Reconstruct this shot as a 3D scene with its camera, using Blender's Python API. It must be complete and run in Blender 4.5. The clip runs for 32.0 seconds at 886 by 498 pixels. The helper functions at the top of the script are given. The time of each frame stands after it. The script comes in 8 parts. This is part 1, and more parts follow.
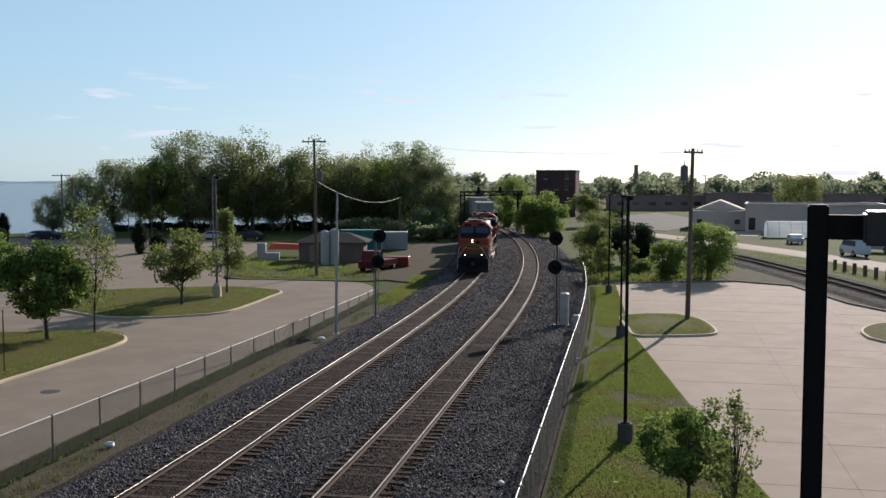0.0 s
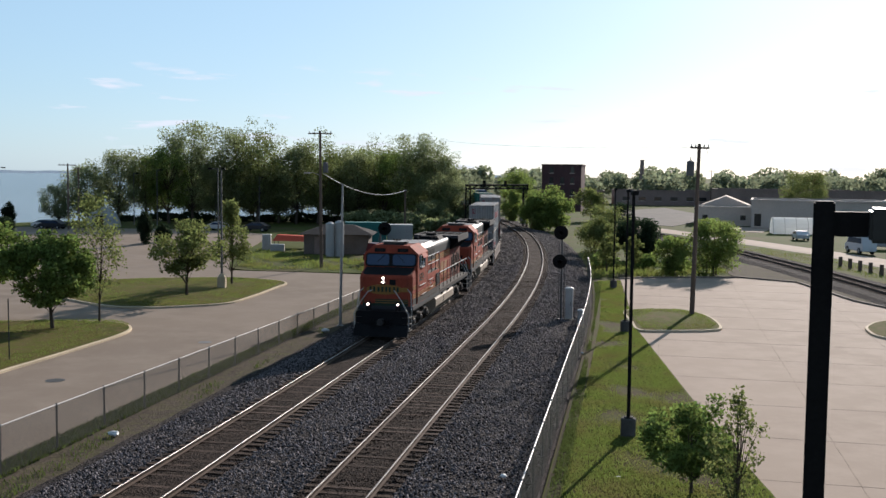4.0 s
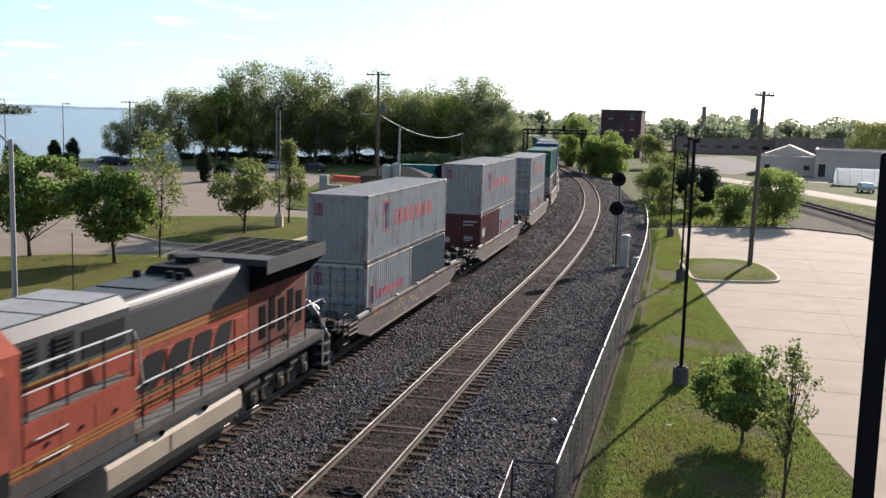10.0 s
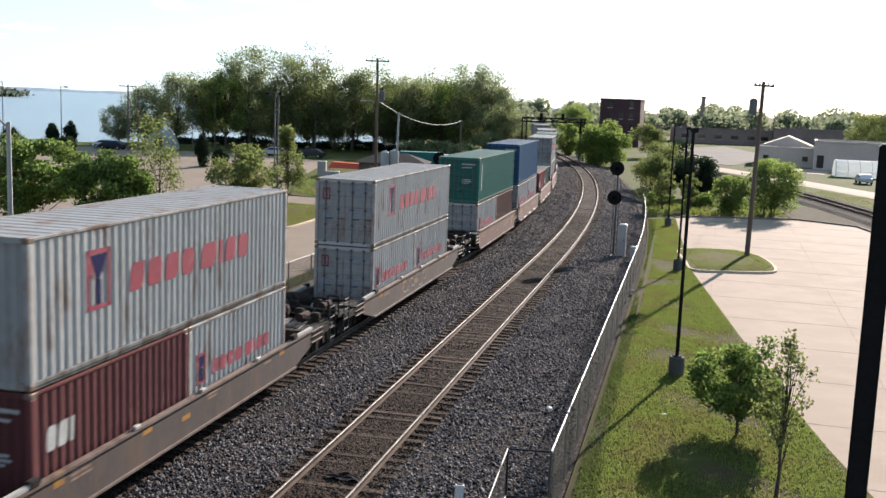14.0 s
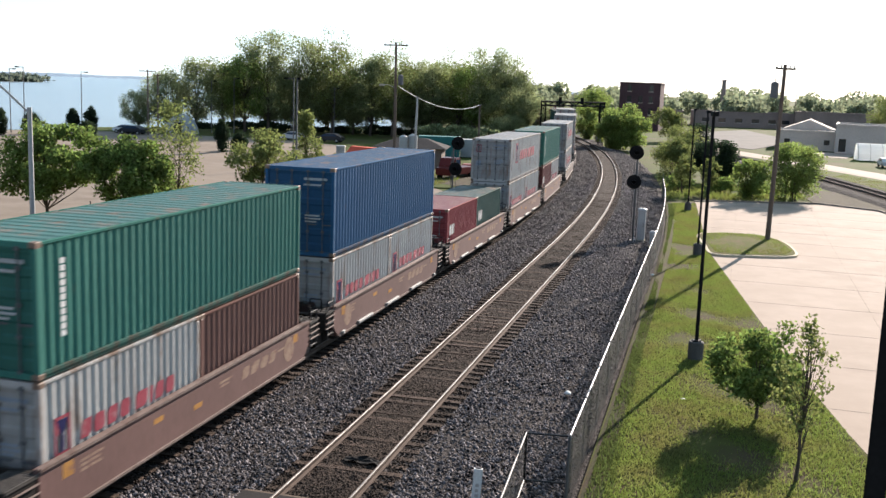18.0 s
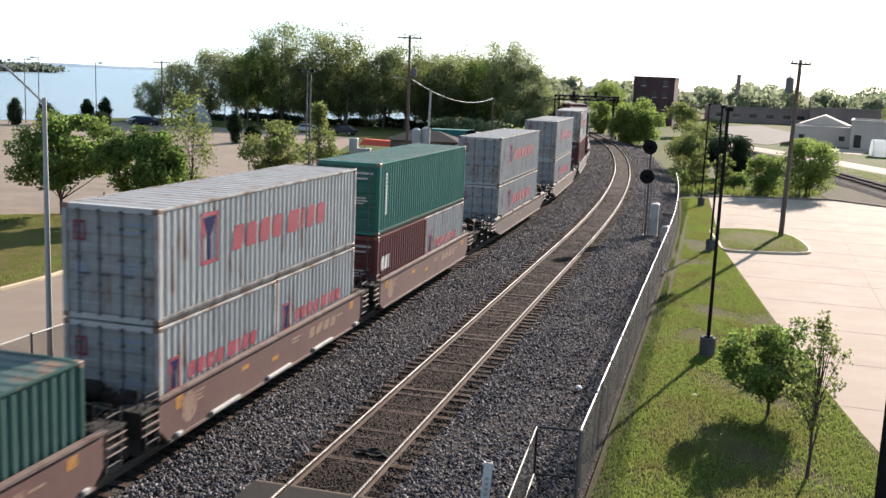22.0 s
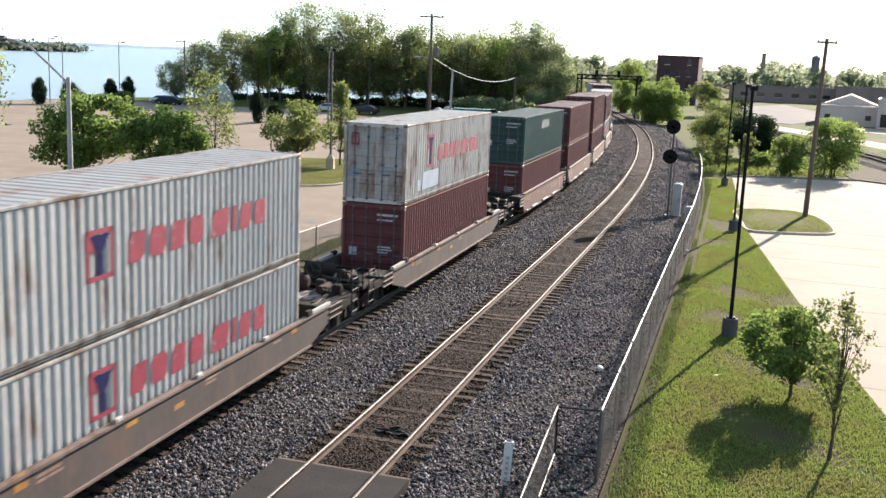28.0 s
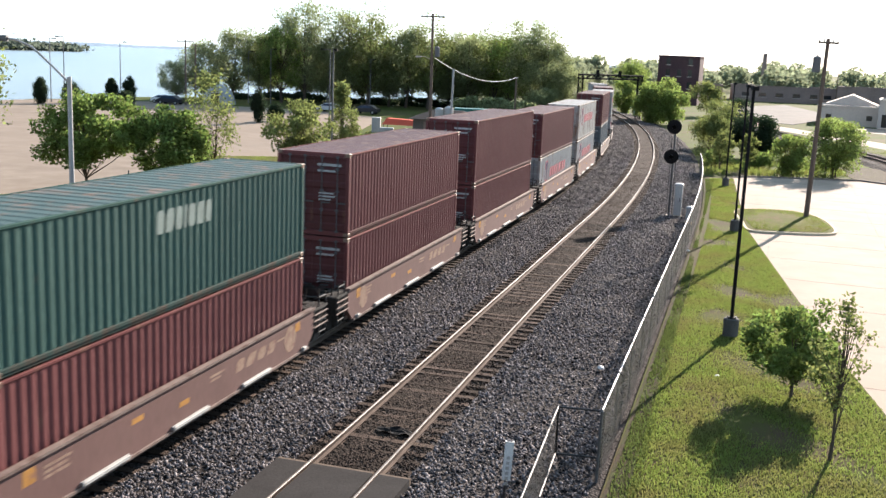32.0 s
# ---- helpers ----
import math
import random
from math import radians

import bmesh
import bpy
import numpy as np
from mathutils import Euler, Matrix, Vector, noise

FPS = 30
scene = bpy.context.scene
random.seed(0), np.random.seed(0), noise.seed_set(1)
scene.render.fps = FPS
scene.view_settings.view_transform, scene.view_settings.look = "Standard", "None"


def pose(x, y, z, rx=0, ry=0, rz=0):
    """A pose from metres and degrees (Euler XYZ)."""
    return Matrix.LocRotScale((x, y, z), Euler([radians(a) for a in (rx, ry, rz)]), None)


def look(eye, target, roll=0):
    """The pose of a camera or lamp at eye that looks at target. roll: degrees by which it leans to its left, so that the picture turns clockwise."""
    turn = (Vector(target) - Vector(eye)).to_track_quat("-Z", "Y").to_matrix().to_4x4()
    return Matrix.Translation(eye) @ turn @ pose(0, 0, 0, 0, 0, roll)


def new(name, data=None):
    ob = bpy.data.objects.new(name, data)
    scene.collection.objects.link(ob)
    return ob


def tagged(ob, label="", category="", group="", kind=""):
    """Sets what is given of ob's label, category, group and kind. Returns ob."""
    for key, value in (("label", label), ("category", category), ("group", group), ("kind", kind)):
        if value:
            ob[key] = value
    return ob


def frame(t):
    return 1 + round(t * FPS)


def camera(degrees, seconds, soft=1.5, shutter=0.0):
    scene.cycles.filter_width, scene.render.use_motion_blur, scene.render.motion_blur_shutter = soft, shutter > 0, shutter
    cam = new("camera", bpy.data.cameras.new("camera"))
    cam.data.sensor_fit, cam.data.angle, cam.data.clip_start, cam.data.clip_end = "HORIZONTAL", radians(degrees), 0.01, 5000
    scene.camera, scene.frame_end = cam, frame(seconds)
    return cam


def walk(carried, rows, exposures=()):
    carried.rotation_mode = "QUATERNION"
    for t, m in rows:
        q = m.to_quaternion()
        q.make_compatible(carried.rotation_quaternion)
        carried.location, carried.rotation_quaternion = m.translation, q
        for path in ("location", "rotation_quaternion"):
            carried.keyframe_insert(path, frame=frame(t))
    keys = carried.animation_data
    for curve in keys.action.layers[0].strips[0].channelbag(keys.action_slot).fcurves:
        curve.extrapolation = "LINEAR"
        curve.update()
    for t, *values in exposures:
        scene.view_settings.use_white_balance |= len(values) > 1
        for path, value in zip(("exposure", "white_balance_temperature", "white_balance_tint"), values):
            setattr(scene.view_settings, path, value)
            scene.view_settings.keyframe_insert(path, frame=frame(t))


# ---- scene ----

# ---------------------------------------------------------------- camera
cam = camera(47.4, 32.0, shutter=0.4)
PATH = [
    (0, pose(0, 0, 8.6, 86.14, -0.08, -0.04)),
    (0.5, pose(0, 0, 8.6, 86.18, -0.31, -0.12)),
    (1, pose(0, 0, 8.6, 86.05, -0.45, -0.27)),
    (1.5, pose(0, 0, 8.6, 86.50, -0.40, -0.38)),
    (2, pose(0, 0, 8.6, 86.46, -0.20, -0.35)),
    (2.5, pose(0, 0, 8.6, 86.24, -0.37, -0.03)),
    (3, pose(0, 0, 8.6, 85.95, -0.44, 0.12)),
    (3.5, pose(0, 0, 8.6, 85.78, -0.57, 0.21)),
    (5.5, pose(0, 0, 8.6, 85.70, -0.82, 0.64)),
    (6, pose(0, 0, 8.6, 84.40, -1.26, 1.20)),
    (6.5, pose(0, 0, 8.6, 83.83, -1.47, 1.43)),
    (7, pose(0, 0, 8.6, 83.76, -1.09, 1.42)),
    (7.5, pose(0, 0, 8.6, 83.91, -1.23, 1.52)),
    (8, pose(0, 0, 8.6, 83.66, -1.32, 1.75)),
    (8.5, pose(0, 0, 8.6, 83.34, -1.35, 2.08)),
    (9, pose(0, 0, 8.6, 83.02, -1.53, 2.61)),
    (9.5, pose(0, 0, 8.6, 82.70, -1.67, 3.20)),
    (10, pose(0, 0, 8.6, 82.49, -1.61, 3.53)),
    (10.5, pose(0, 0, 8.6, 82.23, -1.63, 3.58)),
    (11, pose(0, 0, 8.6, 82.21, -1.76, 3.35)),
    (11.5, pose(0, 0, 8.6, 82.34, -1.81, 3.08)),
    (12, pose(0, 0, 8.6, 82.17, -1.91, 3.11)),
    (12.5, pose(0, 0, 8.6, 82.15, -2.02, 3.15)),
    (13, pose(0, 0, 8.6, 82.05, -1.98, 3.23)),
    (13.5, pose(0, 0, 8.6, 81.90, -2.12, 3.33)),
    (15.5, pose(0, 0, 8.6, 81.40, -2.19, 4.01)),
    (16, pose(0, 0, 8.6, 81.18, -2.21, 4.27)),
    (16.5, pose(0, 0, 8.6, 80.99, -2.36, 4.55)),
    (17, pose(0, 0, 8.6, 80.96, -2.13, 4.93)),
    (17.5, pose(0, 0, 8.6, 80.87, -2.05, 4.65)),
    (18, pose(0, 0, 8.6, 80.86, -2.04, 4.52)),
    (18.5, pose(0, 0, 8.6, 80.80, -2.20, 4.53)),
    (19, pose(0, 0, 8.6, 80.89, -2.14, 4.49)),
    (19.5, pose(0, 0, 8.6, 80.88, -2.20, 4.69)),
    (20, pose(0, 0, 8.6, 80.87, -2.20, 4.82)),
    (20.5, pose(0, 0, 8.6, 80.77, -2.19, 4.90)),
    (21, pose(0, 0, 8.6, 80.68, -2.26, 4.78)),
    (21.5, pose(0, 0, 8.6, 80.55, -2.25, 5.08)),
    (22, pose(0, 0, 8.6, 80.45, -2.41, 5.27)),
    (22.5, pose(0, 0, 8.6, 80.30, -2.30, 5.45)),
    (23, pose(0, 0, 8.6, 80.16, -2.27, 5.41)),
    (23.5, pose(0, 0, 8.6, 80.01, -2.17, 5.38)),
    (24, pose(0, 0, 8.6, 79.91, -2.23, 5.53)),
    (24.5, pose(0, 0, 8.6, 79.71, -2.24, 5.83)),
    (25, pose(0, 0, 8.6, 79.49, -2.32, 6.06)),
    (25.5, pose(0, 0, 8.6, 79.33, -2.29, 6.31)),
    (27.5, pose(0, 0, 8.6, 79.21, -2.35, 6.52)),
    (28, pose(0, 0, 8.6, 79.25, -2.35, 6.50)),
    (28.5, pose(0, 0, 8.6, 79.21, -2.37, 6.47)),
    (29, pose(0, 0, 8.6, 79.24, -2.44, 6.34)),
    (29.5, pose(0, 0, 8.6, 79.20, -2.41, 6.48)),
    (30, pose(0, 0, 8.6, 79.11, -2.51, 6.68)),
    (30.5, pose(0, 0, 8.6, 79.13, -2.44, 6.59)),
    (31, pose(0, 0, 8.6, 79.08, -2.37, 6.61)),
    (31.5, pose(0, 0, 8.6, 79.24, -2.41, 6.52)),
    (32, pose(0, 0, 8.6, 79.24, -2.40, 6.56)),
]
EXPOSURES = [(0.0, 0.63, 6050, 15), (3.5, 0.70, 6050, 15), (6.0, 0.94, 6020, 16), (9.0, 1.22, 6120, 16), (13.0, 1.43, 6230, 16), (19.0, 1.62, 6280, 16), (25.0, 1.78, 6330, 16), (28.0, 1.97, 6330, 16), (32.0, 2.0, 6330, 16)]
walk(cam, PATH, EXPOSURES)
# ---------------------------------------------------------------- sky and sun
SUN_TURN, SUN_HEIGHT = radians(24.0), radians(22.0)
world = bpy.data.worlds.new("sky")
scene.world = world
world.use_nodes = True
wn = world.node_tree
sky = wn.nodes.new("ShaderNodeTexSky")
sky.sky_type = "NISHITA"
sky.sun_disc = False
sky.sun_elevation, sky.sun_rotation = SUN_HEIGHT, SUN_TURN
sky.air_density, sky.dust_density, sky.ozone_density = 0.95, 0.55, 2.6
tone = wn.nodes.new("ShaderNodeHueSaturation")
tone.inputs["Saturation"].default_value = 0.84
wn.links.new(sky.outputs[0], tone.inputs["Color"])
# thin broken cloud low in the sky
w_at, w_sep, w_map2, w_cloud, w_low, w_cut, w_mul, w_mix = (wn.nodes.new(k) for k in ("ShaderNodeTexCoord", "ShaderNodeSeparateXYZ", "ShaderNodeMapping", "ShaderNodeTexNoise", "ShaderNodeMapRange", "ShaderNodeMapRange", "ShaderNodeMath", "ShaderNodeMix"))
w_map2.inputs["Scale"].default_value = (9, 9, 60)
w_cloud.inputs["Scale"].default_value, w_cloud.inputs["Detail"].default_value = 1.3, 7
wn.links.new(w_at.outputs["Generated"], w_sep.inputs[0])
wn.links.new(w_at.outputs["Generated"], w_map2.inputs[0])
wn.links.new(w_map2.outputs[0], w_cloud.inputs["Vector"])
w_low.inputs["From Min"].default_value, w_low.inputs["From Max"].default_value = 0.11, 0.085
wn.links.new(w_sep.outputs[2], w_low.inputs[0])
w_cut.inputs["From Min"].default_value, w_cut.inputs["From Max"].default_value, w_cut.inputs["To Max"].default_value = 0.60, 0.68, 0.85
wn.links.new(w_cloud.outputs[0], w_cut.inputs[0])
w_mul.operation = "MULTIPLY"
wn.links.new(w_low.outputs[0], w_mul.inputs[0])
wn.links.new(w_cut.outputs[0], w_mul.inputs[1])
w_mix.data_type = "RGBA"
wn.links.new(w_mul.outputs[0], w_mix.inputs[0])
haze = wn.nodes.new("ShaderNodeMix")
haze.data_type = "RGBA"
haze.inputs[0].default_value = 0.48
haze.inputs[7].default_value = (5.1, 8.2, 9.7, 1)
# the haze glows towards the sun and thins away from it
w_dot, w_way = wn.nodes.new("ShaderNodeVectorMath"), wn.nodes.new("ShaderNodeMapRange")
w_dot.operation = "DOT_PRODUCT"
w_dot.inputs[1].default_value = (math.sin(SUN_TURN), math.cos(SUN_TURN), 0)
wn.links.new(w_at.outputs["Generated"], w_dot.inputs[0])
w_way.inputs["From Min"].default_value, w_way.inputs["From Max"].default_value = -1.0, 0.75
w_way.inputs["To Min"].default_value, w_way.inputs["To Max"].default_value = 0.05, 0.50
wn.links.new(w_dot.outputs["Value"], w_way.inputs[0])
wn.links.new(w_way.outputs[0], haze.inputs[0])
wn.links.new(tone.outputs[0], haze.inputs[6])
wn.links.new(haze.outputs[2], w_mix.inputs[6])
w_mix.inputs[7].default_value = (8.5, 8.8, 9.2, 1)
wn.links.new(w_mix.outputs[2], wn.nodes["Background"].inputs[0])
wn.nodes["Background"].inputs[1].default_value = 0.06
sun_data = bpy.data.lights.new("sun", "SUN")
sun_data.energy, sun_data.angle, sun_data.color = 5.0, radians(0.6), (1.0, 0.89, 0.74)
sun_way = Vector((math.cos(SUN_HEIGHT) * math.sin(SUN_TURN), math.cos(SUN_HEIGHT) * math.cos(SUN_TURN), math.sin(SUN_HEIGHT)))
new("sun", sun_data).matrix_world = look(sun_way * 200, (0, 0, 0))
# ---------------------------------------------------------------- materials
def material(name, base, rough=0.8, metal=0.0, vary=0.25, scale=3.0, fine=40.0, bump=0.2, stain=None, stain_at=0.62, spread=0.0, coords="Object", stretch=(1, 1, 1), gloss=None):
    """Principled surface with two scales of colour change, an optional stain colour and relief. spread: change from piece to piece."""
    m = bpy.data.materials.new(name)
    m.use_nodes = True
    nt = m.node_tree
    n, l = nt.nodes, nt.links
    bsdf = n["Principled BSDF"]
    bsdf.inputs["Roughness"].default_value = rough
    bsdf.inputs["Metallic"].default_value = metal
    bsdf.inputs["Specular IOR Level"].default_value = gloss if gloss is not None else 0.5 if metal > 0.2 or rough < 0.3 else 0.06 if rough > 0.72 else 0.16
    tc = n.new("ShaderNodeTexCoord")
    mp = n.new("ShaderNodeMapping")
    mp.inputs["Scale"].default_value = stretch
    l.new(tc.outputs[coords], mp.inputs[0])
    big, small = n.new("ShaderNodeTexNoise"), n.new("ShaderNodeTexNoise")
    big.inputs["Scale"].default_value, big.inputs["Detail"].default_value = scale, 6
    small.inputs["Scale"].default_value, small.inputs["Detail"].default_value = fine, 3
    for t in (big, small):
        l.new(mp.outputs[0], t.inputs["Vector"])
    mix = n.new("ShaderNodeMath")
    mix.operation = "ADD"
    l.new(big.outputs[0], mix.inputs[0])
    l.new(small.outputs[0], mix.inputs[1])
    rng = n.new("ShaderNodeMapRange")
    rng.inputs["From Min"].default_value, rng.inputs["From Max"].default_value = 0.6, 1.4
    rng.inputs["To Min"].default_value, rng.inputs["To Max"].default_value = 1 - vary, 1 + vary
    l.new(mix.outputs[0], rng.inputs[0])
    hsv = n.new("ShaderNodeHueSaturation")
    hsv.inputs["Color"].default_value = (*base, 1)
    last = rng.outputs[0]
    if spread:
        info = n.new("ShaderNodeObjectInfo")
        r2 = n.new("ShaderNodeMapRange")
        r2.inputs["To Min"].default_value, r2.inputs["To Max"].default_value = 1 - spread, 1 + spread
        l.new(info.outputs["Random"], r2.inputs[0])
        mul = n.new("ShaderNodeMath")
        mul.operation = "MULTIPLY"
        l.new(last, mul.inputs[0])
        l.new(r2.outputs[0], mul.inputs[1])
        last = mul.outputs[0]
    l.new(last, hsv.inputs["Value"])
    colour = hsv.outputs[0]
    if stain:
        ramp = n.new("ShaderNodeMapRange")
        ramp.inputs["From Min"].default_value, ramp.inputs["From Max"].default_value = stain_at - 0.05, stain_at + 0.12
        st = n.new("ShaderNodeTexNoise")
        st.inputs["Scale"].default_value, st.inputs["Detail"].default_value, st.inputs["Roughness"].default_value = scale * 1.7, 8, 0.7
        l.new(mp.outputs[0], st.inputs["Vector"])
        l.new(st.outputs[0], ramp.inputs[0])
        mx = n.new("ShaderNodeMix")
        mx.data_type = "RGBA"
        l.new(ramp.outputs[0], mx.inputs[0])
        l.new(colour, mx.inputs[6])
        mx.inputs[7].default_value = (*stain, 1)
        colour = mx.outputs[2]
    l.new(colour, bsdf.inputs["Base Color"])
    if bump:
        b = n.new("ShaderNodeBump")
        b.inputs["Strength"].default_value, b.inputs["Distance"].default_value = bump, 0.02
        l.new(small.outputs[0], b.inputs["Height"])
        l.new(b.outputs[0], bsdf.inputs["Normal"])
    return m


def leaf_material(name, base, spread=0.35, patch=None, thin=0.58):
    """Leaves: diffuse with light coming through, changing from leaf to leaf."""
    m = bpy.data.materials.new(name)
    m.use_nodes = True
    n, l = m.node_tree.nodes, m.node_tree.links
    n.remove(n["Principled BSDF"])
    geo = n.new("ShaderNodeNewGeometry")
    rng = n.new("ShaderNodeMapRange")
    rng.inputs["To Min"].default_value, rng.inputs["To Max"].default_value = 1 - spread, 1 + spread
    l.new(geo.outputs["Random Per Island"], rng.inputs[0])
    hsv = n.new("ShaderNodeHueSaturation")
    hsv.inputs["Color"].default_value = (*base, 1)
    l.new(rng.outputs[0], hsv.inputs["Value"])
    hue = n.new("ShaderNodeMapRange")
    hue.inputs["To Min"].default_value, hue.inputs["To Max"].default_value = 0.485, 0.515
    l.new(geo.outputs["Random Per Island"], hue.inputs[0])
    l.new(hue.outputs[0], hsv.inputs["Hue"])
    leaf = hsv.outputs[0]
    if patch:
        tc, big, cut, mx = n.new("ShaderNodeTexCoord"), n.new("ShaderNodeTexNoise"), n.new("ShaderNodeMapRange"), n.new("ShaderNodeMix")
        big.inputs["Scale"].default_value, big.inputs["Detail"].default_value = 0.55, 6
        cut.inputs["From Min"].default_value, cut.inputs["From Max"].default_value = 0.42, 0.66
        mx.data_type = "RGBA"
        l.new(tc.outputs["Object"], big.inputs["Vector"])
        l.new(big.outputs[0], cut.inputs[0])
        l.new(cut.outputs[0], mx.inputs[0])
        l.new(leaf, mx.inputs[6])
        mx.inputs[7].default_value = (*patch, 1)
        leaf = mx.outputs[2]
    d, t, g = n.new("ShaderNodeBsdfDiffuse"), n.new("ShaderNodeBsdfTranslucent"), n.new("ShaderNodeBsdfGlossy")
    g.inputs["Roughness"].default_value = 0.5
    for s in (d, t):
        l.new(leaf, s.inputs[0])
    g.inputs[0].default_value = (0.6, 0.6, 0.55, 1)
    m1, m2 = n.new("ShaderNodeMixShader"), n.new("ShaderNodeMixShader")
    m1.inputs[0].default_value, m2.inputs[0].default_value = thin, 0.012
    l.new(d.outputs[0], m1.inputs[1])
    l.new(t.outputs[0], m1.inputs[2])
    l.new(m1.outputs[0], m2.inputs[1])
    l.new(g.outputs[0], m2.inputs[2])
    l.new(m2.outputs[0], n["Material Output"].inputs[0])
    return m


def ground_material(name, tones, scales, rough=0.95, bump=0.5, cell=0.0, cell_scale=20.0):
    """Ground in three tones mixed by noise at two scales; cell: strength of a stony relief and tone."""
    m = bpy.data.materials.new(name)
    m.use_nodes = True
    n, l = m.node_tree.nodes, m.node_tree.links
    bsdf = n["Principled BSDF"]
    bsdf.inputs["Roughness"].default_value = rough
    bsdf.inputs["Specular IOR Level"].default_value = 0.03
    tc = n.new("ShaderNodeTexCoord")
    out = None
    noises = []
    for s in scales:
        t = n.new("ShaderNodeTexNoise")
        t.inputs["Scale"].default_value, t.inputs["Detail"].default_value, t.inputs["Roughness"].default_value = s, 8, 0.65
        l.new(tc.outputs["Object"], t.inputs["Vector"])
        noises.append(t)
    colour = None
    for i, tone in enumerate(tones[1:]):
        r = n.new("ShaderNodeMapRange")
        r.inputs["From Min"].default_value, r.inputs["From Max"].default_value = 0.42, 0.62
        l.new(noises[i % len(noises)].outputs[0], r.inputs[0])
        mx = n.new("ShaderNodeMix")
        mx.data_type = "RGBA"
        l.new(r.outputs[0], mx.inputs[0])
        if colour is None:
            mx.inputs[6].default_value = (*tones[0], 1)
        else:
            l.new(colour, mx.inputs[6])
        mx.inputs[7].default_value = (*tone, 1)
        colour = mx.outputs[2]
    height = noises[-1].outputs[0]
    if cell:
        v = n.new("ShaderNodeTexVoronoi")
        v.inputs["Scale"].default_value = cell_scale
        l.new(tc.outputs["Object"], v.inputs["Vector"])
        sep = n.new("ShaderNodeSeparateColor")
        l.new(v.outputs["Color"], sep.inputs[0])
        r = n.new("ShaderNodeMapRange")
        r.inputs["To Min"].default_value, r.inputs["To Max"].default_value = 1 - cell, 1 + cell
        l.new(sep.outputs[0], r.inputs[0])
        hsv = n.new("ShaderNodeHueSaturation")
        l.new(colour, hsv.inputs["Color"])
        l.new(r.outputs[0], hsv.inputs["Value"])
        colour = hsv.outputs[0]
        height = v.outputs["Distance"]
    l.new(colour, bsdf.inputs["Base Color"])
    b = n.new("ShaderNodeBump")
    b.inputs["Strength"].default_value, b.inputs["Distance"].default_value = bump, 0.04
    l.new(height, b.inputs["Height"])
    l.new(b.outputs[0], bsdf.inputs["Normal"])
    return m


def glow_material(name, colour, strength):
    m = bpy.data.materials.new(name)
    m.use_nodes = True
    b = m.node_tree.nodes["Principled BSDF"]
    b.inputs["Emission Color"].default_value = (*colour, 1)
    b.inputs["Emission Strength"].default_value = strength
    return m


def mesh_material(name, base, pitch, wire):
    """Woven wire: a lattice of thin wires with nothing between, on a sheet whose u, v are in metres."""
    m = bpy.data.materials.new(name)
    m.use_nodes = True
    n, l = m.node_tree.nodes, m.node_tree.links
    bsdf = n["Principled BSDF"]
    bsdf.inputs["Base Color"].default_value = (*base, 1)
    bsdf.inputs["Metallic"].default_value, bsdf.inputs["Roughness"].default_value = 0.6, 0.5
    uv = n.new("ShaderNodeUVMap")
    sep = n.new("ShaderNodeSeparateXYZ")
    l.new(uv.outputs[0], sep.inputs[0])
    hits = []
    for op in ("ADD", "SUBTRACT"):
        a = n.new("ShaderNodeMath")
        a.operation = op
        l.new(sep.outputs[0], a.inputs[0])
        l.new(sep.outputs[1], a.inputs[1])
        f = n.new("ShaderNodeMath")
        f.operation = "PINGPONG"
        l.new(a.outputs[0], f.inputs[0])
        f.inputs[1].default_value = pitch / 2
        c = n.new("ShaderNodeMath")
        c.operation = "LESS_THAN"
        l.new(f.outputs[0], c.inputs[0])
        c.inputs[1].default_value = wire
        hits.append(c)
    mx = n.new("ShaderNodeMath")
    mx.operation = "MAXIMUM"
    l.new(hits[0].outputs[0], mx.inputs[0])
    l.new(hits[1].outputs[0], mx.inputs[1])
    l.new(mx.outputs[0], bsdf.inputs["Alpha"])
    return m


STEEL_DARK = material("dark steel", (0.028, 0.0264, 0.0256), 0.6, 0.3, 0.35, 2, 30, 0.15, stain=(0.09, 0.06, 0.045))
RAIL_TOP = material("polished rail", (0.165, 0.15, 0.138), 0.46, 0.75, 0.12, 2, 60, 0.03)
RAIL_SIDE = material("rusty rail", (0.082, 0.06, 0.048), 0.9, 0, 0.3, 2, 40, 0.3)
TIE_WOOD = material("creosoted wood", (0.05, 0.035, 0.027), 0.95, 0, 0.35, 3, 40, 0.5, spread=0.4, stretch=(1, 6, 1))
BALLAST = ground_material("ballast", [(0.036, 0.031, 0.0295), (0.025, 0.0215, 0.0205), (0.046, 0.0395, 0.037)], (0.5, 3.5), bump=1.0, cell=0.85, cell_scale=15)
GRASS = ground_material("grass", [(0.057, 0.064, 0.0105), (0.076, 0.08, 0.016), (0.092, 0.07, 0.03)], (0.25, 1.6, 14.0), bump=0.6)
ROUGH_GRASS = ground_material("rough grass", [(0.05, 0.064, 0.016), (0.085, 0.066, 0.038), (0.058, 0.075, 0.018)], (0.06, 0.35, 5.0), bump=0.6)
DIRT = ground_material("dirt and cinder", [(0.072, 0.058, 0.046), (0.058, 0.047, 0.038), (0.072, 0.064, 0.036)], (0.3, 1.5, 10.0), bump=0.5, cell=0.25, cell_scale=14)
CONCRETE = ground_material("concrete paving", [(0.29, 0.228, 0.18), (0.262, 0.205, 0.161), (0.316, 0.25, 0.20)], (0.06, 0.5, 9.0), rough=0.85, bump=0.12)
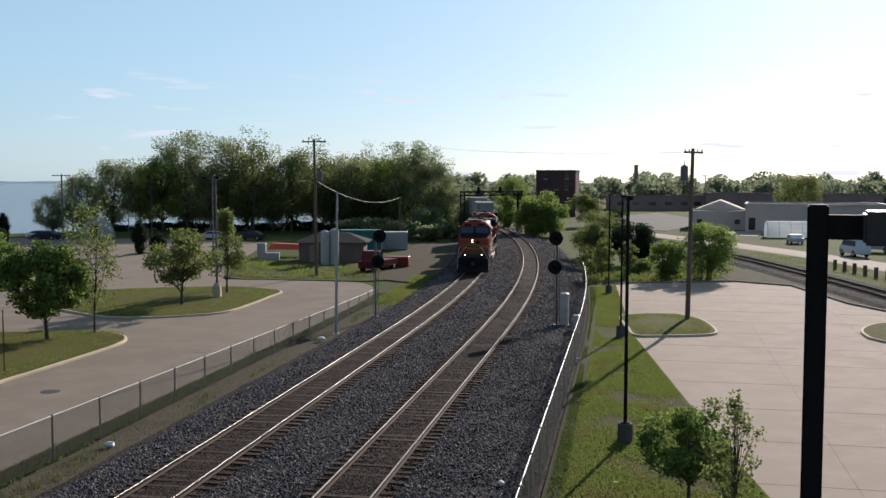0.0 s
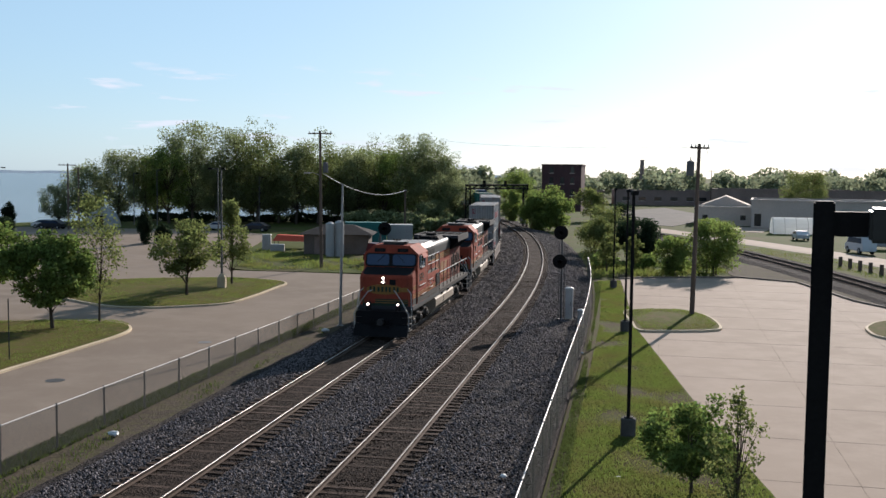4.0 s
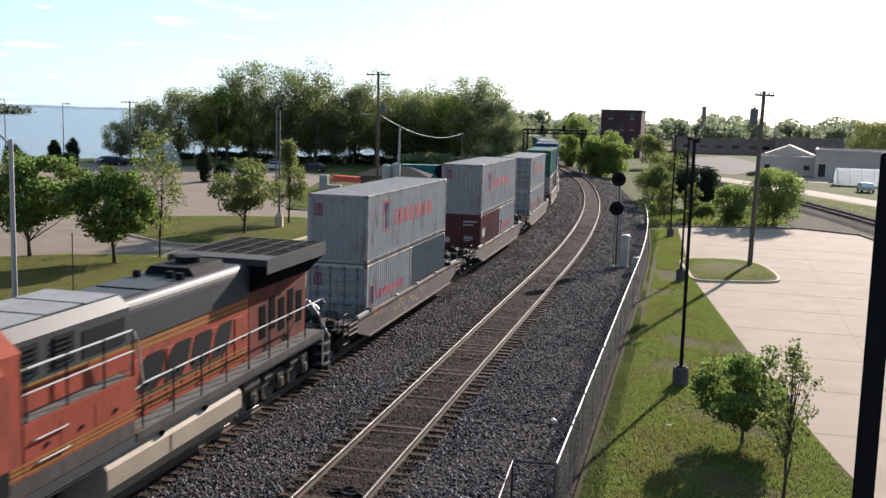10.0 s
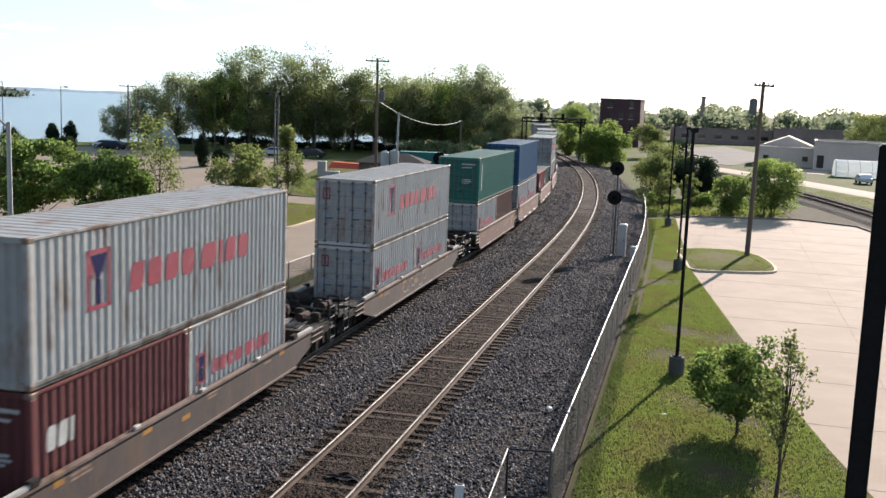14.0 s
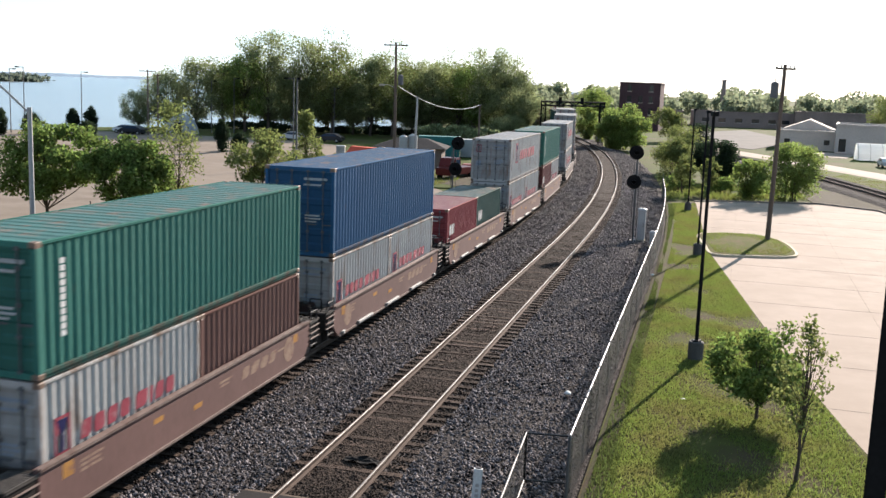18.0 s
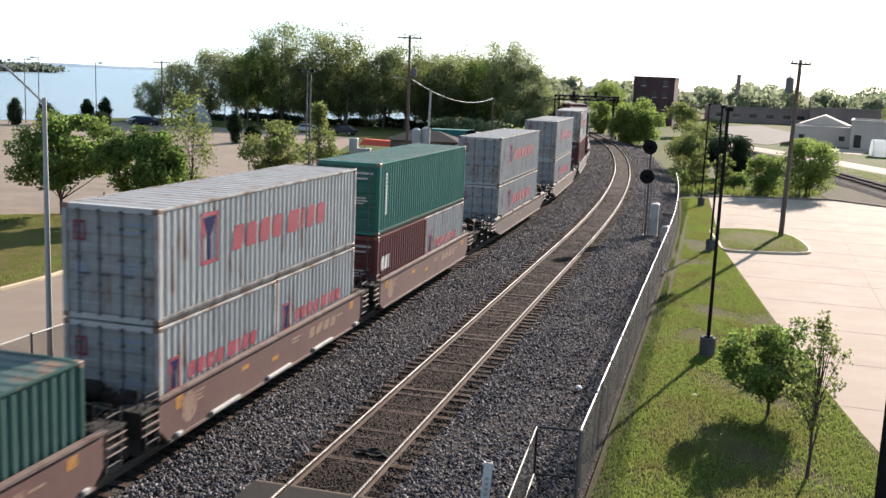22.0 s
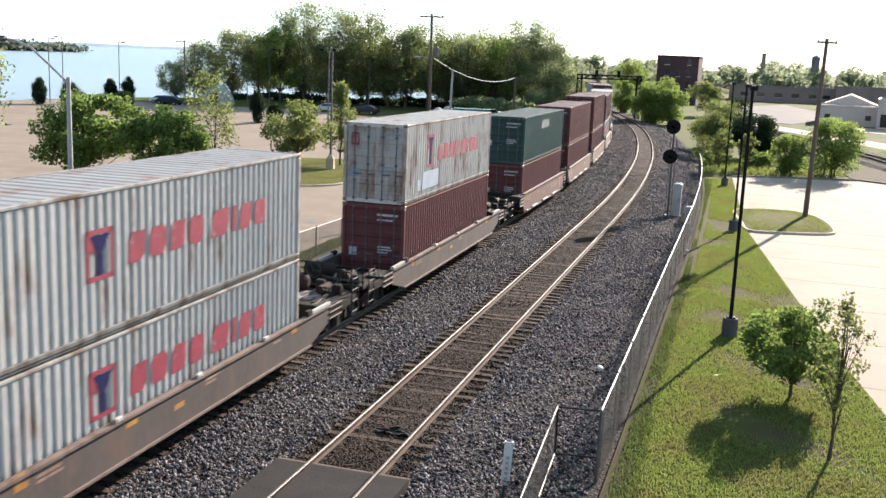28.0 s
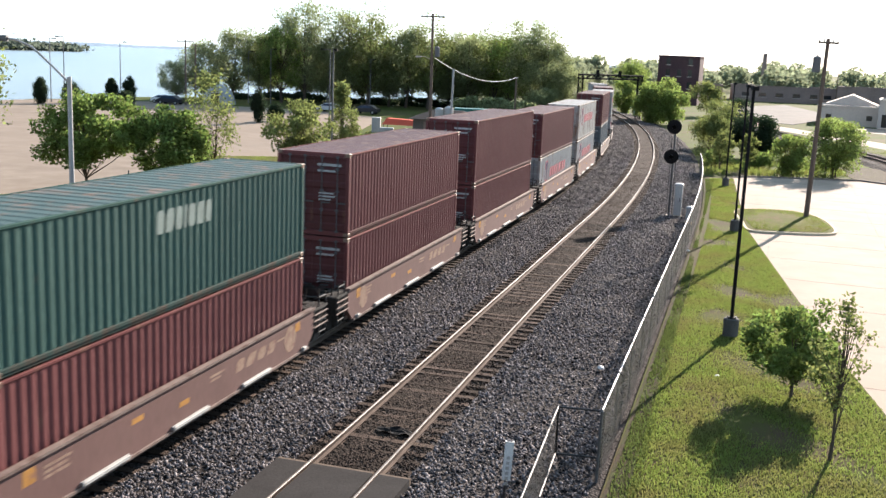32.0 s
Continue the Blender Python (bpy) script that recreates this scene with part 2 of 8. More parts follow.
ROAD = ground_material("worn road", [(0.192, 0.153, 0.121), (0.162, 0.13, 0.103), (0.21, 0.17, 0.136)], (0.05, 0.4, 12.0), rough=0.85, bump=0.15)
ASPHALT = ground_material("old grey asphalt", [(0.115, 0.105, 0.096), (0.095, 0.087, 0.08), (0.13, 0.118, 0.106)], (0.05, 0.4, 10.0), rough=0.9, bump=0.15)
KERB = material("kerb concrete", (0.46, 0.375, 0.265), 0.85, 0, 0.2, 1, 20, 0.2)
GALV = material("galvanised steel", (0.30, 0.29, 0.275), 0.58, 0.25, 0.15, 2, 25, 0.05)
GALV_POST = material("weathered post steel", (0.10, 0.098, 0.096), 0.6, 0.4, 0.2, 2, 25, 0.1)
BLACK_PAINT = material("black paint", (0.0112, 0.0104, 0.0104), 0.75, 0, 0.3, 2, 25, 0.08)
WOOD_POLE = material("weathered pole wood", (0.118, 0.088, 0.07), 0.9, 0, 0.3, 2, 30, 0.4, stretch=(6, 6, 0.6))
BARK = material("bark", (0.068, 0.0544, 0.0416), 0.95, 0, 0.4, 3, 18, 0.8, stretch=(3, 3, 0.6))
LINK = mesh_material("chain link", (0.06, 0.058, 0.056), 0.06, 0.0075)
STRIP_GRASS = ground_material("strip grass with bare earth", [(0.05, 0.055, 0.015), (0.06, 0.062, 0.018), (0.058, 0.041, 0.026)], (1.2, 0.5), bump=0.6)
LEAF_NEAR = leaf_material("spring leaves", (0.125, 0.175, 0.045), 0.5)
# leaf colour lifted above real foliage to put in the wood's haze
LEAF_WOOD = leaf_material("haze-lightened woodland leaves", (0.178, 0.205, 0.098), 0.4, thin=0.68)
LEAF_PALE = leaf_material("pale young leaves", (0.142, 0.165, 0.054))
LEAF_BRIGHT = leaf_material("fresh bright leaves", (0.165, 0.215, 0.056), 0.45, thin=0.64)
# greyed leaf colour carries the haze over the far point
LEAF_POINT = leaf_material("far shore leaves with painted haze", (0.09, 0.11, 0.085), 0.25)
LEAF_DARK = leaf_material("dark evergreen", (0.022, 0.036, 0.018), 0.3)
# haze before the far trees is painted in by paler leaves
LEAF_FAR = leaf_material("distant leaves with painted haze", (0.20, 0.225, 0.14), 0.25)
# ---------------------------------------------------------------- helpers of this scene
def box(bm, x0, x1, y0, y1, z0, z1):
    v = [bm.verts.new(p) for p in ((x0, y0, z0), (x1, y0, z0), (x1, y1, z0), (x0, y1, z0), (x0, y0, z1), (x1, y0, z1), (x1, y1, z1), (x0, y1, z1))]
    for f in ((0, 3, 2, 1), (4, 5, 6, 7), (0, 1, 5, 4), (1, 2, 6, 5), (2, 3, 7, 6), (3, 0, 4, 7)):
        bm.faces.new([v[i] for i in f])


def bar(bm, a, b, r0, r1=None, sides=6, cap=True):
    """A round bar from a to b."""
    a, b = Vector(a), Vector(b)
    r1 = r0 if r1 is None else r1
    d = (b - a).normalized()
    u = d.orthogonal().normalized()
    w = d.cross(u)
    rings = []
    for p, r in ((a, r0), (b, r1)):
        rings.append([bm.verts.new(p + r * (math.cos(2 * math.pi * k / sides) * u + math.sin(2 * math.pi * k / sides) * w)) for k in range(sides)])
    for k in range(sides):
        bm.faces.new((rings[0][k], rings[0][(k + 1) % sides], rings[1][(k + 1) % sides], rings[1][k]))
    if cap:
        bm.faces.new(rings[0][::-1])
        bm.faces.new(rings[1])


def tube(bm, points, r, sides=6):
    for a, b in zip(points, points[1:]):
        bar(bm, a, b, r, r, sides)


def prism(bm, outline, z0, z1):
    """A flat outline [(x, y)] raised from z0 to z1."""
    low = [bm.verts.new((x, y, z0)) for x, y in outline]
    top = [bm.verts.new((x, y, z1)) for x, y in outline]
    n = len(outline)
    for k in range(n):
        bm.faces.new((low[k], low[(k + 1) % n], top[(k + 1) % n], top[k]))
    bm.faces.new(top)
    bm.faces.new(low[::-1])


def side_prism(bm, outline, x0, x1):
    """An outline [(y, z)] carried across from x0 to x1."""
    low = [bm.verts.new((x0, y, z)) for y, z in outline]
    top = [bm.verts.new((x1, y, z)) for y, z in outline]
    n = len(outline)
    for k in range(n):
        bm.faces.new((low[k], low[(k + 1) % n], top[(k + 1) % n], top[k]))
    bm.faces.new(top)
    bm.faces.new(low[::-1])


def end_prism(bm, outline, y0, y1):
    """An outline [(x, z)] carried along from y0 to y1."""
    low = [bm.verts.new((x, y0, z)) for x, z in outline]
    top = [bm.verts.new((x, y1, z)) for x, z in outline]
    n = len(outline)
    for k in range(n):
        bm.faces.new((low[k], low[(k + 1) % n], top[(k + 1) % n], top[k]))
    bm.faces.new(top)
    bm.faces.new(low[::-1])


def loft(bm, rings):
    """Closed rings of equal count joined one after another, with end caps."""
    vs = [[bm.verts.new(p) for p in r] for r in rings]
    n = len(vs[0])
    for a, b in zip(vs, vs[1:]):
        for k in range(n):
            bm.faces.new((a[k], a[(k + 1) % n], b[(k + 1) % n], b[k]))
    bm.faces.new(vs[0][::-1])
    bm.faces.new(vs[-1])


def mesh_of(name, bm, mat, smooth=False):
    bmesh.ops.recalc_face_normals(bm, faces=bm.faces)
    me = bpy.data.meshes.new(name)
    bm.to_mesh(me)
    bm.free()
    me.materials.append(mat)
    if smooth:
        for p in me.polygons:
            p.use_smooth = True
    return me


def part(name, bm, mat, parent, label="", smooth=False):
    ob = new(name, mesh_of(name, bm, mat, smooth))
    ob.parent = parent
    if label:
        tagged(ob, label)
    return ob


def share(name, me, parent, m=None):
    """One more piece on the mesh me."""
    ob = new(name, me)
    ob.parent = parent
    if m is not None:
        ob.matrix_basis = m
    return ob


def thing(name, label, category, group="", at=None):
    ob = new(name)
    ob.empty_display_size = 0.2
    tagged(ob, label, category, group)
    if at is not None:
        ob.matrix_basis = at
    return ob


def slab(name, mat, parent, x, y, z, label="", bevel=0.0):
    """A block between the pairs x, y and z as one part."""
    bm = bmesh.new()
    box(bm, min(x), max(x), min(y), max(y), min(z), max(z))
    if bevel:
        bmesh.ops.bevel(bm, geom=bm.edges[:], offset=bevel, segments=2, affect="EDGES")
    return part(name, bm, mat, parent, label)


def rod(name, mat, parent, points, r, label=""):
    bm = bmesh.new()
    tube(bm, [Vector(p) for p in points], r, 6)
    return part(name, bm, mat, parent, label)


def setting(name, bm, mat, label, category, smooth=False):
    return tagged(new(name, mesh_of(name, bm, mat, smooth)), label, category, kind="structure")


def quads_mesh(name, centres, us, vs, mat):
    """A mesh of loose four-cornered pieces, from arrays of centres and half sides."""
    n = len(centres)
    co = np.stack([centres - us - vs, centres + us - vs, centres + us + vs, centres - us + vs], 1).reshape(-1, 3)
    me = bpy.data.meshes.new(name)
    me.vertices.add(4 * n)
    me.vertices.foreach_set("co", co.ravel())
    me.loops.add(4 * n)
    me.loops.foreach_set("vertex_index", np.arange(4 * n))
    me.polygons.add(n)
    me.polygons.foreach_set("loop_start", np.arange(0, 4 * n, 4))
    me.update(calc_edges=True)
    me.materials.append(mat)
    return me


GROUND = -0.7
TURN, STRAIGHT, RADIUS, SPACING = 0.1808, 24.98, 540.3, 5.277
START = (-1.914, 31.46)


def along(s, o=0.0):
    """Plan of the right-hand track: s metres from its datum, o metres to the right of its centre. Gives x, y and the heading."""
    if s <= STRAIGHT:
        h = TURN
        x, y = START[0] + s * math.sin(h), START[1] + s * math.cos(h)
    else:
        h = TURN - (s - STRAIGHT) / RADIUS
        x = START[0] + STRAIGHT * math.sin(TURN) - RADIUS * math.cos(TURN) + RADIUS * math.cos(h)
        y = START[1] + STRAIGHT * math.cos(TURN) + RADIUS * math.sin(TURN) - RADIUS * math.sin(h)
    return x + o * math.cos(h), y - o * math.sin(h), h


def left_track(u):
    """Plan of the left-hand track by its own length u."""
    s = u if u <= STRAIGHT else STRAIGHT + (u - STRAIGHT) * RADIUS / (RADIUS - SPACING)
    return along(s, -SPACING)


def sweep(bm, stations, profile, closed=True):
    """A profile [(o, z)] carried along the track's plan."""
    rings = []
    for s in stations:
        ring = []
        for o, z in profile:
            x, y, h = along(s, o)
            ring.append(bm.verts.new((x, y, z)))
        rings.append(ring)
    n = len(profile)
    for a, b in zip(rings, rings[1:]):
        for k in range(n if closed else n - 1):
            bm.faces.new((a[k], a[(k + 1) % n], b[(k + 1) % n], b[k]))
    if closed:
        bm.faces.new(rings[0][::-1])
        bm.faces.new(rings[-1])


def stations(a, b, step):
    n = max(1, round((b - a) / step))
    return [a + (b - a) * k / n for k in range(n + 1)]
# ---------------------------------------------------------------- ground, water, paving
SHORE = [(-105, -400), (-108, 0), (-102, 100), (-88, 153), (-80, 180), (-70, 187), (-56, 206), (-34, 215), (-12, 226), (-22, 262), (-48, 335), (-130, 520), (-400, 1200), (-1500, 4500)]


def shore_depth(px, py):
    """Metres past the shore, towards the water (negative on land)."""
    best, side = np.full(px.shape, 1e9), np.zeros(px.shape)
    for (ax, ay), (bx, by) in zip(SHORE, SHORE[1:]):
        dx, dy = bx - ax, by - ay
        t = np.clip(((px - ax) * dx + (py - ay) * dy) / (dx * dx + dy * dy), 0, 1)
        qx, qy = ax + t * dx - px, ay + t * dy - py
        d = np.hypot(qx, qy)
        s = np.sign(dx * (py - ay) - dy * (px - ax))
        side = np.where(d < best - 1e-6, s, side)
        best = np.minimum(best, d)
    return best * side


def spread_axis(a, b, step, far_a, far_b):
    mid = list(np.arange(a, b, step))
    low = [a - (abs(far_a - a)) * (k / 14) ** 2.2 for k in range(14, 0, -1)]
    high = [b + (far_b - b) * (k / 14) ** 2.2 for k in range(0, 15)]
    return np.array(low + mid + high)


gx, gy = spread_axis(-140, 120, 4.0, -4800, 4800), spread_axis(-40, 340, 4.0, -4800, 4800)
PX, PY = np.meshgrid(gx, gy)
depth = shore_depth(PX, PY)
PZ = GROUND - 0.02 - np.clip(depth + 3, 0, 14) * 0.22
me = bpy.data.meshes.new("ground")
nx, ny = len(gx), len(gy)
idx = np.arange(nx * ny).reshape(ny, nx)
me.from_pydata(np.stack([PX, PY, PZ], -1).reshape(-1, 3).tolist(), [], np.stack([idx[:-1, :-1], idx[:-1, 1:], idx[1:, 1:], idx[1:, :-1]], -1).reshape(-1, 4).tolist())
me.materials.append(ROUGH_GRASS)
tagged(new("ground", me), "rough green and brown grassland around the railway", "ground", kind="structure")

WATER = bpy.data.materials.new("river water")
WATER.use_nodes = True
wt = WATER.node_tree
wb = wt.nodes["Principled BSDF"]
wb.inputs["Specular IOR Level"].default_value = 0.15
w_band, w_bmap, w_tone = wt.nodes.new("ShaderNodeTexNoise"), wt.nodes.new("ShaderNodeMapping"), wt.nodes.new("ShaderNodeMix")
w_bmap.inputs["Scale"].default_value = (0.0012, 0.012, 1)
w_band.inputs["Scale"].default_value, w_band.inputs["Detail"].default_value = 1.0, 4
w_tone.data_type = "RGBA"
w_tone.inputs[6].default_value, w_tone.inputs[7].default_value = (0.05, 0.058, 0.064, 1), (0.165, 0.18, 0.19, 1)
wt.links.new(w_bmap.outputs[0], w_band.inputs["Vector"])
wt.links.new(w_band.outputs[0], w_tone.inputs[0])
wt.links.new(w_tone.outputs[2], wb.inputs["Base Color"])
wb.inputs["Roughness"].default_value = 0.22
w_tc, w_map, w_noise, w_bump = (wt.nodes.new(k) for k in ("ShaderNodeTexCoord", "ShaderNodeMapping", "ShaderNodeTexNoise", "ShaderNodeBump"))
w_map.inputs["Scale"].default_value = (0.25, 0.8, 1)
w_noise.inputs["Scale"].default_value, w_noise.inputs["Detail"].default_value = 1.2, 8
w_bump.inputs["Strength"].default_value, w_bump.inputs["Distance"].default_value = 0.7, 0.3
wt.links.new(w_tc.outputs["Object"], w_map.inputs[0])
wt.links.new(w_tc.outputs["Object"], w_bmap.inputs[0])
wt.links.new(w_map.outputs[0], w_noise.inputs["Vector"])
wt.links.new(w_noise.outputs[0], w_bump.inputs["Height"])
wt.links.new(w_bump.outputs[0], wb.inputs["Normal"])
bm = bmesh.new()
prism(bm, [(-4700, -4000), (40, -4000), (40, 4700), (-4700, 4700)], -1.75, -1.6)
setting("water", bm, WATER, "wide pale blue river with small ripples", "water")

# far bank: a low uneven wooded ridge, its haze painted as pale blue
bm = bmesh.new()
rnd = random.Random(4)
pts = []
for k in range(0, 161):
    a = radians(-62 + 66 * k / 160)
    pts.append((3300 * math.sin(a), 3300 * math.cos(a), 5.5 + 3 * noise.noise((k * 0.13, 0, 0)) + rnd.uniform(0, 1.2)))
low = [bm.verts.new((x, y, -3)) for x, y, z in pts]
top = [bm.verts.new((x * 1.01, y * 1.01, z)) for x, y, z in pts]
back = [bm.verts.new((x * 1.06, y * 1.06, -3)) for x, y, z in pts]
for k in range(160):
    bm.faces.new((low[k], low[k + 1], top[k + 1], top[k]))
    bm.faces.new((top[k], top[k + 1], back[k + 1], back[k]))
FAR_BANK = material("far bank with painted haze", (0.30, 0.36, 0.42), 1.0, 0, 0.2, 0.01, 0.08, 0)
setting("backdrop_far_bank", bm, FAR_BANK, "low wooded bank across the river, haze in its colour", "far bank")

# track bed
bm = bmesh.new()
BED = [(-11.2, -0.78), (-9.6, -0.70), (-8.3, -0.42), (-7.3, -0.20), (-6.6, -0.208), (-6.15, -0.196), (-5.95, -0.225), (-4.6, -0.225), (-4.4, -0.196), (-3.95, -0.208), (-3.3, -0.19), (-2.6, -0.26), (-1.9, -0.20), (-1.3, -0.208), (-0.88, -0.196), (-0.68, -0.225), (0.68, -0.225), (0.88, -0.196), (1.3, -0.208), (1.9, -0.21), (3.0, -0.36), (4.4, -0.58), (5.3, -0.74)]
fine_bed = []
for (o0, z0), (o1, z1) in zip(BED, BED[1:]):
    n = max(1, round((o1 - o0) / 0.6))
    fine_bed += [(o0 + (o1 - o0) * k / n, z0 + (z1 - z0) * k / n) for k in range(n)]
fine_bed.append(BED[-1])
sweep(bm, stations(-40, 330, 1.5), fine_bed, closed=False)
for v in bm.verts:
    v.co.z += 0.035 * noise.noise(v.co * 0.9) + 0.02 * noise.noise(v.co * 2.7)
setting("track_bed", bm, BALLAST, "dark grey crushed stone ballast under two tracks", "ballast", True)
CRIB_BED = ground_material("oily brown crib stone", [(0.029, 0.0215, 0.0175), (0.021, 0.016, 0.013), (0.038, 0.0285, 0.023)], (0.6, 4.0), bump=0.9, cell=0.7, cell_scale=18)
for name, mid in (("crib_right", 0.0), ("crib_left", -SPACING)):
    bm = bmesh.new()
    sweep(bm, stations(-40, 330, 0.75), [(mid + o, -0.1655 - 0.045 * (abs(o) > 0.8)) for o in (-1.2, -0.9, -0.55, -0.2, 0.2, 0.55, 0.9, 1.2)], closed=False)
    for v in bm.verts:
        v.co.z += 0.016 * noise.noise(v.co * 1.9) + 0.014 * noise.noise(v.co * 0.5)
    setting(name, bm, CRIB_BED, "oily brown stone filling between the ties", "ballast", True)
bm = bmesh.new()
sweep(bm, stations(-40, 110, 2.5), [(-12.2, -0.695), (-9.3, -0.672)], closed=False)
setting("verge_left", bm, DIRT, "cinder and dirt verge with weeds by the track", "verge")


def paving(name, outline, mat, label, category, top, base=-1.2):
    bm = bmesh.new()
    prism(bm, outline, base, top)
    return setting(name, bm, mat, label, category)


ROAD_EDGE = [along(s, -12.0)[:2] for s in stations(-45, 46, 6)]
paving("road_left", ROAD_EDGE + [(-5.4, 84), (-6.3, 89), (-7.6, 92), (-14.9, 93.6), (-20.5, 94.5), (-22.5, 104), (-24, 122), (-26, 150), (-40, 160), (-62, 162), (-76, 163), (-84, 150), (-92, 100), (-95, 30), (-90, -20)], ROAD, "pale worn road and car park surface", "road", -0.655)


def smooth_loop(points, steps=4):
    """A closed line rounded through its points."""
    out, n = [], len(points)
    for k in range(n):
        p0, p1, p2, p3 = (Vector(points[(k + d) % n]) for d in (-1, 0, 1, 2))
        for j in range(steps):
            t = j / steps
            out.append(tuple(0.5 * (2 * p1 + (p2 - p0) * t + (2 * p0 - 5 * p1 + 4 * p2 - p3) * t * t + (3 * p1 - p0 - 3 * p2 + p3) * t ** 3)))
    return out


def inset(loop, d):
    out, n = [], len(loop)
    area = sum(loop[k][0] * loop[(k + 1) % n][1] - loop[(k + 1) % n][0] * loop[k][1] for k in range(n))
    for k in range(n):
        a, b, c = Vector(loop[k - 1]), Vector(loop[k]), Vector(loop[(k + 1) % n])
        t = (c - a).normalized()
        nrm = Vector((-t.y, t.x)) * (1 if area > 0 else -1)
        out.append(tuple(b + nrm * d))
    return out


def kerbed_island(name, points, label, top=-0.53):
    loop = smooth_loop(points)
    inner = inset(loop, 0.16)
    bm = bmesh.new()
    rings = []
    for l, z in ((loop, -1.1), (loop, top - 0.02), (inset(loop, 0.03), top), (inner, top), (inner, -1.1)):
        rings.append([bm.verts.new((x, y, z)) for x, y in l])
    n = len(loop)
    for a, b in zip(rings, rings[1:]):
        for k in range(n):
            bm.faces.new((a[k], a[(k + 1) % n], b[(k + 1) % n], b[k]))
    setting(name + "_kerb", bm, KERB, "pale concrete kerb round a grass island", "kerb")
    bm = bmesh.new()
    vs = [bm.verts.new((x, y, top + 0.01)) for x, y in inner]
    c = bm.verts.new((sum(p[0] for p in inner) / n, sum(p[1] for p in inner) / n, top + 0.12))
    for k in range(n):
        bm.faces.new((vs[k], vs[(k + 1) % n], c))
    setting(name + "_grass", bm, GRASS, label, "grass", True)
    return loop


kerbed_island("island_near", [(-22.5, 36), (-20.04, 45.9), (-18.65, 52.9), (-18.15, 56.2), (-18.3, 58.2), (-19.2, 59.8), (-21.2, 60.8), (-27, 60.2), (-34, 55), (-36, 42), (-32, 34)], "mown grass island with young trees beside the road")
kerbed_island("island_far", [(-13.5, 84), (-13.6, 79.6), (-14.4, 73.5), (-15.3, 70), (-17.7, 68.2), (-20.5, 67.3), (-24, 68.5), (-30, 75), (-31, 82), (-25.5, 85.6), (-18, 87)], "mown grass island with two small trees")
paving("grass_by_hut", [(-7.4, 92.6), (-18.6, 94.2), (-20.9, 96), (-21.5, 105), (-23, 121), (-24, 148), (-12, 150), (-4.5, 140), (-4.5, 100), (-5.2, 93.5)], ROUGH_GRASS, "patchy grass and dirt round a hut", "grass", -0.60)
paving("dirt_yard", [(-9.5, 99), (-8.0, 108), (-3.5, 150), (2.2, 150), (1.6, 112), (-1.8, 90), (-4.6, 93)], DIRT, "trodden dirt yard beside the track", "dirt", -0.585)
# right-hand grass strip and concrete lot
strip_l = [along(s, 5.2)[:2] for s in stations(-28, 60, 4)]
strip_r = [(15.56, 92), (15.34, 88.5), (13.36, 74), (11.59, 61.4), (10.29, 41.7), (9.69, 32), (9.54, 28), (9.39, 2)]
paving("grass_strip_right", strip_l + strip_r, STRIP_GRASS, "bright mown grass strip with bare patches beside a fence", "grass", -0.61)
bare_l = [along(s, 5.25)[:2] for s in stations(-27, 58, 1.2)]
bare_r = [along(s, 5.8 + 0.9 * noise.noise((s * 0.23, 3.1, 0)) + 0.6 * noise.noise((s * 0.8, 1.7, 0)))[:2] for s in stations(58, -27, 0.6)]
EARTH = ground_material("damp bare earth", [(0.052, 0.039, 0.028), (0.04, 0.031, 0.023), (0.046, 0.05, 0.02)], (0.6, 2.2, 9.0), bump=0.7)
paving("bare_strip", bare_l + bare_r, EARTH, "bare brown earth along the foot of the fence", "bare earth", -0.602)
paving("lot_right", [(9.33, -10), (9.48, 28), (9.63, 32), (10.23, 41.7), (11.53, 61.4), (13.3, 74), (15.5, 90), (17.8, 91.3), (27, 92.6), (30.8, 88.7), (30.6, 75.7), (31.6, 70.8), (40, 60), (60, 30), (60, -10)], CONCRETE, "pale concrete car park", "car park", -0.66)
LOT = [(9.63, 32), (10.23, 41.7), (11.53, 61.4), (13.3, 74), (15.5, 90), (17.8, 91.3), (27, 92.6), (30.8, 88.7), (30.6, 75.7), (31.6, 70.8), (40, 60), (60, 30), (60, 12), (9.5, 12)]
JOINT = material("dark joint filler", (0.262, 0.206, 0.162), 0.95, 0, 0.3, 1, 15, 0)


def joints(name, outline, a, step, top, wide, label):
    """Straight joints in the direction a (degrees), step metres apart, cut to the outline."""
    bm = bmesh.new()
    d = Vector((math.cos(radians(a)), math.sin(radians(a))))
    n = Vector((-d.y, d.x))
    dist = [Vector(p).dot(n) for p in outline]
    c = math.ceil(min(dist) / step) * step
    while c < max(dist):
        cuts = []
        for k in range(len(outline)):
            p, q = Vector(outline[k - 1]), Vector(outline[k])
            f, g = p.dot(n) - c, q.dot(n) - c
            if f * g < 0:
                cuts.append(p.lerp(q, f / (f - g)).dot(d))
        cuts.sort()
        for s0, s1 in zip(cuts[::2], cuts[1::2]):
            pts = [d * s + n * (c + o) for s, o in ((s0, -wide), (s1, -wide), (s1, wide), (s0, wide))]
            prism(bm, [tuple(p) for p in pts], top - 0.03, top)
        c += step
    setting(name, bm, JOINT, label, "joint")


